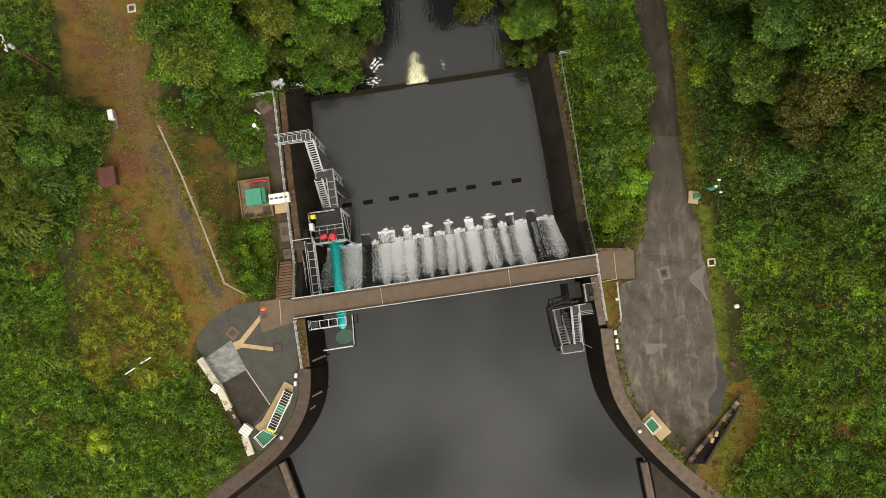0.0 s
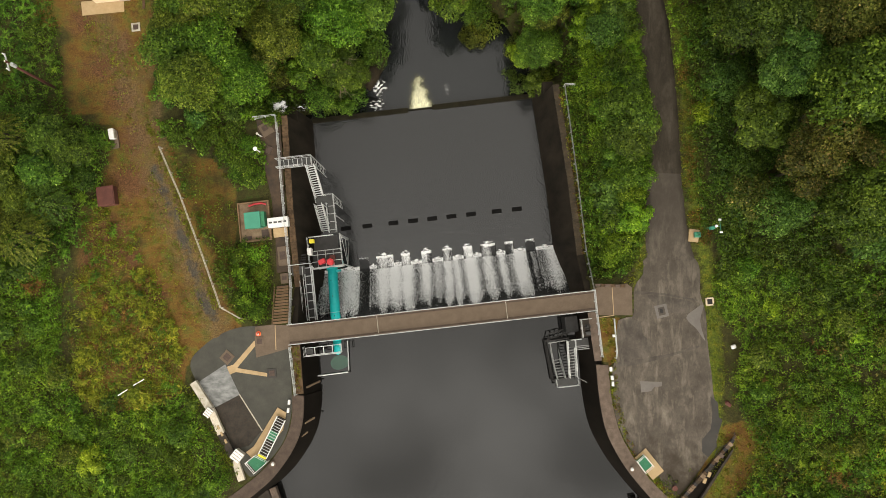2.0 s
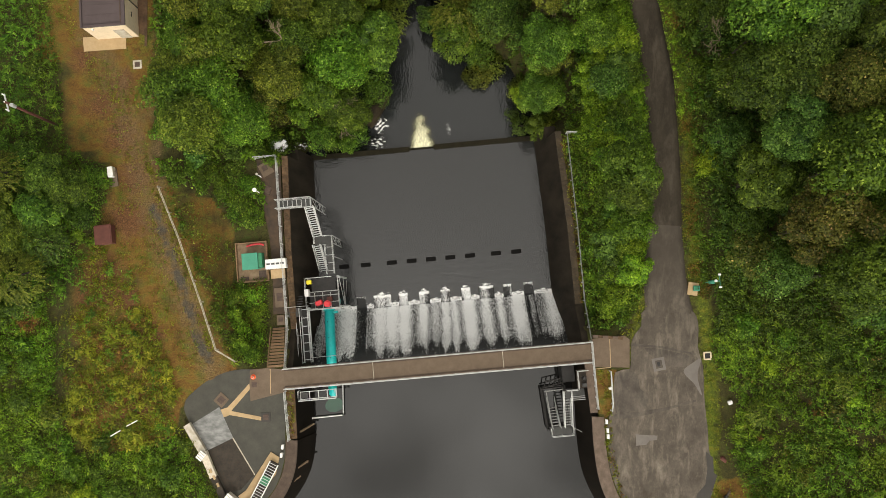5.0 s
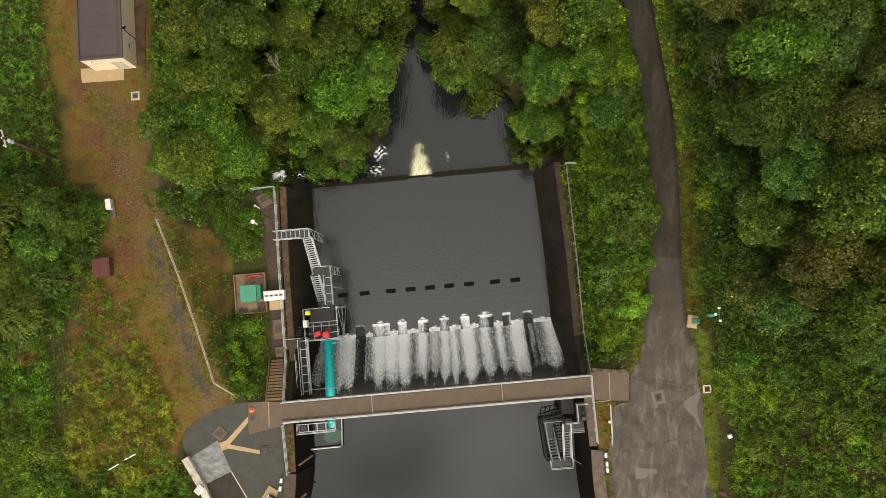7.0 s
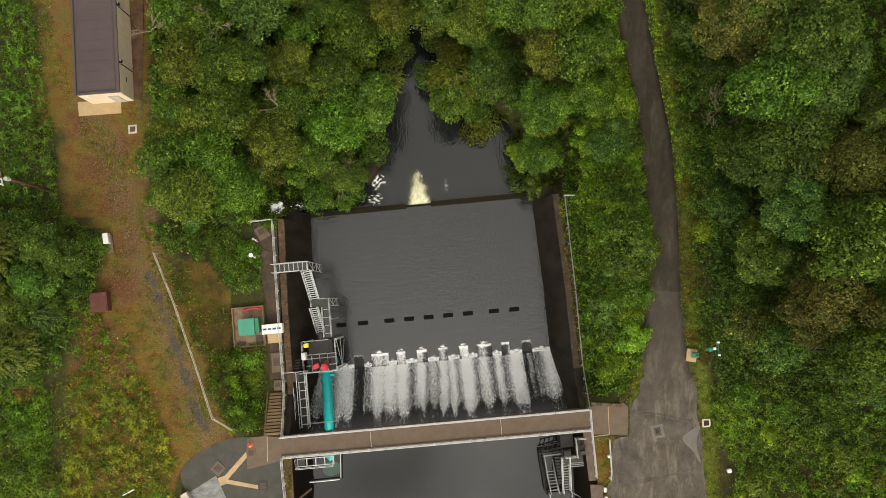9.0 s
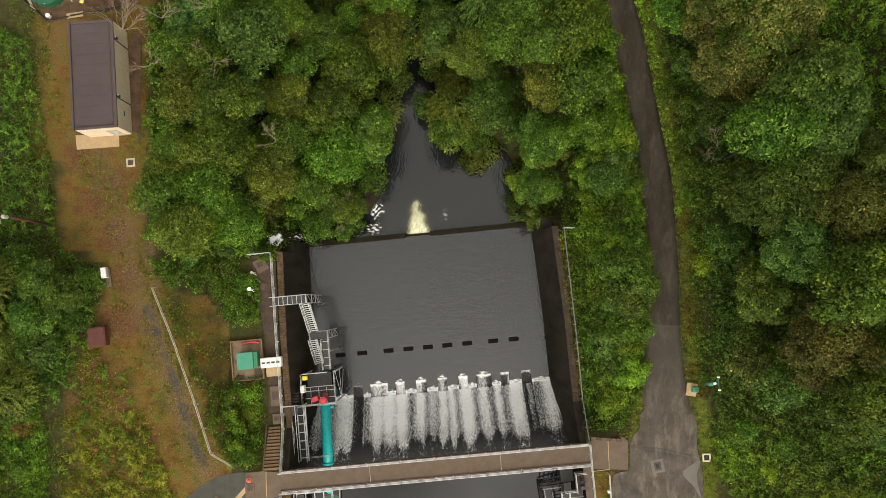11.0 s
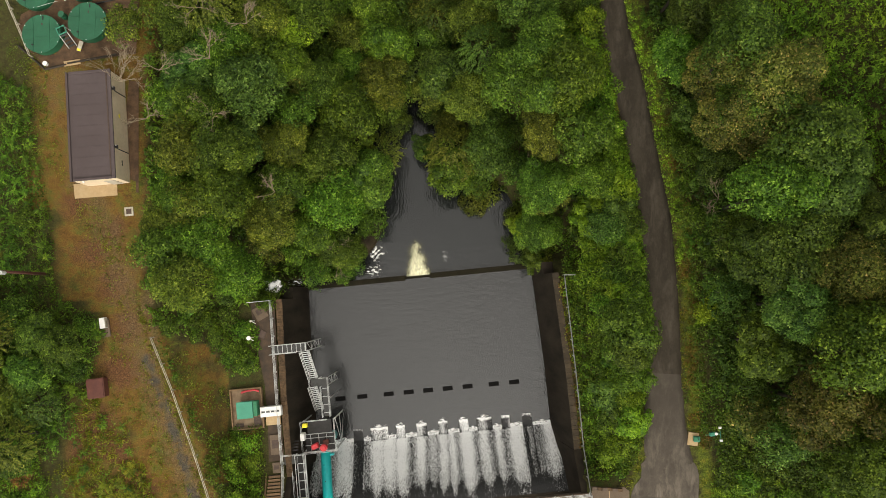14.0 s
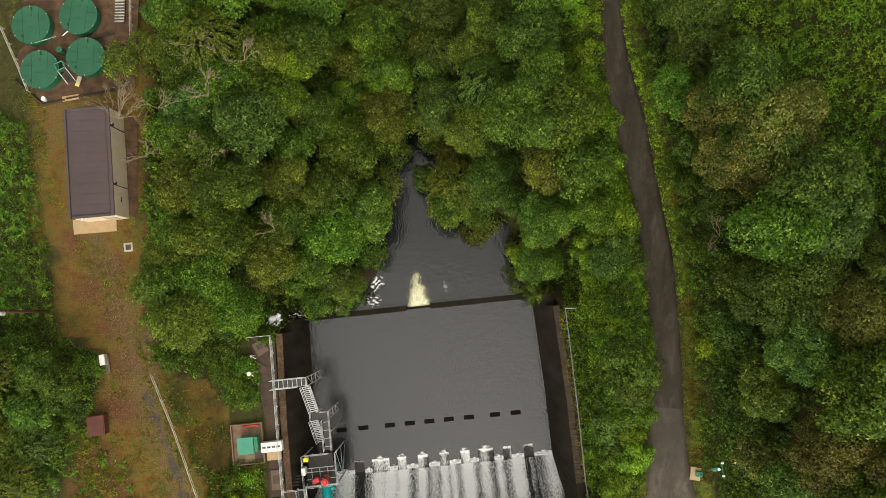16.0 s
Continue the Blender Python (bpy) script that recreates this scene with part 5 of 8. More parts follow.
def spray_crown(r, h, leaves, rng):
    """Leaf places, facings, pointing ways and tones: arching sprays that run outwards and droop, small leaves in two rows along each."""
    n = int(50 + 75 * r)
    per = max(10, int(leaves / n))
    a = np.arange(n) * 2.39996 + rng.normal(0, 0.3, n)
    f = (np.arange(n) + 0.5) / n
    start = r * np.sqrt(f) * 0.86
    length = (0.42 + 0.09 * r) * rng.uniform(0.6, 1.4, n)
    z0 = h * (1 - (start / r) ** 1.8) * rng.uniform(0.82, 1.1, n)
    out = np.stack([np.cos(a + rng.normal(0, 0.25, n)), np.sin(a + rng.normal(0, 0.25, n))], -1)
    s = rng.uniform(0, 1, (n, per)) ** 0.85
    rho = s * length[:, None]
    side = np.stack([-out[:, 1], out[:, 0]], -1)
    off = rng.choice([-1, 1], (n, per)) * rng.uniform(0.03, 0.26, (n, per)) * (1.15 - s) * (0.55 + 0.02 * r)
    x = start[:, None] * np.cos(a)[:, None] + out[:, :1] * rho + side[:, :1] * off
    y = start[:, None] * np.sin(a)[:, None] + out[:, 1:] * rho + side[:, 1:] * off
    z = z0[:, None] + h * (0.12 * s - 0.30 * s * s) + rng.normal(0, 0.04, (n, per)) - np.abs(off) * 0.3
    P = np.stack([x, y, z], -1).reshape(-1, 3)
    slope = np.stack([out[:, None, 0] * (0.25 + 0.5 * s), out[:, None, 1] * (0.25 + 0.5 * s), np.ones((n, per))], -1).reshape(-1, 3)
    N = slope + rng.normal(0, 0.25, (n * per, 3))
    A = np.stack([out[:, None, 0] + side[:, None, 0] * np.sign(off) * 0.8, out[:, None, 1] + side[:, None, 1] * np.sign(off) * 0.8, np.full((n, per), -0.25)], -1).reshape(-1, 3)
    T = (rng.normal(0, 0.35, (n, 1)) + 0.5 * (s - 0.5) + rng.normal(0, 0.15, (n, per))).ravel()
    return P, N, A, T


def limbs(bm, height, r, h, rng, n, thick):
    """Tapered trunk with limbs that reach into the crown."""
    tip = Vector((rng.normal(0, 0.12) * height * 0.3, rng.normal(0, 0.12) * height * 0.3, height + h * 0.35))
    mid = tip * 0.55 + Vector((rng.normal(0, 0.15), rng.normal(0, 0.15), 0))
    tube([(0, 0, -0.5), mid, tip], thick, 6, bm, thick * 0.35)
    for k in range(n):
        a = k * 2.4 + rng.uniform(0, 1)
        s = mid.lerp(tip, rng.uniform(0, 0.9))
        e = Vector((math.cos(a) * r * rng.uniform(0.55, 0.9), math.sin(a) * r * rng.uniform(0.55, 0.9), height + h * rng.uniform(0.0, 0.55)))
        tube([s, s.lerp(e, 0.5) + Vector((0, 0, 0.12 * r)), e], thick * 0.38, 4, bm, thick * 0.1)
    return bm


def make_tree(name, r, h, height, leaves, size, style, label, seed, category="tree", n_limbs=5):
    """One tree: trunk with limbs, and a crown of leaf clumps set on it."""
    rng = np.random.default_rng(seed)
    t = thing(name, label, category)
    part("trunk", limbs(bmesh.new(), height, r, h, rng, n_limbs, 0.05 + 0.045 * r), BARK, t, smooth=True)
    if style == 3:
        p, q, way, tone = spray_crown(r, h, leaves, rng)
        v = leaf_blades(p + np.array([0, 0, height]), q, size * 0.95, rng, 0.55, way)
    elif style == 2:
        p, q, way, tone = lobed_crown(r, h, leaves * 0.75, rng, 0.38, True)
        v = leaf_blades(p + np.array([0, 0, height]), q, size * 1.25, rng, 0.75, way)
    else:
        p, q, way, tone = lobed_crown(r, h, leaves, rng, 0.30 if style else 0.38)
        v = leaf_blades(p + np.array([0, 0, height]), q, size * (0.86 if style else 0.96), rng, 0.88)
    crown = new("crown", blades_mesh("crown", v, LEAF["mid"], tone))
    crown.parent = t
    return t


TREES = {}
for key, r, h, ht, lv, sz, name, lab in (
    ("bush_s", 0.75, 0.7, 0.2, 620, 0.17, "bush", "low leafy green bush"),
    ("bush_m", 1.15, 1.1, 0.4, 1300, 0.17, "bush", "dense leafy green bush"),
    ("bush_l", 1.55, 1.6, 0.8, 2200, 0.18, "bush", "tall spreading leafy bush"),
    ("tree_s", 1.75, 2.1, 3.0, 2900, 0.19, "tree", "young broadleaf tree in full leaf"),
    ("tree_m", 2.25, 2.8, 4.6, 4800, 0.19, "tree", "broadleaf tree with a lumpy full crown"),
    ("tree_t", 3.3, 4.6, 8.6, 11000, 0.19, "tree", "tall broadleaf tree with a broad crown"),
    ("tree_l", 2.9, 3.6, 6.4, 7800, 0.19, "tree", "large broadleaf tree with a wide uneven crown"),
):
    for k in range(4):
        TREES[key, k] = make_tree(name, r, h, ht, int(lv * 0.74), sz, k, lab, 100 + 7 * k + len(TREES), "tree" if name == "tree" else "bush")

GROUP = {"mid": "green", "deep": "dark green", "olive": "olive green", "bright": "bright green", "lime": "lime green", "fresh": "fresh green", "blue": "blue green", "brown": "browning", "gold": "yellowing", "fern": "green", "fern_bright": "bright green", "rust": "rusty brown"}
used_first = set()


HABIT = {"deep": (0, 1, 0, 1, 2, 3), "brown": (1, 3, 1), "olive": (0, 1, 1, 3), "blue": (2, 1, 0), "lime": (2, 1), "fresh": (0, 1, 2), "bright": (0, 1, 2, 0)}


def plant(key, x, y, leaf="mid", scale=1.0, z=None, turn=None, sink=0.0, lift=1.0, habit=None):
    """Sets a copy of a plant on the ground with the given foliage."""
    k = random.choice(HABIT.get(leaf, (0, 1, 0, 1, 2))) if habit is None else habit
    src = TREES[key, k]
    turn = random.uniform(0, 360) if turn is None else turn
    zz = (ground_z(x, y) if z is None else z) - sink
    m = pose(x, y, zz, 0, 0, turn)
    if (key, k) in used_first:
        ob = copy_thing(src, m)
        for c in ob.children:
            c.scale = (1, 1, 1)
    else:
        used_first.add((key, k))
        ob = src
        ob.matrix_world = m
    ob.scale = (scale, scale, scale * lift)
    for c in ob.children:
        if c.name.startswith("crown"):
            c.material_slots[0].link = "OBJECT"
            c.material_slots[0].material = LEAF[leaf]
    base = {"bush_s": "low leafy bush", "bush_m": "dense leafy bush", "bush_l": "tall spreading bush", "tree_s": "young broadleaf tree", "tree_m": "broadleaf tree with lumpy crown", "tree_l": "large broadleaf tree with wide crown", "tree_t": "tall broadleaf tree with broad crown"}[key]
    ob["label"] = GROUP[leaf] + " " + base + (" on the bank" if y > 20 else " on rough ground")
    ob["group"] = "woodland trees" if key.startswith("tree") else "bushes"
    return ob


SIZES = {"bush_s": 0.75, "bush_m": 1.15, "bush_l": 1.55, "tree_s": 1.75, "tree_m": 2.25, "tree_l": 2.9, "tree_t": 3.3}


def wood(poly, seed, kinds, leaves, sc=(0.9, 1.1), pack=0.6, tries=900, lift=(0.85, 1.15), edge=0.85):
    """Fills a polygon with crowns, the widest first, none reaching far past its edge."""
    rng = random.Random(seed)
    xs, ys = [p[0] for p in poly], [p[1] for p in poly]
    got = []
    ring = poly + poly[:1]
    for kind in kinds:
        for _ in range(tries):
            x, y, k = rng.uniform(min(xs), max(xs)), rng.uniform(min(ys), max(ys)), rng.uniform(*sc)
            r = SIZES[kind] * k
            if not inside(np.array(x), np.array(y), poly) or math.hypot(x + 39.6, y - 22.3) < 3.2:
                continue
            if near_line(np.array([x]), np.array([y]), ring)[0] < r * edge:
                continue
            if all(math.hypot(x - a, y - b) > pack * (r + c) for a, b, c in got):
                got.append((x, y, r))
                plant(kind, x, y, rng.choice(leaves), k, lift=rng.uniform(*lift))


random.seed(4)
# single plants that stand out
for key, x, y, leaf, k in (("bush_l", -33.1, -12.9, "lime", 0.85), ("bush_m", -41.5, 27.5, "mid", 1.0), ("tree_s", -32.4, 45.6, "olive", 0.95), ("tree_s", -31.0, 47.5, "olive", 0.9), ("bush_m", 26.6, 6.7, "bright", 1.0), ("bush_s", 25.2, 6.9, "lime", 0.7), ("bush_s", 36.5, 0.9, "lime", 0.9), ("tree_s", -11.5, 31.9, "lime", 0.85), ("tree_s", -20.0, 30.9, "bright", 1.0), ("tree_s", -17.7, 35.9, "lime", 0.7), ("tree_s", -23.0, 36.0, "bright", 1.05), ("tree_m", -24.5, 28.7, "olive", 1.15), ("tree_m", -26.6, 24.9, "mid", 1.1), ("tree_s", -19.5, 27.0, "brown", 0.95), ("tree_s", -15.0, 23.9, "mid", 0.95), ("bush_l", 7.6, 25.9, "mid", 0.8), ("bush_s", 8.9, 25.9, "gold", 0.7), ("tree_s", 6.2, 29.6, "lime", 0.8), ("tree_m", 7.9, 32.4, "olive", 0.95), ("tree_m", -1.4, 35.0, "bright", 1.15), ("tree_s", 1.2, 34.3, "mid", 1.0), ("bush_l", 1.4, 32.3, "olive", 1.1), ("tree_s", -4.4, 37.7, "deep", 0.85), ("bush_l", 2.4, 33.4, "olive", 1.0), ("bush_m", 22.9, 21.6, "lime", 1.0), ("bush_m", 24.2, 24.3, "bright", 0.9), ("tree_t", 27.2, 24.6, "brown", 0.85), ("tree_t", 33.4, 23.6, "deep", 0.85), ("bush_l", 16.4, 19.6, "mid", 1.25), ("tree_l", 30.2, 21.0, "deep", 0.95), ("tree_m", 31.8, 19.4, "mid", 1.0), ("bush_s", 32.9, 0.0, "brown", 1.2), ("bush_s", 33.9, 0.9, "lime", 0.7), ("bush_m", -18.95, 1.35, "bright", 0.8), ("bush_l", -11.9, 24.6, "mid", 1.0), ("tree_s", 13.2, 29.0, "blue", 0.95), ("tree_m", 19.7, 46.5, "bright", 0.9), ("bush_l", 21.2, 30.5, "bright", 0.9), ("bush_m", 19.3, 37.5, "bright", 1.0), ("bush_s", 22.9, 20.8, "lime", 0.95), ("bush_s", 23.6, 23.4, "lime", 0.6)):
    plant(key, x, y, leaf, k)
for key, x, y, leaf, k, habit in (("tree_m", 14.7, 20.3, "mid", 1.15, 1), ("tree_m", 15.1, 18.2, "mid", 1.0, 1), ("bush_l", 14.6, 13.5, "blue", 1.25, 2), ("bush_l", 14.9, 11.2, "deep", 1.0, 1), ("bush_l", 15.9, 15.4, "mid", 1.1, 1), ("tree_l", 18.3, 44.0, "bright", 0.85, 2), ("tree_t", 27.6, 31.8, "blue", 0.95, 2), ("tree_t", 27.2, 22.3, "blue", 0.85, 1), ("tree_l", 8.9, 42.0, "bright", 1.05, 0), ("tree_m", 10.6, 37.0, "mid", 1.1, 0), ("tree_m", 11.9, 33.4, "bright", 0.9, 1), ("tree_m", -25.6, 39.2, "blue", 1.1, 2), ("tree_m", -20.9, 34.7, "blue", 1.1, 2), ("tree_l", -18.0, 46.0, "lime", 0.8, 0), ("tree_m", -19.8, 43.6, "bright", 1.1, 0), ("tree_m", -16.2, 42.2, "brown", 0.95, 1), ("bush_s", -24.4, -7.4, "bright", 1.0, 2), ("bush_m", 27.8, -4.2, "bright", 0.9, 2), ("bush_m", 28.3, 3.2, "lime", 0.7, 0), ("bush_m", 29.0, -8.6, "bright", 1.0, 0), ("bush_m", 31.5, -13.2, "mid", 1.1, 2), ("bush_m", 33.5, -16.0, "bright", 1.0, 1), ("bush_l", 13.0, 31.7, "fresh", 1.15, 2), ("bush_l", 14.6, 30.7, "blue", 1.1, 2), ("bush_l", 12.0, 30.3, "fresh", 1.1, 2), ("bush_l", 13.5, 29.5, "blue", 1.1, 2), ("bush_l", 14.4, 32.6, "fresh", 1.1, 2)):
    plant(key, x, y, leaf, k, habit=habit)
# woods on the river banks
wood([(-29.4, 19.0), (-26.5, 18.6), (-23.0, 19.6), (-19.6, 21.2), (-18.6, 24.0), (-15.9, 24.4), (-14.2, 22.6), (-10.9, 22.4), (-9.1, 27.2), (-7.2, 30.3), (-6.6, 36), (-5.9, 41.5), (-6.0, 57), (-31.6, 57), (-29.9, 45), (-29.2, 36), (-29.2, 29.5)], 11, ["tree_l", "tree_m", "tree_s", "bush_l", "bush_m"], ["mid", "bright", "olive", "mid", "bright", "bright", "olive", "blue", "bright", "mid"], (0.8, 1.05), 0.62, 1000, (0.85, 1.15), 0.75)
wood([(-6.1, 57), (-5.7, 43), (-4.0, 40), (-3.3, 34.6), (0.2, 32.6), (2.2, 34.0), (4.4, 33.4), (4.5, 28.0), (6.4, 24.8), (9.2, 26.0), (9.7, 25.4), (10.2, 28.5), (10.4, 34), (9.6, 41), (8.6, 48), (8.4, 57)], 12, ["tree_l", "tree_m", "tree_s", "bush_l", "bush_m"], ["mid", "deep", "deep", "deep", "olive", "deep"], (0.8, 1.05), 0.62, 1000, (0.85, 1.15), 0.72)
# crowns that meet over the narrow river
for k in range(7):
    plant("tree_m", -8.1 + 0.3 * (k % 2), 42.2 + k * 2.4, ("mid", "deep", "deep")[k % 3], 1.0, lift=1.1)
    plant("tree_m", -3.9 - 0.3 * (k % 2), 43.4 + k * 2.4, ("olive", "deep", "mid")[k % 3], 1.0, lift=1.1)
# strip between pool and lane
wood([(16.4, 31), (15.4, 36), (13.5, 43), (12.0, 49), (11.9, 57), (8.6, 57), (8.8, 48), (9.8, 41), (10.6, 34), (10.5, 31)], 23, ["bush_l", "bush_m", "bush_s"], ["fresh", "bright", "fresh", "mid"], (0.9, 1.1), 0.5, lift=(0.8, 1.0), edge=0.62)
wood([(13.0, 6.2), (15.4, 6.4), (16.8, 7.6), (17.4, 10), (17.8, 15), (17.6, 20), (17.2, 24), (16.4, 31), (10.9, 31), (11.2, 28), (11.8, 24.6), (13.5, 15.6), (14.1, 8.6)], 13, ["bush_l", "bush_m", "bush_s"], ["fresh", "bright", "fresh", "mid", "fresh"], (0.85, 1.05), 0.5, lift=(0.8, 1.0), edge=0.62)
# brown-tipped trees by the lane
for x, y, k in ((20.9, 41.2, 0.9), (23.4, 39.4, 1.0), (21.8, 37.2, 0.9), (25.0, 36.6, 0.9)):
    plant("tree_t", x, y, "brown", k, lift=1.1)
# tall wood beyond the lane
wood([(23.6, 10.6), (34, 6.8), (48, 6.2), (48, 29.5), (21.2, 29.5), (22.4, 20)], 14, ["tree_t", "tree_l", "tree_m", "tree_s", "bush_l"], ["deep", "deep", "brown", "deep", "mid", "deep", "mid", "blue"], (0.85, 1.1), 0.56, 1000, (1.0, 1.25), 0.88)
wood([(48, 24.5), (48, 28.5), (36, 30.5), (30.5, 33.6), (27.2, 38.2), (24.0, 43.5), (21.6, 48), (20.2, 58), (15.2, 58), (15.0, 51), (17.2, 43), (19.2, 36.5), (21.6, 25.5)], 24, ["tree_t", "tree_l", "tree_m", "tree_s", "bush_l"], ["deep", "deep", "mid", "deep", "deep", "deep", "olive", "deep"], (0.85, 1.1), 0.56, 1000, (1.0, 1.25), 0.88)
# wood west of the track
wood([(-35.0, 12), (-33.4, 16), (-33.8, 18.2), (-37.6, 19.2), (-41, 20.2), (-49, 21), (-49, 1), (-44, 2), (-37.5, 4.5), (-36.0, 8)], 15, ["tree_m", "tree_s", "bush_l", "bush_m"], ["mid", "deep", "olive", "mid"], (0.85, 1.05), 0.58, 800, (0.75, 0.95))
# bushes among the bracken
wood([(25.4, 9.5), (25.2, 3), (26.4, -3), (27.6, -6), (29.5, -9.5), (27, -13), (25.5, -18.5), (48, -24), (50, 9), (34, 9.5)], 16, ["bush_m", "bush_s"], ["bright", "mid", "bright", "olive"], (0.8, 1.1), 1.0, 160, (0.7, 0.95))
wood([(-25.2, -7.0), (-22.6, -11), (-20.6, -15), (-24.5, -18.8), (-46, -24), (-48, 2), (-38, 2), (-36, -4), (-30, -7.5)], 17, ["bush_m", "bush_s"], ["bright", "mid", "mid", "olive"], (0.8, 1.1), 1.0, 160, (0.7, 0.95))
wood([tuple(dam(*q).xy) for q in ((-16.2, 14.2), (-15.9, 19.8), (-18, 22), (-25, 22), (-24.6, 19.6), (-20.6, 18.2), (-18.6, 14.6))], 18, ["bush_m", "bush_s"], ["bright", "mid", "bright", "mid"], (0.8, 1.0), 0.8, 300, (0.7, 0.9))
wood([tuple(dam(*q).xy) for q in ((-16.2, 9.8), (-16.2, 5.4), (-17.0, 1.6), (-19.0, 2.2), (-21.0, 6.5), (-20.4, 9.4))], 19, ["bush_m", "bush_s"], ["fresh", "bright", "fresh"], (0.75, 0.95), 0.72, 300, (0.6, 0.8))


# ---- undergrowth ----
def undergrowth(name, poly, per_m2, size, leaf, seed, label, height=(0.3, 1.3), ratio=0.4, patchy=0.0, clump=14, spread=0.42, up=0.85):
    """A cover of leafy sprays over the ground: one mesh of many small blades gathered in tufts."""
    rng = np.random.default_rng(seed)
    xs, ys = np.array([p[0] for p in poly]), np.array([p[1] for p in poly])
    area = (xs.max() - xs.min()) * (ys.max() - ys.min())
    n = int(area * per_m2 / clump)
    x, y = rng.uniform(xs.min(), xs.max(), n), rng.uniform(ys.min(), ys.max(), n)
    ok = inside(x, y, poly)
    if patchy:
        ok &= wavy(x, y, 1.6, seed) + rng.normal(0, 0.25, n) > patchy
    x, y = x[ok], y[ok]
    z = ground_height(x, y)
    tall = (height[0] + (height[1] - height[0]) * (0.5 + 0.3 * wavy(x, y, 1.3, seed + 2.0) + 0.3 * wavy(x, y, 3.1, seed + 5.0)) * rng.uniform(0.6, 1.2, len(x)))
    m = len(x)
    a = rng.uniform(0, 6.28, (m, clump))
    rr = np.sqrt(rng.uniform(0.02, 1, (m, clump))) * spread * rng.uniform(0.6, 1.3, (m, 1))
    pos = np.stack([x[:, None] + rr * np.cos(a), y[:, None] + rr * np.sin(a), z[:, None] + tall[:, None] * (1 - 0.65 * (rr / spread) ** 2 * 0.6) * rng.uniform(0.75, 1.0, (m, clump))], -1).reshape(-1, 3)
    nrm = np.stack([0.75 * np.cos(a), 0.75 * np.sin(a), np.full(a.shape, up)], -1).reshape(-1, 3) + rng.normal(0, 0.3, (m * clump, 3))
    v = leaf_blades(pos, nrm, size, rng, ratio * 1.2)
    tone = np.repeat(rng.normal(0, 0.4, m), clump) + rng.normal(0, 0.1, m * clump)
    return tagged(new(name, blades_mesh(name, v, LEAF[leaf], tone)), label, "undergrowth", kind="stuff")


def ferns(name, poly, per_m2, length, leaf, seed, label, height=(0.2, 0.9), patchy=-9.0, fronds=7, wide=0.25):
    """A cover of ferns: rosettes of arching fronds, each with paired leaflets along its rib."""
    rng = np.random.default_rng(seed)
    xs, ys = np.array([p[0] for p in poly]), np.array([p[1] for p in poly])
    n = int((xs.max() - xs.min()) * (ys.max() - ys.min()) * per_m2)
    x, y = rng.uniform(xs.min(), xs.max(), n), rng.uniform(ys.min(), ys.max(), n)
    ok = inside(x, y, poly) & (wavy(x, y, 1.4, seed) + rng.normal(0, 0.25, n) > patchy)
    x, y = np.repeat(x[ok], fronds), np.repeat(y[ok], fronds)
    m = len(x)
    one = len(x) // fronds
    base = ground_height(x, y) + np.repeat(height[0] + (height[1] - height[0]) * rng.random(one), fronds)
    a = np.repeat(rng.uniform(0, 6.28, one), fronds) + np.tile(np.arange(fronds) * 6.283 / fronds, one) + rng.normal(0, 0.3, m)
    L = length * np.repeat(rng.uniform(0.7, 1.25, one), fronds) * rng.uniform(0.75, 1.2, m)
    s = np.linspace(0.08, 1, 6)
    out = np.stack([np.cos(a), np.sin(a)], -1)
    side = np.stack([-np.sin(a), np.cos(a)], -1)
    bend = rng.normal(0, 0.18, m)
    rib_r = L[:, None] * s
    rib_z = base[:, None] + L[:, None] * (0.62 * s - 0.68 * s ** 2) * rng.uniform(0.6, 1.3, (m, 1))
    rib_b = bend[:, None] * L[:, None] * s ** 2
    V = np.empty((m, 16, 3))
    V[:, :6, 0] = x[:, None] + out[:, :1] * rib_r + side[:, :1] * rib_b
    V[:, :6, 1] = y[:, None] + out[:, 1:] * rib_r + side[:, 1:] * rib_b
    V[:, :6, 2] = rib_z
    half = wide * L[:, None] * np.array([0.75, 1.0, 0.85, 0.6, 0.32])
    for q, sg in enumerate((1, -1)):
        c = V[:, :5] * 0.25 + V[:, 1:6] * 0.75
        k = slice(6 + 5 * q, 11 + 5 * q)
        V[:, k, 0] = c[:, :, 0] + sg * side[:, :1] * half + out[:, :1] * half * 0.45
        V[:, k, 1] = c[:, :, 1] + sg * side[:, 1:] * half + out[:, 1:] * half * 0.45
        V[:, k, 2] = c[:, :, 2] - half * rng.uniform(0.0, 0.4, (m, 5))
    F = np.array([(i, i + 1, 6 + i) for i in range(5)] + [(i + 1, i, 11 + i) for i in range(5)])
    faces = (F[None] + 16 * np.arange(m)[:, None, None]).reshape(-1, 3)
    me = from_arrays(name, V.reshape(-1, 3), faces, LEAF[leaf])
    tone = np.repeat(rng.normal(0, 0.4, one), fronds) + rng.normal(0, 0.15, m)
    me.attributes.new("tone", "FLOAT", "POINT").data.foreach_set("value", np.repeat(tone, 16).astype(np.float32))
    return tagged(new(name, me), label, "ferns", kind="stuff")


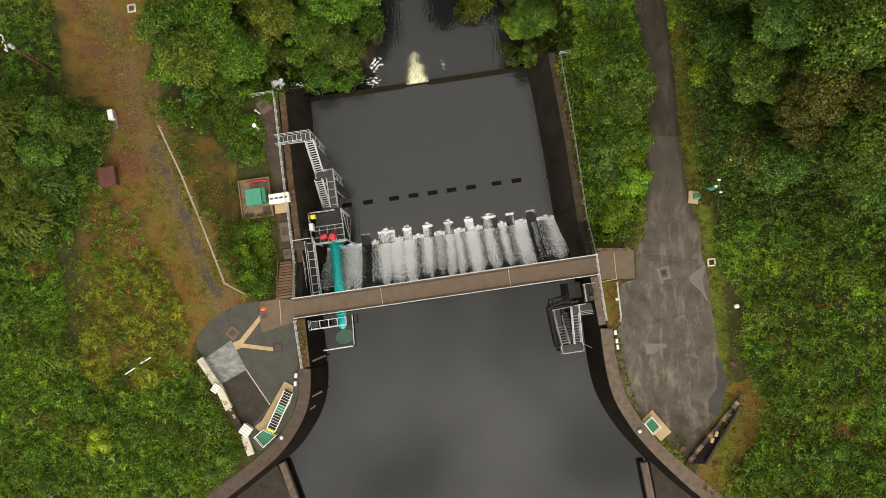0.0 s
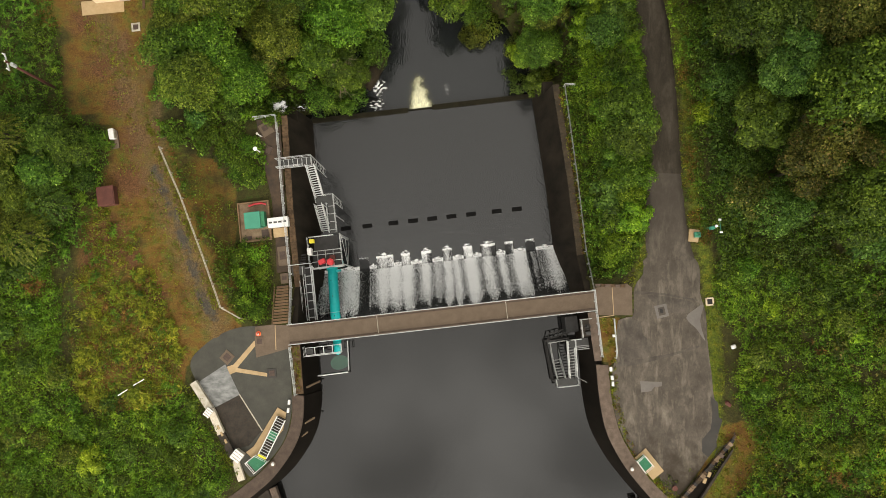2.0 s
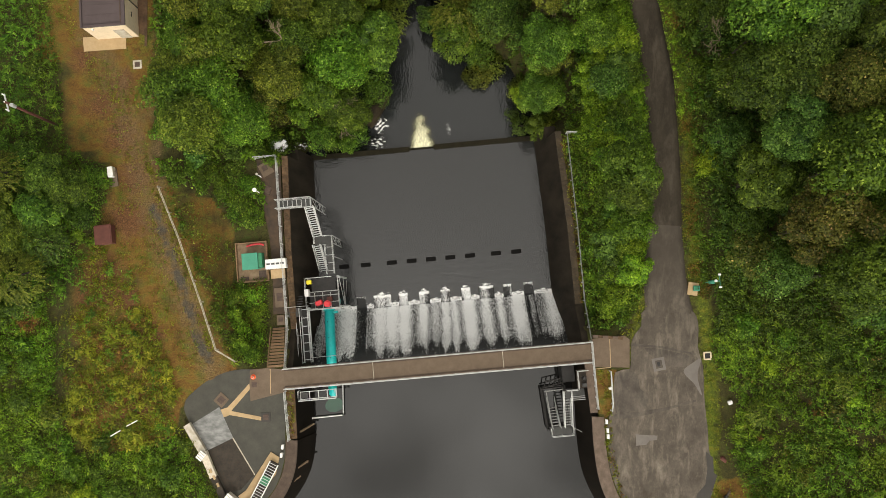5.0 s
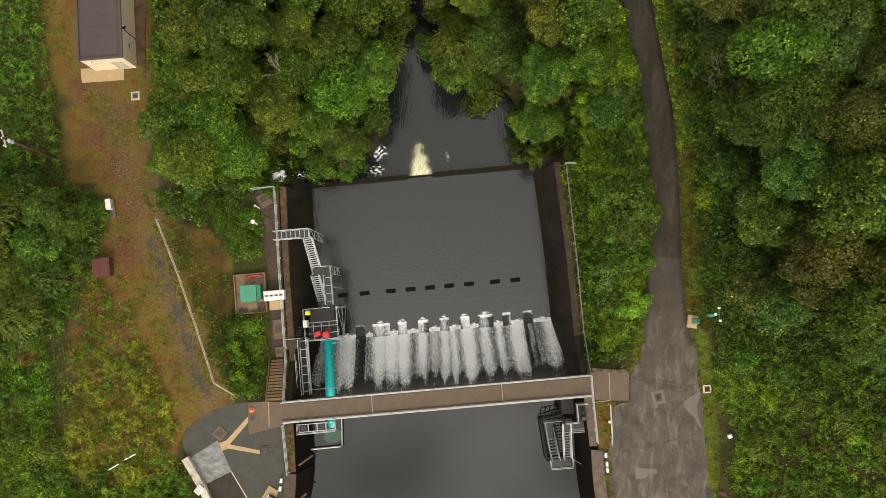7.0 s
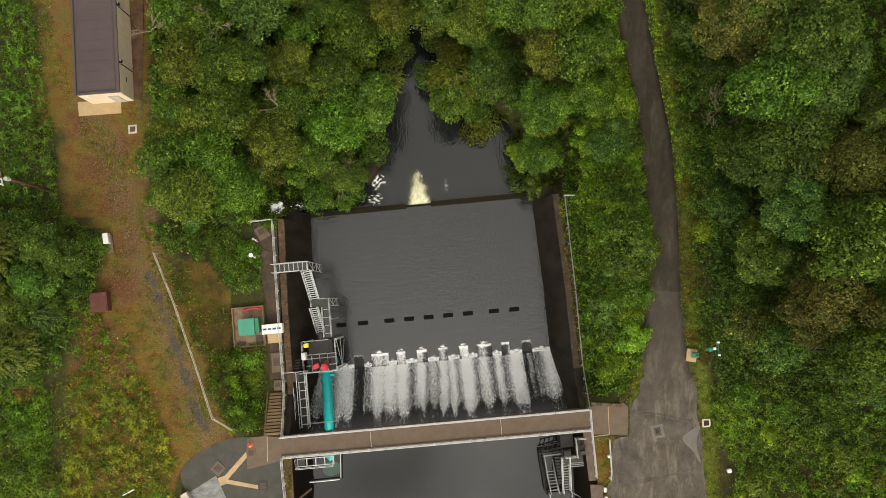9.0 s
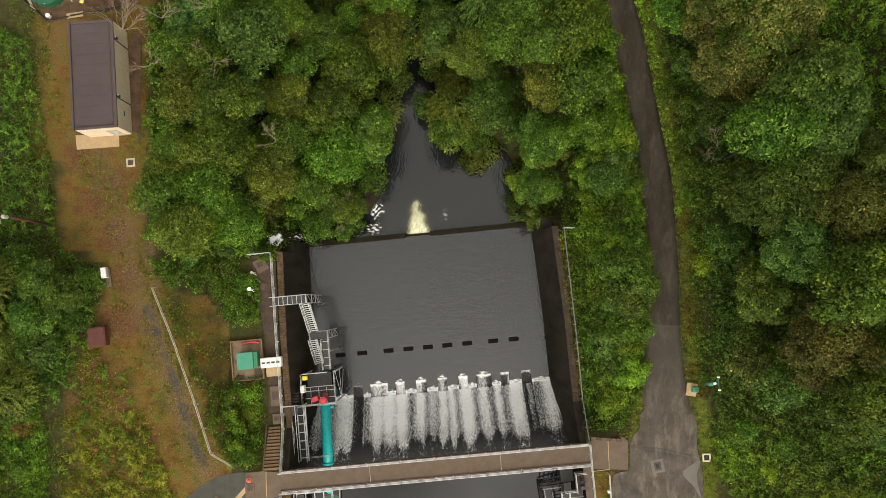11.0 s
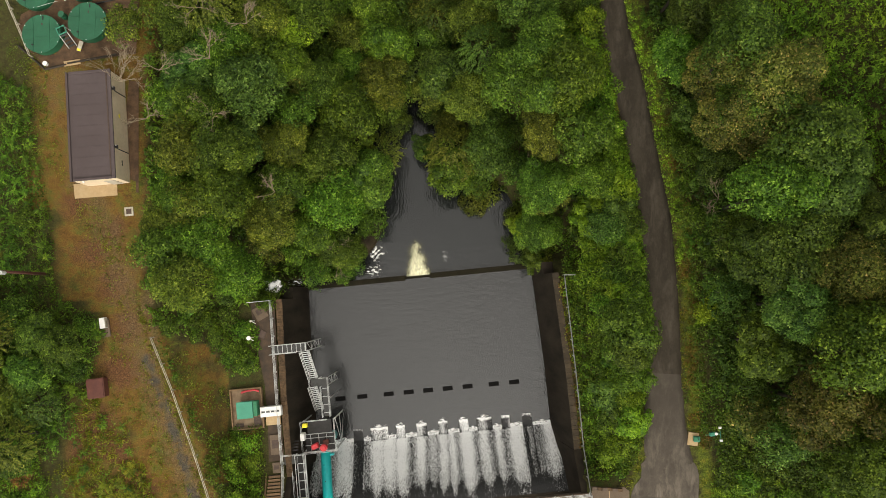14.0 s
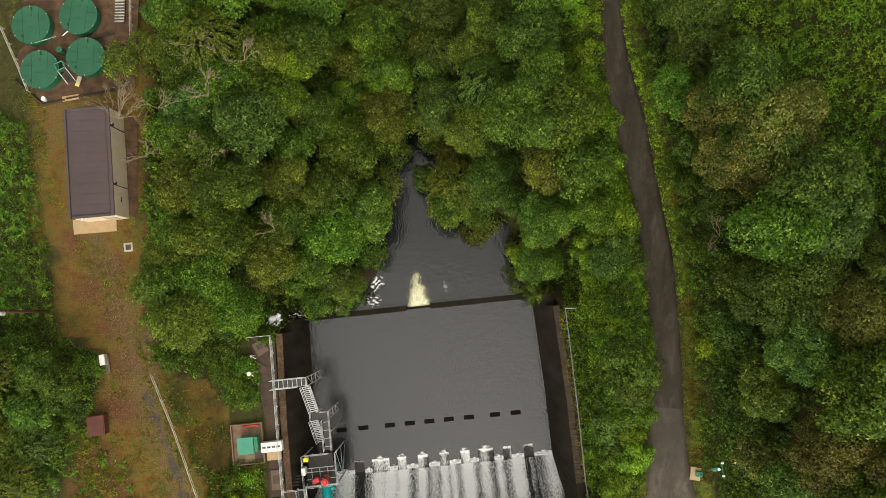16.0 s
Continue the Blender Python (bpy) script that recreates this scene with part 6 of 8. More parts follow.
HILL = [(24.0, 12), (24.1, 4.4), (24.8, 2.0), (26.2, 0.2), (26.3, -1.2), (25.7, -3), (26.2, -5.5), (27.6, -9.0), (27, -13), (24.3, -17.5), (28, -21), (47, -21), (48, 12), (27, 14)]
ferns("hillside_bracken", [q if q[1] < 9 else (q[0], 7.5) for q in HILL], 1.9, 0.36, "fern_bright", 31, "dense bright green bracken fronds on the hillside", (0.3, 1.3))
ferns("hillside_bracken", HILL, 1.5, 0.37, "fern", 91, "dense green bracken fronds on the hillside", (0.2, 1.4), -0.1)
undergrowth("hillside_leaves", [q if q[1] < 9 else (q[0], 7.5) for q in HILL], 150, 0.15, "fern_bright", 92, "bright leafy scrub on the hillside", (0.25, 1.2), 0.55, -0.2, up=1.4)
undergrowth("hillside_scrub", HILL, 110, 0.16, "fern", 32, "mixed green scrub on the hillside", (0.3, 1.5), 0.6, -0.25)
undergrowth("hillside_scrub", HILL, 90, 0.16, "olive", 62, "olive green scrub on the hillside", (0.3, 1.3), 0.6, 0.15)
HILL_S = [(24.6, -16.5), (27.4, -10.5), (27.6, -8.6), (44, -6), (44, -21), (28, -21)]
undergrowth("slope_scrub", HILL_S, 90, 0.20, "gold", 33, "yellowing scrub on the lower slope", (0.3, 1.2), 0.5, 0.1)
undergrowth("slope_scrub", HILL_S, 70, 0.20, "brown", 63, "browning scrub on the lower slope", (0.3, 1.2), 0.5, 0.05)
HILL_N = [(24.2, 12), (24.4, 5.5), (30, 3.5), (44, 2.5), (45, 12), (27, 14)]
undergrowth("wood_foot_scrub", HILL_N, 210, 0.18, "deep", 64, "dark green scrub at the foot of the wood", (0.4, 1.7), 0.6, -0.7)
undergrowth("hillside_weeds", HILL, 26, 0.22, "brown", 65, "yellowing stems among hillside scrub", (0.3, 1.3), 0.5, 0.3)
FIELD = [(21.0, 49.5), (23.5, 44.5), (27.5, 39), (30.5, 35), (36, 31.2), (48, 29), (48, 58), (20.3, 58)]
ferns("upper_bracken", FIELD, 2.2, 0.42, "fern_bright", 47, "dense green bracken fronds on the upper slope", (0.3, 1.4))
undergrowth("upper_scrub", FIELD, 110, 0.2, "fern_bright", 93, "green scrub on the upper slope", (0.3, 1.2), 0.55)
LOWER_LEFT = [(-25.2, -6.5), (-22.8, -9.5), (-20.2, -14.5), (-24.2, -18.8), (-29, -22), (-47, -22), (-47, 6), (-40, 6), (-37.5, 3), (-37, -4.5), (-34.5, -8.8), (-30, -8.4)]
ferns("bank_bracken", LOWER_LEFT, 1.5, 0.36, "fern_bright", 34, "dense green bracken fronds on the bank", (0.25, 1.2))
undergrowth("bank_leaves", LOWER_LEFT, 170, 0.15, "fern_bright", 94, "green leafy cover on the bank", (0.25, 0.9), 0.55)
undergrowth("bank_scrub", LOWER_LEFT, 60, 0.15, "bright", 35, "bright leafy scrub on the bank", (0.3, 1.3), 0.6, -0.1)
ROUGH = [(-37.5, 4), (-36.5, -5), (-34, -8.6), (-29.5, -8.4), (-25.5, -6.5), (-26, -1), (-28.0, 3), (-30.5, 8), (-33, 10), (-35, 12)]
undergrowth("rough_weeds", ROUGH, 40, 0.14, "bright", 36, "green weeds over rough ground", (0.08, 0.5), 0.45, -0.05)
undergrowth("rough_weeds", ROUGH, 130, 0.15, "gold", 56, "yellowish weeds over rough ground", (0.08, 0.5), 0.45, -0.05)
FERNS = [(-36.4, -1), (-36.2, -5), (-34, -8.4), (-29, -8.2), (-25.5, -6.6), (-25.4, -2), (-27.5, 2.0), (-30, 5.5), (-33, 4)]
ferns("yellow_ferns", FERNS, 5.6, 0.42, "gold", 37, "yellowing fern fronds over rough ground", (0.1, 0.5), -0.05)
ferns("dead_ferns", FERNS, 1.6, 0.4, "rust", 133, "rusty dead fern fronds over rough ground", (0.1, 0.4), 0.25)
ferns("green_ferns", ROUGH, 1.2, 0.46, "fern", 95, "green fern fronds over rough ground", (0.1, 0.5), 0.3)
TRACKSIDE = [(-36.5, 27), (-34, 22), (-32.6, 18), (-33, 13), (-34, 10), (-30, 8), (-27.5, 3), (-25.5, -1), (-23.5, 0), (-24.5, 3.5), (-27.5, 9.5), (-29.5, 14.5), (-30.2, 20), (-31.0, 27), (-37.8, 30), (-40, 38), (-42, 44), (-43.5, 44), (-41, 34)]
undergrowth("track_weeds", TRACKSIDE, 60, 0.11, "olive", 57, "sparse low weeds along the track", (0.02, 0.12), 0.5, 0.05, 9, 0.3)
undergrowth("track_weeds", TRACKSIDE, 40, 0.11, "gold", 58, "sparse yellowing weeds along the track", (0.02, 0.12), 0.5, 0.15, 9, 0.3)
undergrowth("compound_weeds", [(-46, 30), (-40.5, 32), (-41, 42), (-44, 44.5), (-46, 48)], 70, 0.13, "olive", 59, "low weeds beside the compound", (0.03, 0.2), 0.5, -0.1, 9, 0.3)
WEST_EDGE = [(-34.6, 12), (-33.2, 17), (-34.8, 18.6), (-38.4, 20.4), (-39.3, 27), (-41.0, 33), (-42.4, 40), (-48, 42), (-48, 4), (-37, 5)]
ferns("west_bracken", WEST_EDGE, 2.6, 0.42, "fern", 38, "green bracken fronds beside the track", (0.3, 1.2))
ferns("west_bracken", WEST_EDGE, 0.5, 0.55, "fern", 96, "bright green bracken fronds beside the track", (0.5, 1.4), 0.0)
undergrowth("west_leaves", WEST_EDGE, 70, 0.17, "fern", 97, "dark leafy cover beside the track", (0.2, 0.8), 0.5)
HOUSE_SIDE = [(-31.3, 43), (-30.9, 34), (-30.2, 28), (-26.5, 27), (-26.5, 43)]
ferns("house_bracken", HOUSE_SIDE, 1.6, 0.55, "fern_bright", 98, "green bracken fronds beside the building", (0.2, 1.0))
TERRACE = [tuple(dam(*q).xy) for q in ((-16.2, 9.6), (-16.2, 5.2), (-16.4, 1.6), (-19.2, 2.0), (-21.2, 6.5), (-20.6, 9.6))]
undergrowth("terrace_shrubs", TERRACE, 130, 0.16, "bright", 39, "leafy shrubs beside the timber steps", (0.2, 1.0), 0.6)
TERRACE2 = [tuple(dam(*q).xy) for q in ((-15.9, 14.1), (-15.8, 19.8), (-17, 22), (-25.5, 22), (-24.8, 19.4), (-20.6, 18.0), (-18.6, 14.4))]
undergrowth("terrace_shrubs", TERRACE2, 90, 0.22, "bright", 40, "leafy shrubs on the terrace bank", (0.2, 1.0), 0.6, -0.2)
undergrowth("terrace_weeds", [tuple(dam(*q).xy) for q in ((-18.9, 2.5), (-19.2, 16.8), (-24.6, 18), (-23.7, 15), (-21, 7.5))], 60, 0.17, "olive", 48, "low weeds on the terrace slope", (0.05, 0.3), 0.5, -0.1, 10)
FENCE_SIDE = [(-29.9, 19.4), (-29.35, 18.0), (-28.8, 16.6), (-26.45, 11.8), (-23.9, 5.9), (-22.2, 1.6)]
undergrowth("fence_grass", FENCE_SIDE + [(x - 0.75, y - 0.3) for x, y in FENCE_SIDE[::-1]], 190, 0.12, "gold", 155, "golden grass along the foot of the fence", (0.03, 0.16), 0.4, -0.6, 10, 0.22)
undergrowth("fence_weeds", [tuple(dam(*q).xy) for q in ((-19.0, 2.6), (-21.2, 8.6), (-24.6, 18.6), (-24.0, 18.8), (-20.3, 8.4), (-18.4, 2.6))], 90, 0.2, "mid", 41, "weeds along the fence", (0.2, 0.8), 0.5, -0.1)
STRIPV = [(12.9, 5.6), (15.6, 5.7), (17.0, 7.4), (17.4, 10), (17.8, 15), (17.6, 20), (17.2, 24), (16.4, 29.5), (15.2, 36), (13.4, 43), (12.0, 49), (11.0, 46), (10.6, 26.5), (9.9, 24.6), (11.7, 15.5), (12.7, 8.6)]
undergrowth("lane_shrubs", [q if q[1] < 31 else (q[0], 31.0) for q in STRIPV], 150, 0.18, "bright", 42, "bright shrubs between pool wall and lane", (0.3, 1.4), 0.6)
ferns("wall_ferns", [(12.9, 6.2), (14.4, 6.4), (14.2, 10), (13.6, 16), (12.0, 24.0), (11.4, 28.0), (10.6, 26.5), (10.2, 24.6), (11.9, 15.5), (12.8, 8.6)], 2.2, 0.45, "fern_bright", 101, "bright fern fronds behind the pool wall", (0.15, 0.7))
ferns("strip_ferns", [(12.6, 23.2), (16.8, 23.2), (16.4, 28.6), (11.8, 28.6)], 3.0, 0.48, "fern_bright", 131, "bright fern fronds between pool wall and lane", (0.9, 1.9))
CORNER = [(24.6, -8.6), (27.6, -6.8), (29.0, -10), (26.5, -15), (24.2, -18.5), (22.4, -17.5), (24.2, -13)]
undergrowth("corner_weeds", CORNER, 60, 0.13, "gold", 150, "yellowish weeds on the dry corner of the verge", (0.03, 0.25), 0.45, 0.0, 10, 0.25)
undergrowth("corner_weeds", CORNER, 45, 0.12, "rust", 151, "rusty weeds on the dry corner of the verge", (0.03, 0.25), 0.45, 0.05, 10, 0.25)
undergrowth("wall_moss", [tuple(dam(*q).xy) for q in ((14.2, 4.8), (14.8, 4.8), (14.8, 12), (14.5, 21.5), (13.85, 21.5), (14.15, 12))], 130, 0.12, "gold", 120, "yellowish moss and weeds on the wall coping", (0.22, 0.42), 0.45, 0.0, 10, 0.2)
undergrowth("wall_weeds", [tuple(dam(*q).xy) for q in ((14.2, 4.8), (14.8, 4.8), (14.8, 12), (14.5, 21.5), (13.85, 21.5), (14.15, 12))], 130, 0.12, "rust", 102, "rusty dry weeds along the wall top", (0.22, 0.4), 0.4, -0.1, 10, 0.25)
undergrowth("lane_shrubs", STRIPV, 35, 0.2, "mid", 43, "green shrubs between pool wall and lane", (0.3, 1.6), 0.6, 0.0)
WOODEDGE = [(24.0, 11), (25.5, 11.5), (27, 20), (24.5, 33), (21.8, 44), (19, 54), (17, 58), (16.5, 54), (19.1, 44), (21.5, 34), (22.9, 24), (23.4, 17)]
undergrowth("wood_edge_scrub", WOODEDGE, 90, 0.18, "deep", 44, "green scrub along the edge of the wood", (0.2, 1.5), 0.6)
FOREST = [(25, 12.5), (48, 10), (48, 28.5), (30.5, 33.5), (22, 47), (17, 57), (17, 50), (20, 40), (22, 30), (23, 20)]
undergrowth("wood_floor", FOREST, 36, 0.33, "deep", 66, "dark undergrowth below the tall trees", (0.5, 2.5), 0.6)
VERGE = [(22.9, 7.6), (24.6, 8), (25.0, 2), (25.6, -3), (26.2, -6.2), (24.9, -6.5), (24.0, -2.8), (23.6, 2.6)]
undergrowth("verge_grass", VERGE, 45, 0.13, "gold", 49, "short rough grass on the verge", (0.02, 0.1), 0.35, -0.3, 9, 0.25)
BANKL = [(-30.0, 30), (-29.2, 22), (-24, 22.5), (-17.8, 23.5), (-12.6, 24.5), (-9.5, 30), (-8, 40), (-8, 57), (-32, 57), (-31, 45)]
undergrowth("bank_undergrowth", BANKL, 30, 0.34, "mid", 45, "dark undergrowth below the bank trees", (0.6, 3.4), 0.6)
BANKR = [(-3.2, 38), (3.5, 35.5), (5.5, 31.5), (7.2, 26.0), (10.5, 27), (16, 29.5), (13.4, 43), (11.5, 54), (10.5, 57), (-4.5, 57)]
undergrowth("bank_undergrowth", BANKR, 30, 0.34, "mid", 46, "dark undergrowth below the bank trees", (0.4, 2.2), 0.6)

# bright grass along the lane, browned in places
def along(line, off0, off1, y0, y1, n=16):
    yy = np.linspace(y0, y1, n)
    xx = np.interp(yy, ROAD_Y, line)
    return [(x + off0, y) for x, y in zip(xx, yy)] + [(x + off1, y) for x, y in zip(xx[::-1], yy[::-1])]


undergrowth("verge_grass", along(ROAD_E, 0.08, 1.1, 26.0, 57.0), 150, 0.14, "lime", 71, "bright lime green grass along the lane", (0.03, 0.16), 0.4, -0.6, 10, 0.22)
undergrowth("verge_grass", along(ROAD_E, 0.1, 1.7, 9.0, 57.0), 90, 0.13, "bright", 72, "green grass along the lane", (0.03, 0.2), 0.3, -0.2, 10, 0.25)
undergrowth("verge_weeds", along(ROAD_E, 0.7, 2.0, 9.0, 57.0), 60, 0.15, "brown", 73, "browned weeds along the lane", (0.05, 0.3), 0.4, 0.15, 10, 0.3)
undergrowth("wood_edge_scrub", along(ROAD_E, 3.4, 8.0, 10.5, 57.0), 90, 0.2, "deep", 77, "dark green scrub under the edge of the wood", (0.7, 2.8), 0.6)
undergrowth("verge_scrub", along(ROAD_E, 1.3, 4.2, 10.5, 57.0), 120, 0.17, "mid", 75, "green scrub between the lane and the wood", (0.2, 1.5), 0.6, -0.35)
ferns("verge_ferns", along(ROAD_E, 1.1, 3.2, 10.5, 57.0), 1.3, 0.5, "fern", 76, "green fern fronds between the lane and the wood", (0.1, 0.8), -0.1)
undergrowth("verge_grass", along(ROAD_W, -0.7, -0.05, 9.0, 57.0), 120, 0.12, "gold", 74, "yellowish green grass along the lane", (0.03, 0.14), 0.3, -0.1, 10, 0.22)

BEHIND = [(-25.5, 20.2), (-18.3, 20.4), (-17.4, 22.0), (-17.4, 24.4), (-25.5, 25.0)]
undergrowth("bank_foot_scrub", BEHIND, 150, 0.18, "mid", 81, "green leafy scrub at the wood edge", (0.4, 1.8), 0.6, -0.5)
ferns("bank_foot_ferns", BEHIND, 1.6, 0.5, "fern_bright", 82, "bright fern fronds at the wood edge", (0.4, 1.5), -0.3)
for x, y, leaf, k in ((-19.2, 22.2, "mid", 1.0), (-20.8, 21.4, "bright", 0.9), (-22.8, 21.6, "mid", 1.05), (-18.9, 20.4, "bright", 0.7)):
    plant("bush_m", x, y, leaf, k)

for x, y, r, k in ((31.9, 0.1, 0.9, 103), (27.3, -3.5, 0.6, 104), (32.6, -10.9, 0.9, 105), (-40.1, 3.4, 1.1, 108)):
    ferns("dead_bracken", [(x + r * math.cos(a * 0.7) * (1 + 0.3 * math.sin(a * 2.0)), y + r * math.sin(a * 0.7)) for a in range(9)], 4, 0.34, "rust", k, "rusty dead bracken among green fronds", (0.6, 1.3), -0.3)
YARD_EDGE = [(x + 0.03, y) for x, y in COPING_R_LAND[:6]] + [(x + 0.6, y + 0.15) for x, y in COPING_R_LAND[5:0:-1]] + [(15.2, -2.8)]
undergrowth("edge_weeds", YARD_EDGE, 170, 0.12, "gold", 111, "yellowish moss and weeds along the coping", (0.03, 0.22), 0.45, -0.25, 9, 0.2)
undergrowth("edge_weeds", YARD_EDGE, 110, 0.11, "rust", 112, "brown dry weeds along the coping", (0.03, 0.16), 0.45, 0.0, 9, 0.2)
undergrowth("edge_weeds", [(18.8, -12.9), (19.9, -12.4), (21.2, -13.0), (22.1, -12.0), (21.9, -13.9), (20.6, -14.7)], 110, 0.14, "olive", 113, "low weeds at the yard corner", (0.03, 0.3), 0.45, -0.1, 9, 0.25)
undergrowth("edge_weeds", [(13.5, 1.7), (15.0, 1.7), (15.3, -2.3), (14.6, -2.6), (14.4, -1.0)], 150, 0.12, "gold", 114, "mossy weeds behind the barrier", (0.03, 0.2), 0.45, -0.2, 9, 0.2)
undergrowth("edge_weeds", [(16.5, 4.9), (17.5, 6.6), (17.9, 8.2), (17.2, 8.0), (16.7, 6.2), (15.6, 5.3)], 150, 0.13, "gold", 115, "yellowish grass round the yard corner", (0.03, 0.2), 0.45, -0.4, 9, 0.22)
undergrowth("verge_grass", along(ROAD_E, 0.08, 1.3, 9.0, 26.0), 110, 0.13, "gold", 132, "yellowish green grass along the lane", (0.03, 0.14), 0.4, -0.2, 10, 0.22)
undergrowth("verge_weeds", along(ROAD_E, 0.4, 2.1, 9.0, 40.0), 110, 0.13, "rust", 116, "rusty dry weeds along the lane", (0.05, 0.35), 0.4, 0.15, 10, 0.3)
undergrowth("verge_grass", VERGE, 110, 0.12, "olive", 117, "rough olive grass on the verge", (0.02, 0.14), 0.35, -0.2, 9, 0.25)
undergrowth("coping_weeds", [tuple(dam(*q).xy) for q in ((-14.35, -1.1), (-13.75, -1.1), (-13.8, -5.4), (-14.3, -5.4))], 150, 0.11, "gold", 118, "yellowish weeds on the mossy coping", (0.06, 0.2), 0.45, -0.1, 9, 0.18)
undergrowth("coping_weeds", [tuple(dam(*q).xy) for q in ((-14.35, -1.1), (-13.75, -1.1), (-13.8, -5.4), (-14.3, -5.4))], 90, 0.11, "rust", 119, "rusty weeds on the mossy coping", (0.06, 0.16), 0.45, 0.0, 9, 0.18)
undergrowth("olive_weeds", FERNS, 70, 0.14, "olive", 83, "olive green weeds among the ferns", (0.05, 0.35), 0.45, -0.3)

# ---- west stairs and pump platform ----
def stair(parent, a, b, width, n, rail=True, mat=None):
    """Open metal stair from a down to b: stringers, treads and handrails, each a part."""
    mat = mat or STEEL
    a, b = Vector(a), Vector(b)
    d = (b - a)
    side = Vector((-d.y, d.x, 0)).normalized() * width / 2
    for s in (-1, 1):
        part("stringer", tube([a + side * s, b + side * s], 0.038, 4), STEEL, parent)
        if rail:
            up = Vector((0, 0, 1.0))
            part("handrail", tube([a + side * s * 1.04 + up, b + side * s * 1.04 + up], 0.032, 6), STEEL, parent)
            part("handrail", tube([a + side * s * 1.04 + up * 0.5, b + side * s * 1.04 + up * 0.5], 0.026, 6), STEEL, parent)
            for k in (0.02, 0.5, 0.98):
                p = a.lerp(b, k) + side * s * 1.04
                part("baluster", tube([p, p + up], 0.025, 5), STEEL, parent)
    ang = math.degrees(math.atan2(side.y, side.x))
    data = None
    for k in range(n):
        p = a.lerp(b, (k + 0.5) / n)
        if data is None:
            t = part("tread", box(0, 0, 0, width, 0.09, 0.035), mat, parent, "pale metal tread")
            data = t.data
        else:
            t = new("tread", data)
            t.parent = parent
        t.location, t.rotation_euler = p, (0, 0, radians(ang))


def deck_rail(parent, pts, z, height=1.05, gap=1.0, closed=False):
    pts = [Vector((*p, z)) for p in pts]
    if closed:
        pts.append(pts[0])
    for h in (height, height * 0.55):
        part("handrail", tube([p + Vector((0, 0, h)) for p in pts], 0.028 if h == height else 0.023, 6), STEEL, parent)
    for a, b in zip(pts, pts[1:]):
        m = max(1, round((b - a).length / gap))
        for j in range(m):
            p = a.lerp(b, j / m)
            part("baluster", tube([p, p + Vector((0, 0, height))], 0.023, 5), STEEL, parent)


st = thing("access_stair", "galvanised steel access stair from the wall down to the pump platform", "stair", DAM_POSE)
L1, L2 = -2.45, -4.6
part("landing", box(-12.85, 16.9, L1, 3.5, 0.78, 0.05), GRATE, st, "open grating landing")
for k in range(8):
    part("landing_bar", box(-14.4 + k * 0.45, 16.9, L1 + 0.04, 0.05, 0.76, 0.05), STEEL, st)
for s in (16.5, 17.3):
    part("landing_beam", box(-12.85, s, L1 - 0.08, 3.5, 0.06, 0.16), STEEL, st)
deck_rail(st, [(-14.6, 17.32), (-11.1, 17.32), (-11.1, 16.5)], L1, gap=0.9)
deck_rail(st, [(-14.6, 16.48), (-12.0, 16.48)], L1, gap=0.9)
stair(st, (-11.32, 16.45, L1), (-11.1, 13.6, L2), 0.78, 14)
part("landing", box(-10.55, 13.2, L2, 1.85, 0.78, 0.05), GRATE, st, "open grating landing")
deck_rail(st, [(-10.5, 13.6), (-9.65, 13.6), (-9.65, 9.75)], L2, gap=0.9)
deck_rail(st, [(-10.4, 12.75), (-10.4, 9.75)], L2, gap=1.1)
deck_rail(st, [(-11.45, 13.55), (-11.45, 12.85)], L2)
part("walkway", box(-10.02, 11.3, L2, 0.7, 3.1, 0.05), GRATE, st, "open grating walkway")
for k in range(4):
    part("landing_bar", box(-10.02, 10.1 + k * 0.8, L2 + 0.04, 0.68, 0.05, 0.05), STEEL, st)
stair(st, (-11.25, 12.8, L2), (-11.1, 10.2, L2 - 2.1), 0.72, 13)
for u, v in ((-9.7, 11.5), (-11.4, 13.2)):
    part("leg", tube([(u, v, L2 if v < 15 else L1), (u, v, -11.5)], 0.06, 6), STEEL, st)


def trestle(parent, u, v0, v1, top, bottom, bays=4):
    """Braced legs under a landing: two posts, rungs and diagonals, each a part."""
    for v in (v0, v1):
        part("leg", tube([(u, v, top), (u, v, bottom)], 0.05, 6), STEEL, parent)
    for k in range(bays):
        z0, z1 = (top + (bottom - top) * q / bays for q in (k, k + 1))
        part("rung", tube([(u, v0, z1), (u, v1, z1)], 0.035, 5), STEEL, parent)
        part("diagonal", tube([(u, v0, z0), (u, v1, z1)] if k % 2 else [(u, v1, z0), (u, v0, z1)], 0.028, 5), STEEL, parent)


trestle(st, -11.08, 16.5, 17.3, L1, -10.4)
trestle(st, -9.68, 12.85, 13.6, L2, -10.4, 3)
PZ = -4.75
pf = thing("pump_platform", "galvanised pump platform with railings above the weir pool", "platform", DAM_POSE @ Matrix.Translation((0.35, 0, 0)))
part("deck_plate", box(-11.35, 8.75, PZ, 2.45, 1.35, 0.06), BLACKSTEEL, pf, "dark plate deck")
part("deck_grating", box(-11.35, 7.25, PZ, 2.9, 1.6, 0.06), BLACKSTEEL, pf, "open grating deck")
deck_rail(pf, [(-12.9, 9.5), (-10.4, 9.5)], PZ, gap=0.8)
deck_rail(pf, [(-9.75, 9.55), (-9.75, 6.4), (-13.05, 6.35), (-13.05, 9.5)], PZ, gap=0.8)
for v in (7.0, 7.7, 8.1):
    part("joist", tube([(-12.9, v, PZ + 0.05), (-9.8, v, PZ + 0.05)], 0.04, 4), STEEL, pf)
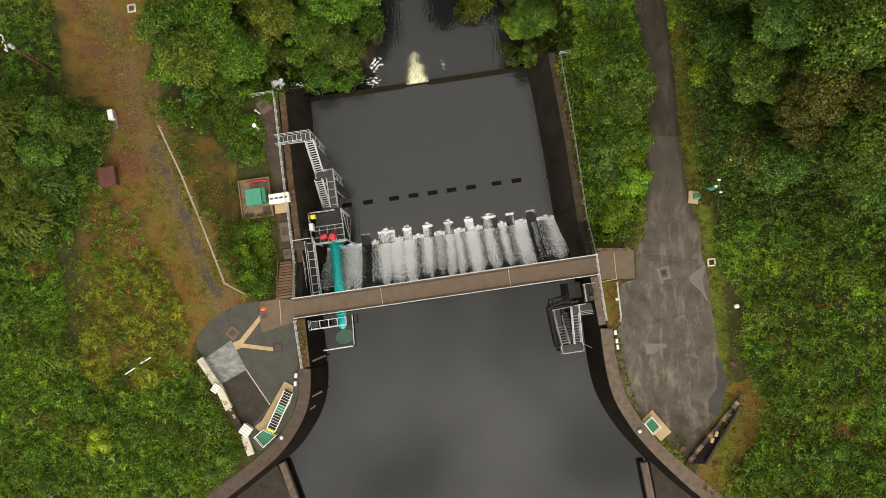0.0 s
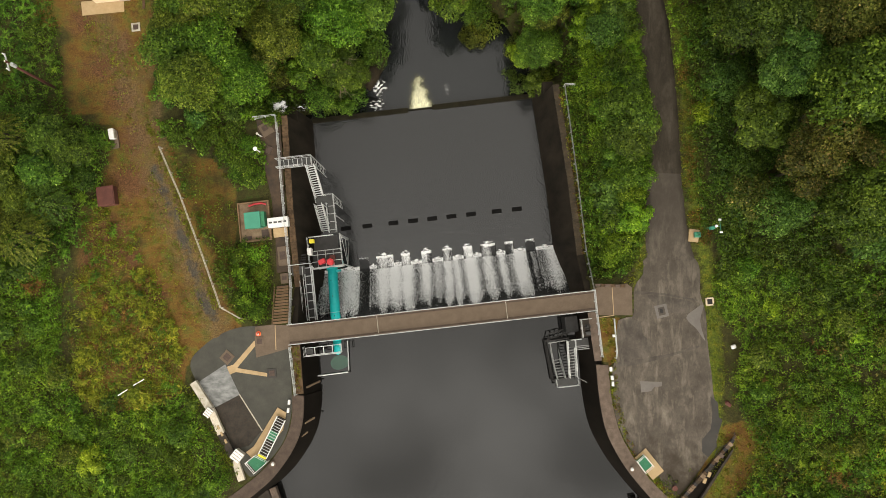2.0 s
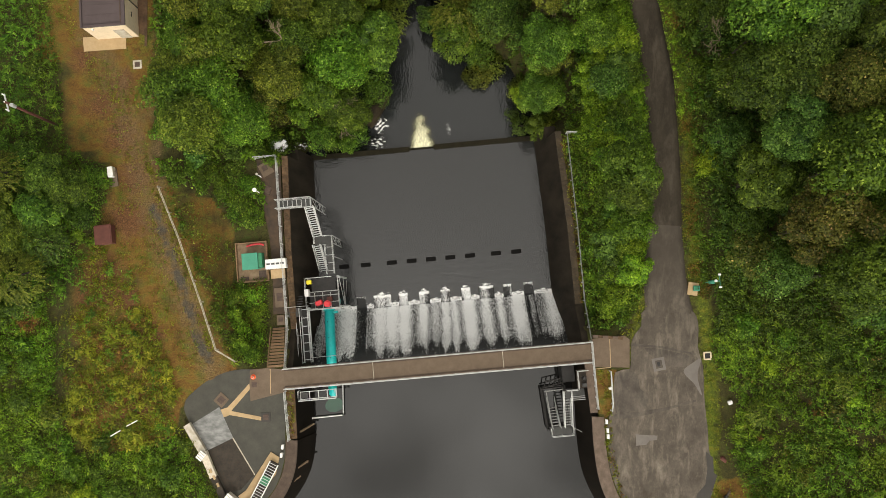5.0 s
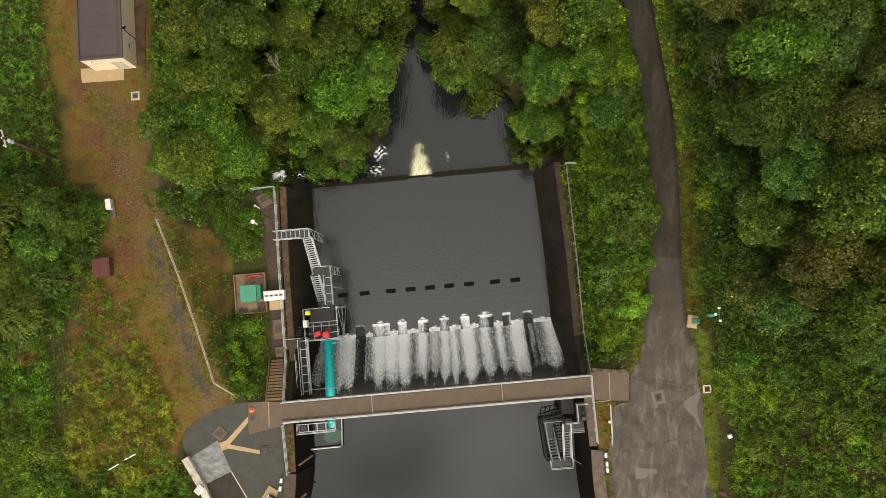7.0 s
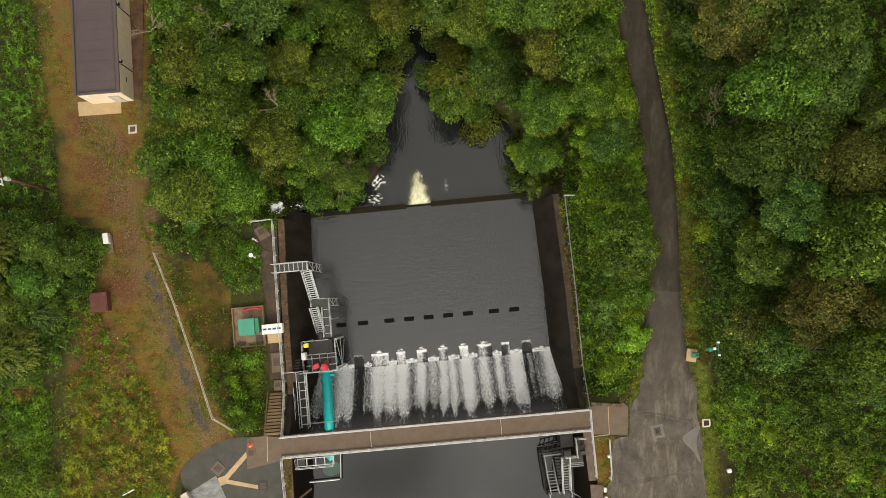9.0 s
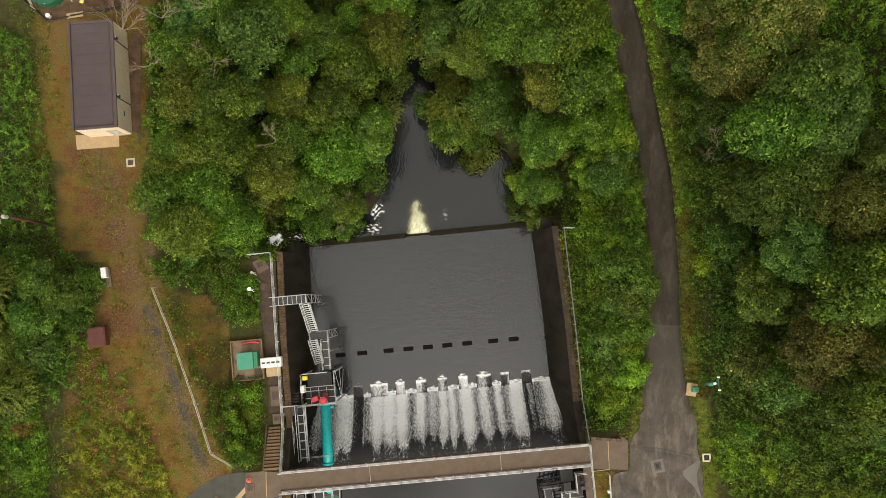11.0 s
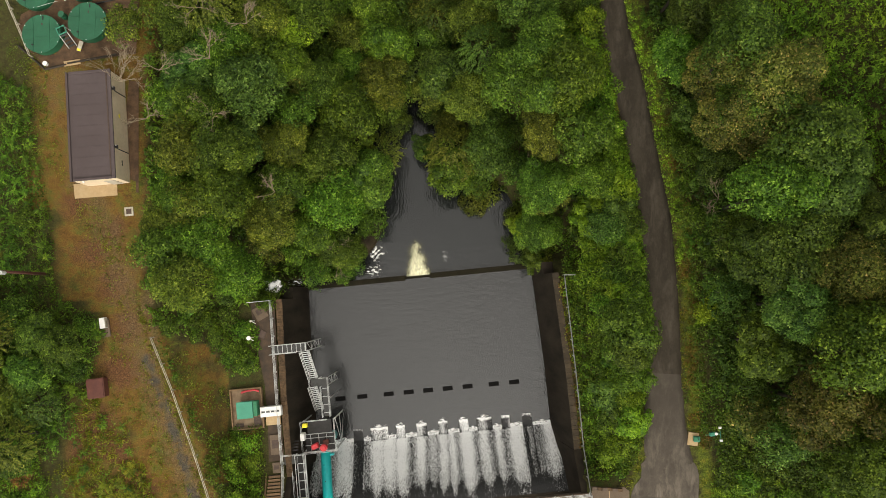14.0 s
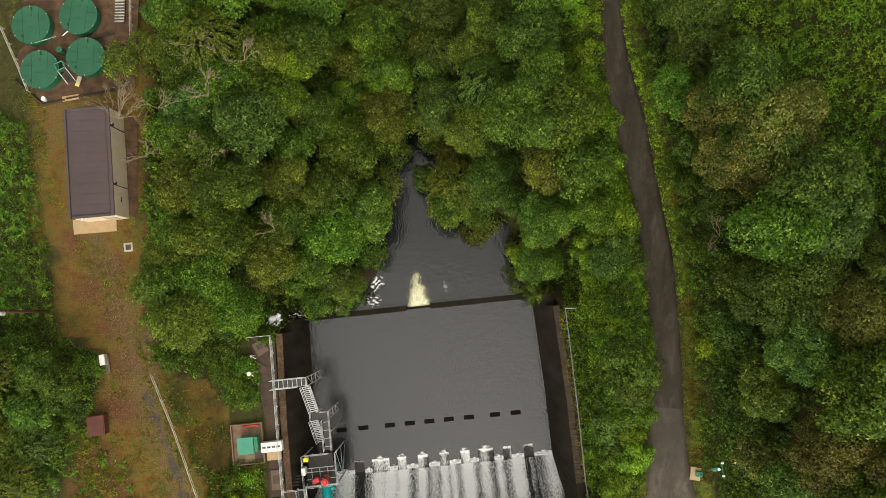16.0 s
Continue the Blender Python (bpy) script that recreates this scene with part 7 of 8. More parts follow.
for u in (-12.3, -11.5, -10.7):
    part("joist", tube([(u, 6.4, PZ + 0.06), (u, 8.0, PZ + 0.06)], 0.035, 4), STEEL, pf)
part("edge_channel", box(-11.4, 6.33, PZ + 0.02, 3.4, 0.14, 0.22), STEEL, pf)
trestle(pf, -9.74, 6.45, 9.5, PZ, -10.4, 2)
for u, v in ((-12.9, 9.4), (-9.8, 9.4), (-9.8, 6.5), (-12.9, 6.5)):
    part("leg", tube([(u, v, PZ), (u, v, -11.5)], 0.07, 6), STEEL, pf)
bm = box(-12.55, 9.1, PZ + 0.62, 0.5, 0.42, 0.5, bevel=0.05)
solo("yellow_box", bm, YELLOW, "yellow equipment box on the platform", "box", DAM_POSE @ Matrix.Translation((0.25, 0, 0)))
bm = box(-12.8, 8.05, PZ + 0.75, 0.42, 0.72, 0.9, bevel=0.04)
solo("control_cabinet", bm, WHITE, "white control cabinet on the platform", "cabinet", DAM_POSE @ Matrix.Translation((0.25, 0, 0)))
mo = thing("pump_motor", "red pump motor on the platform", "motor", DAM_POSE @ Matrix.Translation((0.25, 0, 0)))
part("housing", box(-11.75, 6.95, PZ + 0.42, 0.72, 0.5, 0.6, rz=18, bevel=0.08), RED, mo)
part("foot", box(-11.75, 6.95, PZ + 0.08, 0.8, 0.55, 0.1, rz=18), BLACKSTEEL, mo)
mo = thing("valve_actuator", "red round valve actuator on the platform", "motor", DAM_POSE @ Matrix.Translation((0.25, 0, 0)))
part("drum", cyl(-10.85, 6.8, PZ + 0.35, PZ + 1.05, 0.34, 18), RED, mo)
part("cap", cyl(-10.85, 6.8, PZ + 1.05, PZ + 1.14, 0.27, 18, r2=0.2), RED, mo)
part("gearbox", box(-10.65, 7.25, PZ + 0.4, 0.55, 0.5, 0.5, bevel=0.05), RUST, mo, "dark red gearbox")
part("stem", cyl(-10.85, 6.8, PZ - 0.4, PZ + 0.36, 0.14, 10), BLACKSTEEL, mo)

pipe = thing("siphon_pipe", "thick teal painted siphon pipe passing under the footbridge", "pipe", DAM_POSE)
PIPE_Z = -5.05
part("barrel", tube([(-10.65, 6.3, PIPE_Z), (-10.8, 2.0, PIPE_Z), (-10.88, -1.1, PIPE_Z)], 0.5, 24), TEAL, pipe, smooth=True)
part("bend", tube([(-10.88, -1.05, PIPE_Z), (-10.9, -2.15, PIPE_Z - 0.05), (-10.92, -2.65, PIPE_Z - 0.45), (-10.92, -2.85, PIPE_Z - 1.3)], 0.5, 24), TEAL, pipe, smooth=True)
part("mouth", sheet([(-10.82 + 0.95 * math.cos(a * math.tau / 28), -3.3 + 0.72 * math.sin(a * math.tau / 28)) for a in range(28)], LAKE_Z + 0.012, 0.3, 0.05), DROWNED, pipe, "greenish pipe mouth under the water")
for v in (6.2, 0.4, -1.0):
    part("flange", tube([(-10.87 + v * 0.034, v - 0.05, PIPE_Z), (-10.87 + v * 0.034, v + 0.05, PIPE_Z)], 0.6, 24), TEAL, pipe)
part("outlet", tube([(-10.65, 6.3, PIPE_Z), (-10.65, 6.75, PIPE_Z - 0.3), (-10.65, 6.95, -6.2), (-10.65, 7.0, -10.6)], 0.48, 20), TEAL, pipe, smooth=True)
part("bracket", box(-10.05, 5.9, PIPE_Z, 0.5, 0.22, 0.5, bevel=0.03), TEAL, pipe)
for k in (1.4, 3.4, 5.0):
    part("lifting_eye", cyl(-10.83, k, PIPE_Z + 0.48, PIPE_Z + 0.56, 0.05, 8), BLACKSTEEL, pipe)

# stepped catwalk between bridge and platform
cw = thing("catwalk", "galvanised catwalk with cross bars between bridge and platform", "walkway", DAM_POSE)
CZ = -3.3
part("grating", box(-12.75, 3.9, CZ - 0.02, 0.75, 5.2, 0.04), BLACKSTEEL, cw, "dark grating")
for s in (-13.15, -12.35):
    part("side_beam", box(s, 3.9, CZ, 0.09, 5.4, 0.14), STEEL, cw)
    part("handrail", tube([(s, 1.2, CZ + 1.0), (s, 6.6, CZ + 1.0)], 0.032, 6), STEEL, cw)
    for k in range(5):
        part("baluster", tube([(s, 1.3 + k * 1.3, CZ), (s, 1.3 + k * 1.3, CZ + 1.0)], 0.026, 5), STEEL, cw)
for k in range(7):
    part("cross_bar", box(-12.75, 1.5 + k * 0.82, CZ + 0.02, 0.8, 0.07, 0.1), STEEL, cw)
deck_rail(cw, [(-13.5, 1.4), (-13.5, 5.2)], CZ, gap=1.2)
deck_rail(cw, [(-14.3, 6.75), (-12.2, 6.75), (-12.1, 1.75), (-9.6, 1.75), (-9.55, 1.15)], -2.6, gap=1.5)
part("side_landing", box(-13.6, 6.2, -2.55, 1.3, 0.9, 0.06), GRATE, cw, "open grating landing")
for k in range(4):
    part("step_bar", box(-13.35, 7.0 + k * 0.25, -2.9 - k * 0.2, 0.9, 0.12, 0.05), BLACKSTEEL, cw)

# gallery and boom on the reservoir side
ga = thing("pipe_gallery", "railed gallery hung beside the bridge above the pipe", "platform", DAM_POSE)
part("frame", box(-11.6, -1.35, -0.95, 3.5, 0.06, 0.16), STEEL, ga)
part("frame", box(-11.6, -2.05, -0.95, 3.5, 0.06, 0.16), STEEL, ga)
for k in range(5):
    part("cross_bar", box(-13.3 + k * 0.85, -1.7, -0.95, 0.08, 0.72, 0.1), STEEL, ga)
deck_rail(ga, [(-13.35, -1.2), (-13.35, -2.1), (-9.85, -2.1), (-9.85, -1.2)], -1.0, gap=0.9)
part("panel", box(-12.95, -1.7, -0.9, 0.7, 0.5, 0.03), GRATE, ga)
boom = thing("guard_boom", "pale tubular guard boom round the pipe inlet", "boom", DAM_POSE)
part("tube", tube([(-13.55, -4.35, -4.35), (-9.95, -4.3, -4.35)], 0.075, 8), STEEL, boom)
part("tube", tube([(-9.95, -4.3, -4.35), (-9.75, -1.2, -4.3)], 0.06, 8), STEEL, boom)
part("pile", cyl(-9.95, -4.3, -9, -4.2, 0.09, 8), BLACKSTEEL, boom)
part("pile", cyl(-13.5, -4.35, -9, -4.2, 0.09, 8), BLACKSTEEL, boom)

# ---- east intake ----
it = thing("intake_screen", "black steel intake frame with galvanised stair beside the reservoir wall", "intake", DAM_POSE)
IZ = -3.6
part("opening", box(12.3, -1.95, -3.3, 1.2, 1.5, 2.6), BLACKSTEEL, it, "dark screen box")
FR = [(9.8, -3.35), (12.0, -3.3), (12.15, -7.3), (10.05, -7.3)]
for z, r in ((IZ, 0.1), (IZ - 1.2, 0.08)):
    for a, b in zip(FR, FR[1:] + FR[:1]):
        part("frame_bar", tube([(*a, z), (*b, z)], r, 4), BLACKSTEEL, it)
for a in FR:
    part("frame_post", tube([(*a, IZ + 0.3), (*a, -9)], 0.09, 4), BLACKSTEEL, it)
part("frame_bar", tube([(10.15, -3.5, IZ + 0.25), (10.45, -7.0, IZ + 0.1)], 0.06, 5), DULLSTEEL, it)
for k in range(5):
    part("screen_bar", tube([(10.0 + k * 0.45, -3.2, IZ + 0.1 + 0.1 * (k % 2)), (10.25 + k * 0.45, -2.5, IZ + 0.5)], 0.06, 4), BLACKSTEEL, it)
part("screen_rail", tube([(9.9, -3.2, IZ + 0.5), (12.2, -2.75, IZ + 0.6)], 0.07, 5), BLACKSTEEL, it)
part("screen_rail", tube([(10.2, -2.6, IZ + 0.6), (12.3, -2.3, IZ + 0.6)], 0.06, 5), BLACKSTEEL, it)
part("screen_rail", tube([(10.0, -3.6, IZ + 0.3), (11.8, -3.5, IZ + 0.4)], 0.06, 5), DULLSTEEL, it)
part("landing", box(13.0, -3.75, -1.3, 2.4, 0.8, 0.05), GRATE, it, "open grating landing")
for k in range(3):
    part("landing_edge", box(13.2, -4.05 - k * 0.16, -1.28, 1.7, 0.07, 0.12), DULLSTEEL, it)
deck_rail(it, [(11.85, -3.35), (12.85, -3.35)], -1.3, gap=0.8)
stair(it, (11.88, -3.4, -1.3), (11.95, -7.1, -3.3), 0.7, 13, mat=DULLSTEEL)
part("lower_landing", box(11.25, -7.5, -3.4, 2.1, 0.72, 0.05), GRATE, it, "open grating landing")
deck_rail(it, [(12.4, -7.1), (12.35, -7.88), (10.3, -7.88), (10.25, -7.1)], -3.4, gap=0.9)
stair(it, (10.8, -7.1, -3.4), (10.65, -4.3, -5.6), 0.75, 11, mat=DULLSTEEL)
part("stay", tube([(12.4, -7.2, -3.1), (13.25, -7.75, -3.0)], 0.035, 5), DULLSTEEL, it)
part("head_deck", box(13.3, -2.3, -0.16, 1.05, 1.7, 0.1), DARKSLAB, it, "small concrete deck")
deck_rail(it, [(12.8, -3.15), (12.8, -1.5), (13.8, -1.5)], -0.1, gap=0.7)
part("gear", cyl(13.35, -2.2, -0.1, 0.75, 0.14, 10), BLACKSTEEL, it, "dark gate gear")
part("gear_wheel", tube([Vector((13.35 + 0.26 * math.cos(a * math.tau / 12), -2.2 + 0.26 * math.sin(a * math.tau / 12), 0.72)) for a in range(13)], 0.03, 5), BLACKSTEEL, it)
part("gear_rack", box(13.4, -2.85, 0.1, 0.4, 0.3, 0.5), GRATE, it)

# ---- railings on the banks ----
railing("wall_railing", [dam(-14.18, 21.7, -2.44), dam(-14.3, 13, -2.44), dam(-14.3, 6.0, -2.44)], "galvanised railing on the pool wall", 1.05, 1.7)
railing("wall_railing", [dam(-14.18, 21.7, -2.44), dam(-16.4, 21.7, -2.44)], "galvanised railing closing the terrace end", 1.05, 1.0)
railing("wall_railing", [dam(-14.3, 5.9, -2.44), dam(-14.3, 4.6, -2.3), dam(-14.25, 1.15, -0.05)], "galvanised railing down the wing wall", 1.05, 1.3)
railing("wall_railing", [dam(14.45, 21.4, -2.44), dam(14.55, 12, -2.44), dam(14.5, 4.9, -2.44), dam(14.35, 1.15, 0.0)], "galvanised railing on the pool wall", 1.05, 1.7, 2, 0.024, mat=DULLSTEEL)
railing("wall_railing", [dam(14.45, 21.4, -2.44), dam(15.5, 21.3, -2.44)], "short galvanised railing at the wall end", 1.05, 0.9)
railing("wall_railing", [dam(-14.45, -1.05, 0.04), dam(-14.35, -5.5, 0.04)], "galvanised railing above the reservoir", 1.05, 1.2)
railing("wall_railing", [dam(14.4, 1.1, 0.05), dam(14.35, -1.0, 0.05), dam(14.35, -5.1, 0.05)], "galvanised railing above the reservoir", 1.05, 1.1)
railing("yard_barrier", [Vector((14.75, 1.7, 0.04)), Vector((15.05, -1.3, 0.04)), Vector((15.0, -1.9, 0.04))], "single galvanised barrier rail in the yard", 0.9, 1.5, 2, 0.04)
railing("track_fence", [Vector((x, y, ground_z(x, y))) for x, y in ((-28.7, 16.7), (-26.35, 11.9), (-23.8, 6.0), (-22.0, 1.62), (-20.1, 0.65))], "pale two rail fence beside the track", 0.9, 2.2, 2, 0.04, "fences", OFFWHITE)

solo("white_box", box(0, 0, 0.35, 0.3, 0.24, 0.4, bevel=0.03), WHITE, "small white box on the barrier rail", "service box", pose(14.8, 0.16, 0.2, 0, 0, 12), "white service boxes")
for a, b in (((-13.9, -5.72, -0.9), (-13.2, -5.4, -3.7)), ((-13.95, -9.08, -0.9), (-13.35, -8.8, -2.6)), ((-14.3, -10.35, -0.9), (-13.85, -10.1, -2.0))):
    solo("wall_strut", tube([a, b], 0.11, 4), SANDY, "pale concrete strut against the reservoir wall", "strut", group="struts on the reservoir wall")

# ---- timber steps ----
steps = thing("timber_steps", "flight of weathered timber steps beside the wing wall", "steps", DAM_POSE)
data = None
for k in range(13):
    v = 1.35 + k * 0.285
    w = 1.5 - 0.03 * k
    if data is None:
        b = part("step", box(0, 0, 0, 1.0, 0.22, 0.14, bevel=0.015), WOOD, steps)
        data = b.data
    else:
        b = new("step", data)
        b.parent = steps
    b.location, b.scale = (-15.25, v, -0.12 - k * 0.185), (w, 1, 1)
    part("riser_fill", box(-15.25, v + 0.03, -0.35 - k * 0.185, w * 0.98, 0.27, 0.3), DARKSLAB, steps) if k % 3 == 0 else None
for s in (-16.05, -14.5):
    part("side_board", tube([(s, 1.2, -0.02), (s, 5.0, -2.45)], 0.07, 4), WOOD, steps)

# ---- kiosk pit on the terrace ----
pit = thing("kiosk_pit", "concrete floored pit with timber edging round the kiosk", "pit", DAM_POSE @ Matrix.Translation((0.08, -0.55, 0)))
part("floor", box(-17.45, 12.05, -2.5, 2.95, 3.75, 0.12), SANDY, pit)
for x, y, sx, sy in ((-17.45, 13.95, 3.1, 0.12), (-17.45, 10.15, 3.1, 0.12), (-18.95, 12.05, 0.12, 3.7), (-15.95, 12.05, 0.12, 3.7)):
    part("edging", box(x, y, -2.32, sx, sy, 0.42, bevel=0.02), WOOD, pit)
part("drain_cover", box(-16.55, 10.75, -2.42, 0.7, 0.8, 0.05), LID, pit)
part("drain_cover", box(-18.3, 10.5, -2.43, 0.8, 0.35, 0.03), LID, pit)
hose = part("hose", tube([(-17.9, 13.62, -2.3), (-17.3, 13.75, -2.2), (-16.6, 13.78, -2.25), (-16.2, 13.62, -2.35)], 0.1, 7), RED, None, "red hose lying in the pit")
hose.matrix_world = DAM_POSE @ Matrix.Translation((0.08, -0.55, 0))
tagged(hose, "", "hose")
kiosk = thing("kiosk", "green painted steel equipment kiosk in the pit", "kiosk", DAM_POSE @ Matrix.Translation((0.3, -0.55, 0)))
part("body", box(-17.55, 12.05, -1.85, 1.4, 1.45, 1.25, bevel=0.03), GREENBOX, kiosk)
part("roof", box(-17.6, 12.05, -1.18, 1.55, 1.6, 0.08, bevel=0.02), GREENBOX, kiosk)
part("cabinet_rack", box(-16.62, 12.1, -1.75, 0.36, 1.4, 1.0), GREENMESH, kiosk, "dark green side cabinet")
for k in (11.75, 12.3):
    part("handle", box(-16.66, k, -1.7, 0.05, 0.12, 0.2), BLACKSTEEL, kiosk)
duct = thing("louvre_box", "white louvred duct box beside the pool wall", "duct box", DAM_POSE @ Matrix.Translation((0.3, -0.75, 0)))
part("casing", box(-15.25, 11.85, -1.95, 2.0, 0.95, 0.75, rz=0, bevel=0.03), WHITE, duct)
for k in range(4):
    part("louvre", box(-15.95 + k * 0.46, 11.85, -1.57, 0.36, 0.2, 0.03), DULLSTEEL, duct, "grey louvre")
    part("louvre_slit", box(-15.95 + k * 0.46, 11.85, -1.552, 0.28, 0.1, 0.012), GRATE, duct, "dark slit")
solo("step_slab", box(-15.25, 10.9, -2.42, 1.4, 0.9, 0.1), TAN, "tan concrete slab on the terrace", "slab", DAM_POSE @ Matrix.Translation((0.3, -0.75, 0)))
ped = solo("cover_slab", box(-15.4, 20.6, -2.44, 1.2, 1.3, 0.12, rz=25), CONCRETE, "brown concrete slab with an iron cover", "slab", DAM_POSE, "cover slabs on the terrace")
part("cover", box(-15.5, 20.7, -2.37, 0.55, 0.55, 0.03, rz=25), LID, ped, "dark iron cover")
solo("cover_slab", box(-15.35, 18.5, -2.43, 0.6, 0.7, 0.08, rz=-30), LID, "dark iron cover on the terrace", "slab", DAM_POSE, "cover slabs on the terrace")
for u, v, h in ((-16.2, 18.3, 1.9), (-16.0, 19.9, 1.4)):
    lamp = thing("post_lamp", "white disc lamp on a slim post", "lamp post", DAM_POSE @ Matrix.Translation((u, v, -2.5)), "post lamps")
    part("post", cyl(0, 0, 0, h, 0.04, 8), STEEL, lamp)
    part("disc", cyl(0, 0, h, h + 0.1, 0.2 if h > 1.6 else 0.12, 16), WHITE if h > 1.6 else OFFWHITE, lamp, "white disc head")
    part("arm", tube([(0, 0, h), (0.4, -0.3, h - 0.2)], 0.03, 5), WHITE, lamp)
solo("outfall_pipe", tube([(-16.9, 23.35, -5.6), (-15.6, 23.45, -5.8), (-14.9, 23.5, -6.3)], 0.16, 10), TEAL, "blue green outfall pipe below the terrace end", "pipe", DAM_POSE)

# ---- forecourt things ----
cone = thing("traffic_cone", "orange traffic cone with a white band on the apron", "traffic cone", Matrix.Translation((-18.5, -0.75, 0.05)))
part("foot", cyl(0, 0, 0, 0.05, 0.24, 18), ORANGE, cone)
part("body", cyl(0, 0, 0.05, 0.62, 0.17, 14, r2=0.04), ORANGE, cone)
part("band", cyl(0, 0, 0.3, 0.42, 0.125, 14, r2=0.098), WHITE, cone, "white band")


def manhole(x, y, s, rz, z=0.04, surround=None, label="square iron cover in a concrete surround"):
    t = thing("manhole", label, "manhole", pose(x, y, z, 0, 0, rz), "manhole covers")
    part("surround", box(0, 0, 0.02, s * 1.7, s * 1.7, 0.05, bevel=0.01), surround or CONCRETE, t)
    part("cover", box(0, 0, 0.05, s, s, 0.03, bevel=0.006), LID, t, "dark iron cover")
    return t


manhole(-21.35, -3.05, 0.62, -38, label="square iron cover in brown concrete on the forecourt")
manhole(-17.05, -4.4, 0.52, 5, surround=PATCH, label="square iron cover flush in the forecourt")
manhole(-18.35, -1.45, 0.5, 4, surround=CONCRETE, z=0.05, label="square iron cover in the apron")
yard_cover = thing("manhole", "small iron cover in a wide grey surround", "manhole", pose(19.3, 2.57, 0.055, 0, 0, 14), "manhole covers")
part("surround", box(0, 0, 0.005, 1.15, 1.2, 0.03, bevel=0.008), PATCH_LIGHT, yard_cover, "grey concrete surround")
part("cover", box(0, 0, 0.025, 0.62, 0.75, 0.02, bevel=0.005), ASPHALT_DARK, yard_cover, "grey cover")
part("slot", box(-0.03, 0.02, 0.036, 0.28, 0.42, 0.012), BLACKSTEEL, yard_cover, "dark slot")
manhole(-31.95, 28.55, 0.5, 8, z=0.02, surround=OFFWHITE, label="square iron cover with a pale rim beside the track")
for x, y, s in ((23.75, 3.6, 0.62),):
    b = thing("drain_box", "open brick drain box in the verge", "drain box", pose(x, y, 0.0, 0, 0, 6))
    for q in ((-s / 2, 0, 0.1, s), (s / 2, 0, 0.1, s), (0, -s / 2, s, 0.1), (0, s / 2, s, 0.1)):
        part("side", box(q[0], q[1], 0.06, q[2] + 0.02, q[3] + 0.02, 0.22), CREAM, b, "buff concrete rim")
    part("grate", box(0, 0, 0.06, s * 0.9, s * 0.9, 0.03), BLACKSTEEL, b, "dark grate")
vp = thing("valve_pit", "buff concrete valve plinth with a small green box", "valve pit", pose(22.2, 9.75, 0.0, 0, 0, -6))
part("plinth", box(0, 0, 0.05, 0.95, 1.2, 0.3, bevel=0.02), TAN, vp)
part("valve_box", box(0.22, 0.08, 0.42, 0.55, 0.5, 0.45, rz=8, bevel=0.04), GREENBOX, vp, "dark green valve box")
part("valve_lid", box(0.22, 0.08, 0.66, 0.4, 0.36, 0.05, rz=8, bevel=0.015), GREENMESH, vp, "green lid")
part("spindle", cyl(0.3, 0.1, 0.66, 0.8, 0.05, 8), BLACKSTEEL, vp)
mast = thing("gauge_mast", "slim green mast with small white instrument heads", "mast", pose(24.1, 10.55, 0.1))
part("pole", cyl(0, 0, 0, 1.6, 0.04, 8), GREENBOX, mast)
part("arm", tube([(-0.02, 0.6, 1.55), (0.12, -0.55, 1.55)], 0.03, 6), GREENBOX, mast)
part("arm", tube([(-1.15, -0.2, 1.2), (0, 0, 1.45)], 0.03, 6), GREENBOX, mast)
for x, y in ((-0.02, 0.6), (0.12, -0.55)):
    part("head", tube([(x - 0.12, y, 1.58), (x + 0.12, y, 1.62)], 0.1, 10), WHITE, mast, "white instrument head")
part("head", cyl(-0.28, 0.0, 1.4, 1.55, 0.13, 12), WHITE, mast, "white instrument head")
part("case", box(-0.5, -0.12, 0.95, 0.42, 0.32, 0.5, rz=12, bevel=0.03), GREENBOX, mast, "green instrument case")
solo("marker_block", box(0, 0, 0.14, 0.4, 0.36, 0.32, bevel=0.05), WHITE, "white marker block in the verge", "marker", pose(25.75, -0.5, ground_z(25.75, -0.5) + 0.15, 0, 0, 20))
solo("dark_red_stone", box(0, 0, 0.12, 0.75, 0.42, 0.3, bevel=0.12), RUST, "dark red stone lying on the grass", "stone", pose(25.55, -5.8, 0.0, 0, 0, -35))
for x, y, z, sy in ((14.62, -2.95, 0.2, 0.42), (14.75, -3.75, 0.2, 0.4), (14.82, -4.3, 0.2, 0.42)):
    solo("white_box", box(0, 0, 0, 0.22, sy, 0.35, bevel=0.02), WHITE, "small white service box on the coping edge", "service box", pose(x, y, z, 0, 0, 4), "white service boxes")
for x, y in ((-15.25, -7.0), (-15.3, -7.75)):
    solo("white_box", box(0, 0, 0.2, 0.22, 0.42, 0.35, bevel=0.02), WHITE, "small white service box on the coping edge", "service box", pose(x, y, 0.02, 0, 0, -4), "white service boxes")
for x, y in ((-16.55, -12.75), (16.75, -12.05)):
    d = thing("bulkhead_lamp", "white round bulkhead lamp on the wall coping", "lamp", pose(x, y, 0.06), "coping lamps")
    part("ring", cyl(0, 0, 0, 0.12, 0.27, 20), CONCRETE, d, "grey base ring")
    part("dome", cyl(0, 0, 0.12, 0.24, 0.17, 16, r2=0.09), WHITE, d, "white dome")


def cage_bars(parent, pts, z, h, r=0.035):
    pts = [Vector((*p, z)) for p in pts]
    for k in (h, h * 0.55):
        part("rail", tube([p + Vector((0, 0, k)) for p in pts + pts[:1]], r, 6), WHITE, parent, "white rail")
    for p in pts:
        part("post", tube([p, p + Vector((0, 0, h))], r, 6), WHITE, parent, "white post")


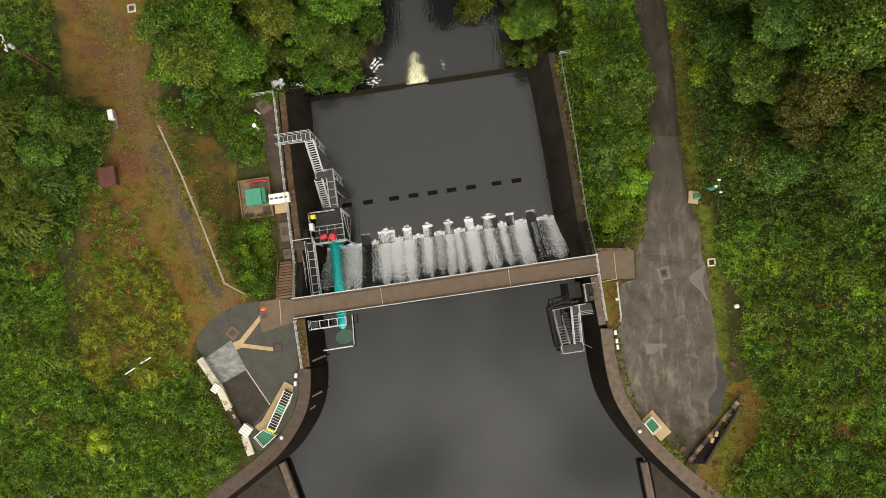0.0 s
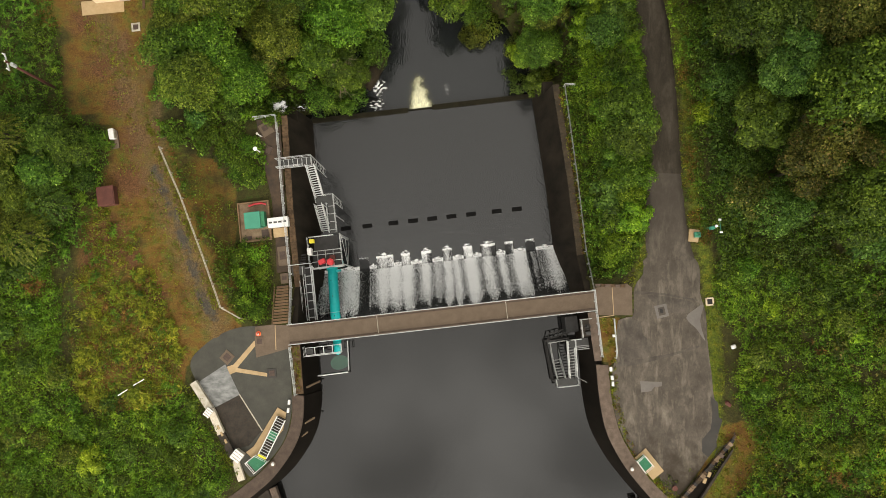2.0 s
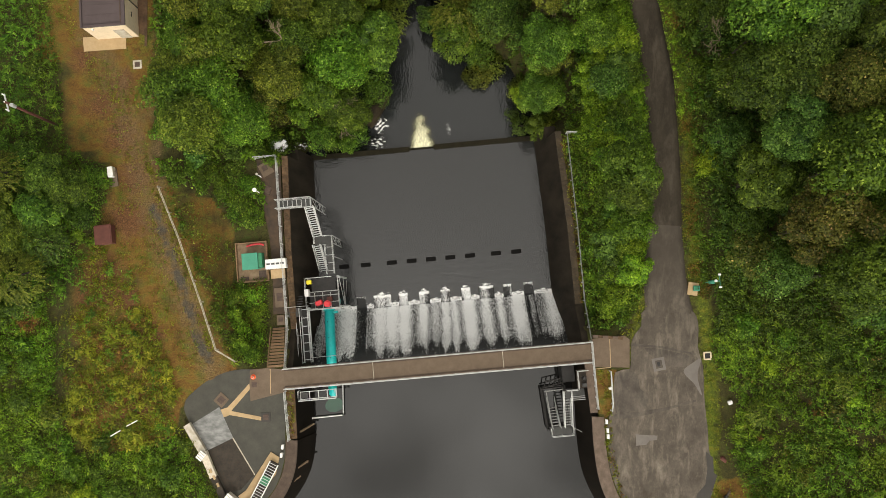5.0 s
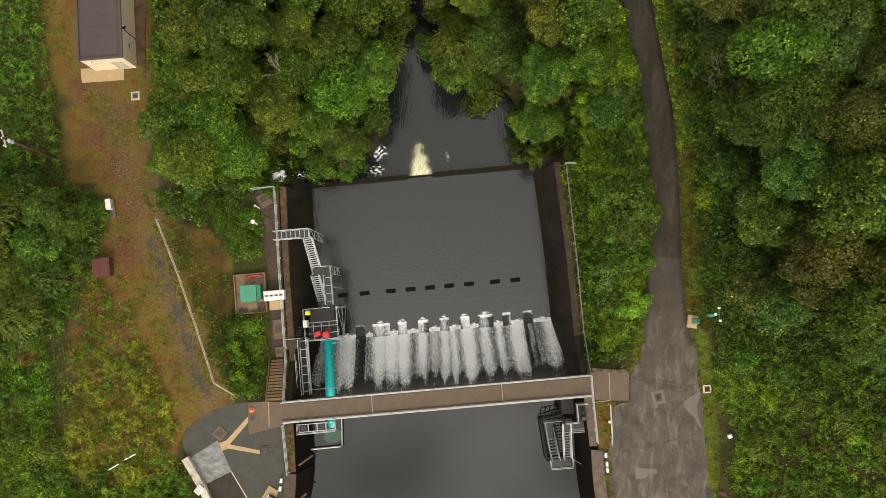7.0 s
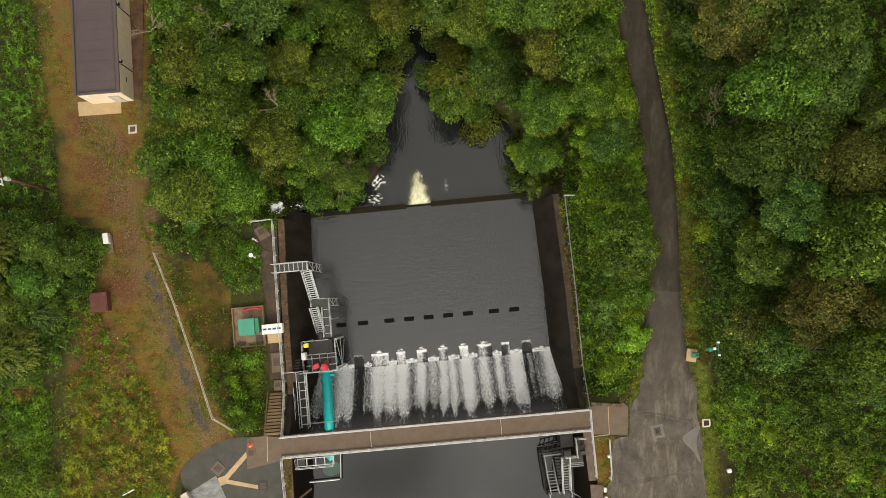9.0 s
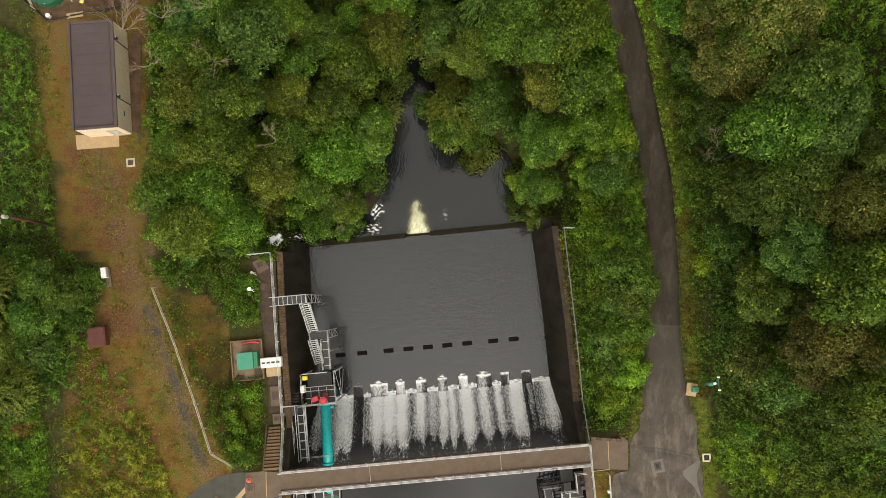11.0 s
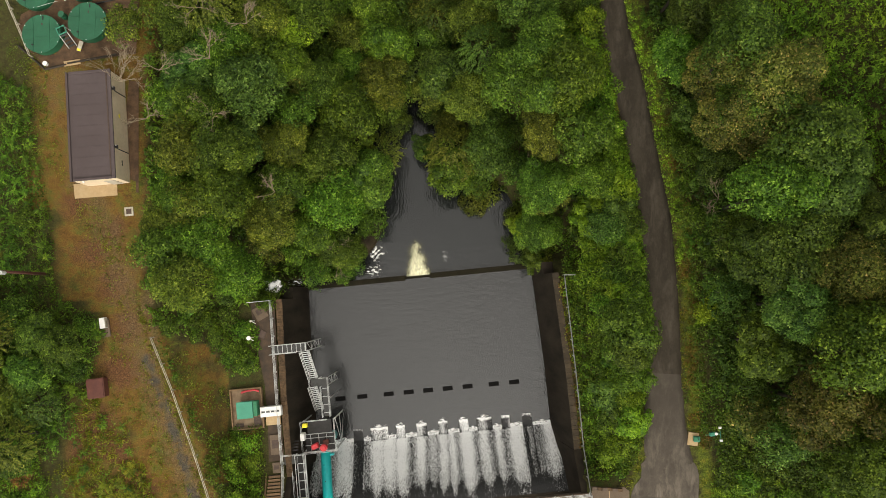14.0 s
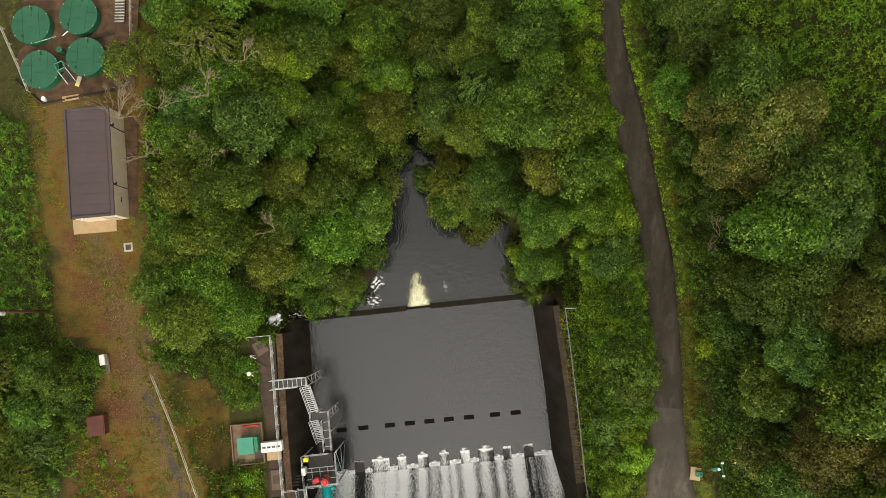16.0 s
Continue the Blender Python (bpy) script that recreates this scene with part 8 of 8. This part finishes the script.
acc = thing("access_hatch", "white railed hatch with green grating and ladder rack", "hatch")
part("plinth", sheet([(-16.35, -7.55), (-15.5, -8.0), (-15.75, -9.6), (-18.05, -12.7), (-19.1, -11.75), (-18.4, -11.2)], 0.16, 0.14), TAN, acc, "tan concrete plinth")
part("grating", sheet([(-18.85, -12.6), (-18.05, -11.95), (-16.95, -12.45), (-18.0, -13.4)], 0.5, 0.05), GREENMESH, acc, "green grating")
cage_bars(acc, [(-18.9, -12.6), (-18.1, -11.9), (-16.9, -12.45), (-18.05, -13.5)], 0.12, 0.95)
a0, a1 = Vector((-17.45, -12.0, 0.6)), Vector((-15.85, -8.45, 0.6))
dd = (a1 - a0).normalized()
nn = Vector((-dd.y, dd.x, 0))
for s in (-0.42, 0.42):
    part("rack_side", tube([a0 + nn * s, a1 + nn * s], 0.05, 6), WHITE, acc, "white rack side")
for k in range(15):
    p = a0.lerp(a1, (k + 0.5) / 15)
    part("rack_bar", tube([p - nn * 0.42, p + nn * 0.42], 0.028, 5), STEEL, acc)
m0 = a0.lerp(a1, 0.42)
part("rack_panel", sheet([(m0 + nn * 0.38).xy, (m0 - nn * 0.38).xy, (m0 - nn * 0.38 + dd * 0.9).xy, (m0 + nn * 0.38 + dd * 0.9).xy], 0.6, 0.03), GREENMESH, acc, "green mesh panel")
part("rack_base", sheet([(a0 + nn * 0.4).xy, (a0 - nn * 0.4).xy, (a1 - nn * 0.4).xy, (a1 + nn * 0.4).xy], 0.4, 0.22), DARKSLAB, acc, "dark base")
part("yellow_tread", sheet([(a0 + nn * 0.4 - dd * 0.1).xy, (a0 - nn * 0.4 - dd * 0.1).xy, (a0 - nn * 0.4 + dd * 0.08).xy, (a0 + nn * 0.4 + dd * 0.08).xy], 0.66, 0.03), YELLOW, acc, "yellow step edge")

acc = thing("access_hatch", "white railed hatch with green grating on a tan plinth", "hatch")
part("plinth", sheet([(17.0, -11.0), (17.95, -10.1), (19.65, -12.1), (18.65, -12.95)], 0.14, 0.12), TAN, acc, "tan concrete plinth")
part("grating", sheet([(17.1, -11.25), (17.7, -10.7), (18.5, -11.6), (17.85, -12.15)], 0.4, 0.24), GREENMESH, acc, "green grating")
cage_bars(acc, [(17.05, -11.25), (17.7, -10.65), (18.5, -11.55), (17.8, -12.2)], 0.12, 0.9)

# low retaining wall with cabinets beside the forecourt
rw = thing("retaining_wall", "cream and dark low retaining wall beside the forecourt", "wall", kind="structure")
seg = [(-24.45, -5.55), (-22.75, -7.95), (-21.6, -10.2), (-20.2, -12.6), (-19.5, -14.4)]
for k, (a, b) in enumerate(zip(seg, seg[1:])):
    a, b = Vector((*a, 0)), Vector((*b, 0))
    n2 = Vector((-(b - a).y, (b - a).x, 0)).normalized() * -0.42
    part("wall_length", wall_sweep([a + n2 * 0.35, b + n2 * 0.35], [a - n2 * 1.2, b - n2 * 1.2], 0.55 - 0.07 * k, -0.3, 0, deep_back=0), (OFFWHITE, STREAKED, DARKSLAB, STREAKED)[k], rw)
for leaf, seed, words in (("bright", 140, "green weeds leaning over the low wall"), ("gold", 141, "yellowish weeds leaning over the low wall")):
    undergrowth("wall_weeds", [(x - 0.02, y - 0.05) for x, y in seg] + [(x - 0.95, y - 0.5) for x, y in seg[::-1]], 110, 0.15, leaf, seed, words, (0.35, 1.0), 0.5, -0.1)
for x, y, sx, sy, h in ((-22.65, -8.15, 0.6, 0.75, 0.7), (-19.75, -12.0, 0.9, 0.9, 0.75)):
    c = thing("meter_cabinet", "white weathered metal cabinet against the retaining wall", "cabinet", pose(x, y, 0.04, 0, 0, -35), "white cabinets")
    part("body", box(0, 0, h / 2, sx, sy, h, bevel=0.03), OFFWHITE, c)
    part("lid", box(0, 0, h + 0.03, sx * 1.08, sy * 1.08, 0.06, bevel=0.015), WHITE, c, "pale stained lid")
    for q in range(3):
        part("lid_rib", box(0, (q - 1) * sy * 0.3, h + 0.07, sx, 0.05, 0.03), OFFWHITE, c)
for x, y in ((-21.35, -10.1), (-20.95, -10.75), (-21.7, -9.5)):
    solo("paving_block", box(0, 0, 0.47, 0.4, 0.2, 0.14, bevel=0.02), TAN, "loose tan block on the low wall", "block", pose(x, y, 0, 0, 0, -60), "loose blocks")

# drain channel at the yard corner
ch = thing("drain_channel", "sunken dark stone drain channel at the yard corner", "drain channel")
ca, cb, cc, ce = Vector((26.75, -7.75, 0)), Vector((20.75, -14.95, 0)), Vector((27.05, -7.95, 0)), Vector((22.55, -15.0, 0))
part("bed", wall_sweep([ca, cb], [cc, ce], 0.05, -0.4, 0, deep_back=0), RESWALL, ch, "dark wet bed")
part("side_wall", wall_sweep([cc, ce], [cc + Vector((0.16, -0.08, 0)), ce + Vector((0.2, -0.1, 0))], 0.34, -0.4, 0, deep_back=0), DARKSLAB, ch, "dark stone side")
rs, q = random.Random(3), 0.04
while q < 0.97:
    w = min(rs.uniform(0.02, 0.045), 0.97 - q)
    p0, p1 = ca.lerp(cb, q + 0.003), ca.lerp(cb, q + w)
    inner = Vector((0.34, -0.26, 0)) * rs.uniform(0.6, 1.1)
    part("side_stone", wall_sweep([p0, p1], [p0 + inner, p1 + inner * rs.uniform(0.7, 1.1)], 0.42 + rs.uniform(-0.05, 0.05), -0.3, rs.uniform(0, 0.25), deep_back=0), rs.choice((DARKSLAB, COPING, MOSSY, BLACKSTEEL, DARKCOPING, SANDY)), ch)
    q += w
for k in (0.62, 0.70):
    p = ca.lerp(cb, k).lerp(cc.lerp(ce, k), 0.62)
    part("cross_stone", box(p.x, p.y, 0.12, 0.5, 0.3, 0.14, rz=70, bevel=0.02), TAN, ch, "pale loose block")
part("hose", tube(curve([(26.0, -8.3, 0.5), (25.6, -9.4, 0.42), (24.9, -9.6, 0.4), (24.3, -10.3, 0.3), (24.3, -11.3, 0.15), (23.6, -12.3, 0.15)], 0.3), 0.022, 5), GRATE, ch, "thin grey hose")
solo("rust_bucket", cyl(0, 0, 0, 0.4, 0.2, 14, r2=0.25), RUST, "small rusty bucket at the yard corner", "bucket", pose(20.6, -13.6, 0.02))

# ---- track side ----
rb = thing("rusty_skip", "rusty red steel bin beside the track", "bin", pose(-33.4, 11.8, ground_z(-33.4, 11.8), 0, 0, 10))
part("body", box(0, 0, 0.5, 1.5, 1.75, 1.0, bevel=0.05), RUST, rb)
part("lid", box(-0.05, 0, 1.03, 1.55, 1.7, 0.06, bevel=0.02), RUST, rb, "rusty lid")
for s in (-0.88, 0.88):
    part("rim", box(0, s, 0.98, 1.6, 0.08, 0.1), RUST, rb)
part("rim", box(0.78, 0, 0.98, 0.08, 1.7, 0.1), RUST, rb)
wc = thing("white_cabinet", "white metal cabinet on a concrete base beside the track", "cabinet", pose(-33.4, 17.75, ground_z(-33.4, 17.75), 0, 0, 12))
part("base", box(0, -0.4, 0.06, 0.8, 1.7, 0.2), CONCRETE, wc, "brown concrete base")
part("body", box(0, 0.1, 0.4, 0.5, 1.0, 0.62, bevel=0.03), WHITE, wc)
part("door", box(0.26, 0.1, 0.4, 0.03, 0.9, 0.5), OFFWHITE, wc, "grey door")
for a, b in (((-29.9, -5.9), (-28.9, -5.3)), ((-31.3, -6.9), (-30.4, -6.3))):
    solo("white_pole", tube([(*a, 0.5), (*b, 0.55)], 0.05, 6), WHITE, "white pole lying among weeds", "pole", group="fallen white poles")
pole = thing("utility_pole", "dark red brown timber pole with metal cross arm", "utility pole", pose(-39.2, 22.2, 0.0))
PH = 8.5
part("shaft", cyl(0, 0, -0.5, PH, 0.15, 10, r2=0.11), POLEWOOD, pole, smooth=True)
part("cross_arm", box(0, 0, PH - 0.3, 0.1, 1.6, 0.12, rz=20), STEEL, pole, "pale metal cross arm")
for k in (-0.7, 0, 0.7):
    part("insulator", cyl(-k * 0.34, k * 0.94, PH - 0.24, PH + 0.05, 0.06, 8), WHITE, pole, "white insulator")
part("transformer", cyl(0.28, -0.1, PH - 1.1, PH - 0.5, 0.17, 10), STEEL, pole, "grey canister")

# ---- building ----
BLD = Matrix.Translation((-34.65, 36.05, 0)) @ Matrix.Rotation(radians(7.3), 4, "Z")
house = thing("pump_house", "long cream rendered flat roofed utility building with brown roof", "building", BLD)
bw, bl, bh = 4.0, 10.05, 3.2
part("wall", box(bw / 2 - 0.12, 0, bh / 2 - 0.1, 0.24, bl, bh), CREAM, house)
part("wall", box(-bw / 2 + 0.12, 0, bh / 2 - 0.1, 0.24, bl, bh), CREAM, house)
part("wall", box(0, bl / 2 - 0.12, bh / 2 - 0.1, bw - 0.48, 0.24, bh), CREAM, house)
part("wall", box(0, -bl / 2 + 0.12, bh / 2 - 0.1, bw - 0.48, 0.24, bh), CREAM, house)
part("roof", box(0, 0, bh + 0.03, bw + 0.1, bl + 0.12, 0.14, bevel=0.02), ROOF, house)
for x, y, sx, sy in ((-bw / 2 + 0.02, 0, 0.2, bl + 0.2), (bw / 2 - 0.02, 0, 0.34, bl + 0.2), (0, bl / 2 - 0.02, bw - 0.4, 0.24), (0, -bl / 2 + 0.02, bw - 0.4, 0.24)):
    part("roof_edge", box(x, y, bh + 0.17, sx, sy, 0.16, bevel=0.03), ROOF, house, "brown raised roof edge")
part("gutter", box(bw / 2 - 0.32, 0, bh + 0.112, 0.12, bl - 0.4, 0.02), LID, house, "rust stained gutter strip")
for k in range(9):
    part("roof_seam", box(-0.2, -bl / 2 + 1.1 + k * 0.98, bh + 0.108, bw - 1.1, 0.035, 0.02), ROOF, house)
for y in (3.4, -2.1):
    lm = part("wall_lamp", box(bw / 2 + 0.15, y, bh - 0.25, 0.3, 0.28, 0.22, bevel=0.03), BLACKSTEEL, house, "black wall lamp")
    part("lamp_glass", cyl(bw / 2 + 0.16, y + 0.08, bh - 0.13, bh - 0.1, 0.06, 8), WHITE, lm, "white lamp glass")
    part("conduit", box(bw / 2 + 0.03, y - 0.1, bh / 2 - 0.3, 0.06, 0.07, bh - 0.6), BLACKSTEEL, house, "black conduit")
part("warning_sign", box(bw / 2 + 0.015, 1.1, 1.7, 0.03, 0.3, 0.3, rx=45), YELLOW, house, "yellow warning plate")
part("door", box(0.9, -bl / 2 - 0.02, 1.05, 1.0, 0.06, 2.1), OFFWHITE, house, "pale door")
part("vent", cyl(-1.2, -bl / 2 - 0.06, 2.6, 2.8, 0.1, 8), WHITE, house, "white vent")
part("wall_vent", box(bw / 2 + 0.01, -3.4, 1.6, 0.03, 0.5, 0.15), DARKSLAB, house, "stained vent")


# ---- tank compound ----
def tank(x, y, r, turn, label):
    t = thing("storage_tank", label, "tank", pose(x, y, 0, 0, 0, turn), "green storage tanks")
    h = 0.95
    part("shell", cyl(0, 0, -0.2, h, r - 0.06, 40), TANK, t, smooth=False)
    bm = cyl(0, 0, h, h + 0.05, r, 40)
    part("lid", bm, TANK, t, "green flat lid")
    for k in range(12):
        a = k * math.tau / 12
        part("lid_clip", box(r * 0.97 * math.cos(a), r * 0.97 * math.sin(a), h + 0.06, 0.08, 0.08, 0.05), STEEL if k % 2 else TANK, t)
    for x0 in (-0.42, 0.42):
        part("lid_seam", box(x0 * r, 0, h + 0.06, 0.05, 2 * r * math.cos(math.asin(0.42)) - 0.1, 0.035), TANK, t)
    for x0, y0 in ((-0.7, 0.25), (0.0, -0.15), (0.7, 0.2), (-0.7, -0.3), (0.7, -0.3)):
        part("lid_rib", box(x0 * r, y0 * r, h + 0.062, 0.5 * r, 0.045, 0.04), TANK, t)
    part("vent", cyl(-0.45 * r, -0.55 * r, h + 0.05, h + 0.12, 0.1, 10), BLACKSTEEL, t, "black vent cap")
    part("hatch_slot", box(0.1 * r, 0.82 * r, h + 0.07, 0.1, 0.36, 0.05), BLACKSTEEL, t, "black hatch slot")
    part("stain_plate", box(0.05 * r, 0.5 * r, h + 0.056, 0.14, 0.22, 0.015), LID, t, "dark rusty plate")
    return t


for x, y, a in ((-42.5, 49.6, 8), (-37.95, 50.7, -4), (-41.3, 45.25, 6), (-36.95, 46.65, 2)):
    tank(x, y, 1.88, a, "round green lidded storage tank in the compound")
patch("compound_floor", [(-47.5, 54.5), (-32.6, 55.5), (-32.4, 44.0), (-38.5, 42.8), (-41.2, 42.1), (-43.3, 44.2), (-45.6, 49.4), (-47.5, 52.0)], GRAVEL, "red brown gravel floor of the tank compound", 0.04, 0.06, False)
solo("connecting_pipe", tube([(-39.3, 48.6, 1.0), (-38.8, 49.1, 1.0)], 0.05, 8), WHITE, "white pipe joining two tanks", "pipe", group="compound pipes")
solo("connecting_pipe", tube([(-41.6, 47.6, 1.62), (-39.6, 48.3, 1.62)], 0.022, 6), STEEL, "thin metal pipe across a tank lid", "pipe", group="compound pipes")
solo("connecting_pipe", tube([(-39.2, 47.2, 0.3), (-37.0, 48.6, 0.3), (-34.6, 49.2, 0.3)], 0.09, 6), BLACKSTEEL, "black pipe on the compound floor", "pipe", group="compound pipes")
lad = thing("tank_ladder", "metal access steps with green frame between tanks", "ladder", pose(-38.95, 45.4, -0.3, 0, 0, 28))
part("frame", box(-0.2, 0.7, 1.45, 0.85, 0.08, 0.1), GREENBOX, lad, "green frame")
part("frame", box(-0.2, 0.0, 1.45, 0.85, 0.08, 0.1), GREENBOX, lad, "green frame")
for s in (-0.6, 0.2):
    part("frame", box(s, 0.35, 1.45, 0.08, 0.7, 0.1), GREENBOX, lad, "green frame")
    part("stringer", tube([(s, 0.0, 1.4), (s, -1.3, 0.1)], 0.04, 5), STEEL, lad)
    part("leg", tube([(s, 0.6, 0), (s, 0.6, 1.45)], 0.035, 5), STEEL, lad)
for k in range(5):
    part("tread", box(-0.2, -0.1 - k * 0.27, 1.25 - k * 0.27, 0.75, 0.18, 0.04), GRATE, lad)
solo("green_drum", cyl(0, 0, 0, 0.9, 0.3, 16), TANK, "green drum between the tanks", "drum", pose(-39.6, 47.3, 0.04))
solo("white_bucket", cyl(0, 0, 0, 0.4, 0.19, 14, r2=0.23), WHITE, "white bucket at the compound edge", "bucket", pose(-41.05, 42.55, 0.05))
pl = thing("timber_pallet", "orange brown timber boards lying at the compound edge", "boards", pose(-38.55, 42.8, 0.05, 0, 0, 12))
for k in range(3):
    part("board", box(0, (k - 1) * 0.17, 0.06, 1.6, 0.15, 0.06), TAN, pl)
sg = thing("site_sign", "grey and yellow board lying in the compound", "sign", pose(-37.7, 44.35, 0.5, 0, 0, -14))
part("board", box(0, 0, 0, 0.4, 1.0, 0.05), OFFWHITE, sg)
part("stripe", box(0, -0.38, 0.03, 0.36, 0.22, 0.012), YELLOW, sg, "yellow stripe")
gr = thing("grating_stack", "long pale slatted panel in the compound", "panel", pose(-34.25, 51.6, 0.3, 0, 0, 3))
part("frame", box(0, 0, 0, 0.95, 2.6, 0.1), GRATE, gr)
for k in range(9):
    part("slat", box(0, -1.15 + k * 0.29, 0.07, 0.95, 0.12, 0.05), OFFWHITE, gr)
railing("compound_fence", [Vector((-45.6, 49.4, 0)), Vector((-43.25, 44.9, 0)), Vector((-42.45, 43.2, 0))], "pale rail fence of the tank compound", 0.9, 2.0, 2, 0.05, "fences", OFFWHITE)
railing("compound_fence", [Vector((-33.2, 54.5, 0)), Vector((-33.1, 52.0, 0)), Vector((-32.8, 48.3, 0))], "pale rail fence of the tank compound", 0.9, 2.0, 2, 0.05, "fences", OFFWHITE)
kb = thing("compound_kerb", "dark timber kerb round the tank compound", "kerb")
for a, b in (((-44.0, 44.3), (-41.15, 42.05)), ((-41.15, 42.05), (-39.1, 42.6)), ((-39.0, 42.7), (-34.3, 43.8))):
    part("sleeper", tube([(*a, 0.1), (*b, 0.1)], 0.12, 4), DARKSLAB, kb)


# ---- dead branches ----
def bare_tree(x, y, z, r, seed, label, n=4, up=0.5):
    rng = random.Random(seed)
    t = thing("dead_branches", label, "dead tree", pose(x, y, z))
    bm = bmesh.new()

    def grow(p, d, length, thick, depth):
        q = p + d * length
        mid = (p + q) / 2 + Vector((rng.uniform(-1, 1), rng.uniform(-1, 1), rng.uniform(-0.4, 0.4))) * length * 0.12
        tube([p, mid, q], thick, 4, bm, thick * 0.55)
        if depth:
            for _ in range(rng.choice((2, 2, 3))):
                e = (d + Vector((rng.uniform(-1, 1), rng.uniform(-1, 1), rng.uniform(-0.35, 0.35))) * 0.75).normalized()
                grow(p.lerp(q, rng.uniform(0.45, 1.0)), e, length * rng.uniform(0.5, 0.8), thick * 0.72, depth - 1)

    for k in range(n):
        a = rng.uniform(0, 6.28)
        grow(Vector((0, 0, 0)), Vector((math.cos(a), math.sin(a), up)).normalized(), r * 0.62, 0.032, 4)
    part("branch", bm, DEADWOOD, t)
    return t


bare_tree(-31.8, 40.0, 4.2, 2.8, 3, "bare grey dead tree leaning over the building roof", 8, 0.3)
bare_tree(21.8, 31.2, 6.6, 1.8, 5, "bare brown dead branches among green crowns")
bare_tree(8.0, 35.0, -1.5, 2.2, 6, "bare brown dead branches among bank trees")
bare_tree(-12.5, 25.0, -4.2, 2.0, 8, "bare twiggy branches overhanging the outfall")
for x, y, z, r, k in ((-22.8, 37.0, 5.6, 1.8, 9), (-28.6, 36.4, 5.4, 1.5, 10), (-23.2, 42.0, 5.6, 2.0, 12), (-20.2, 45.4, 5.4, 1.7, 13), (-27.4, 40.6, 6.2, 1.6, 14), (-24.6, 46.4, 6.2, 1.8, 15), (-17.2, 30.6, 3.4, 1.4, 16)):
    bare_tree(x, y, z, r, k, "pale bare branches among bank trees")
for k, t in TREES.items():
    if k not in used_first:
        for c in list(t.children):
            bpy.data.objects.remove(c)
        bpy.data.objects.remove(t)
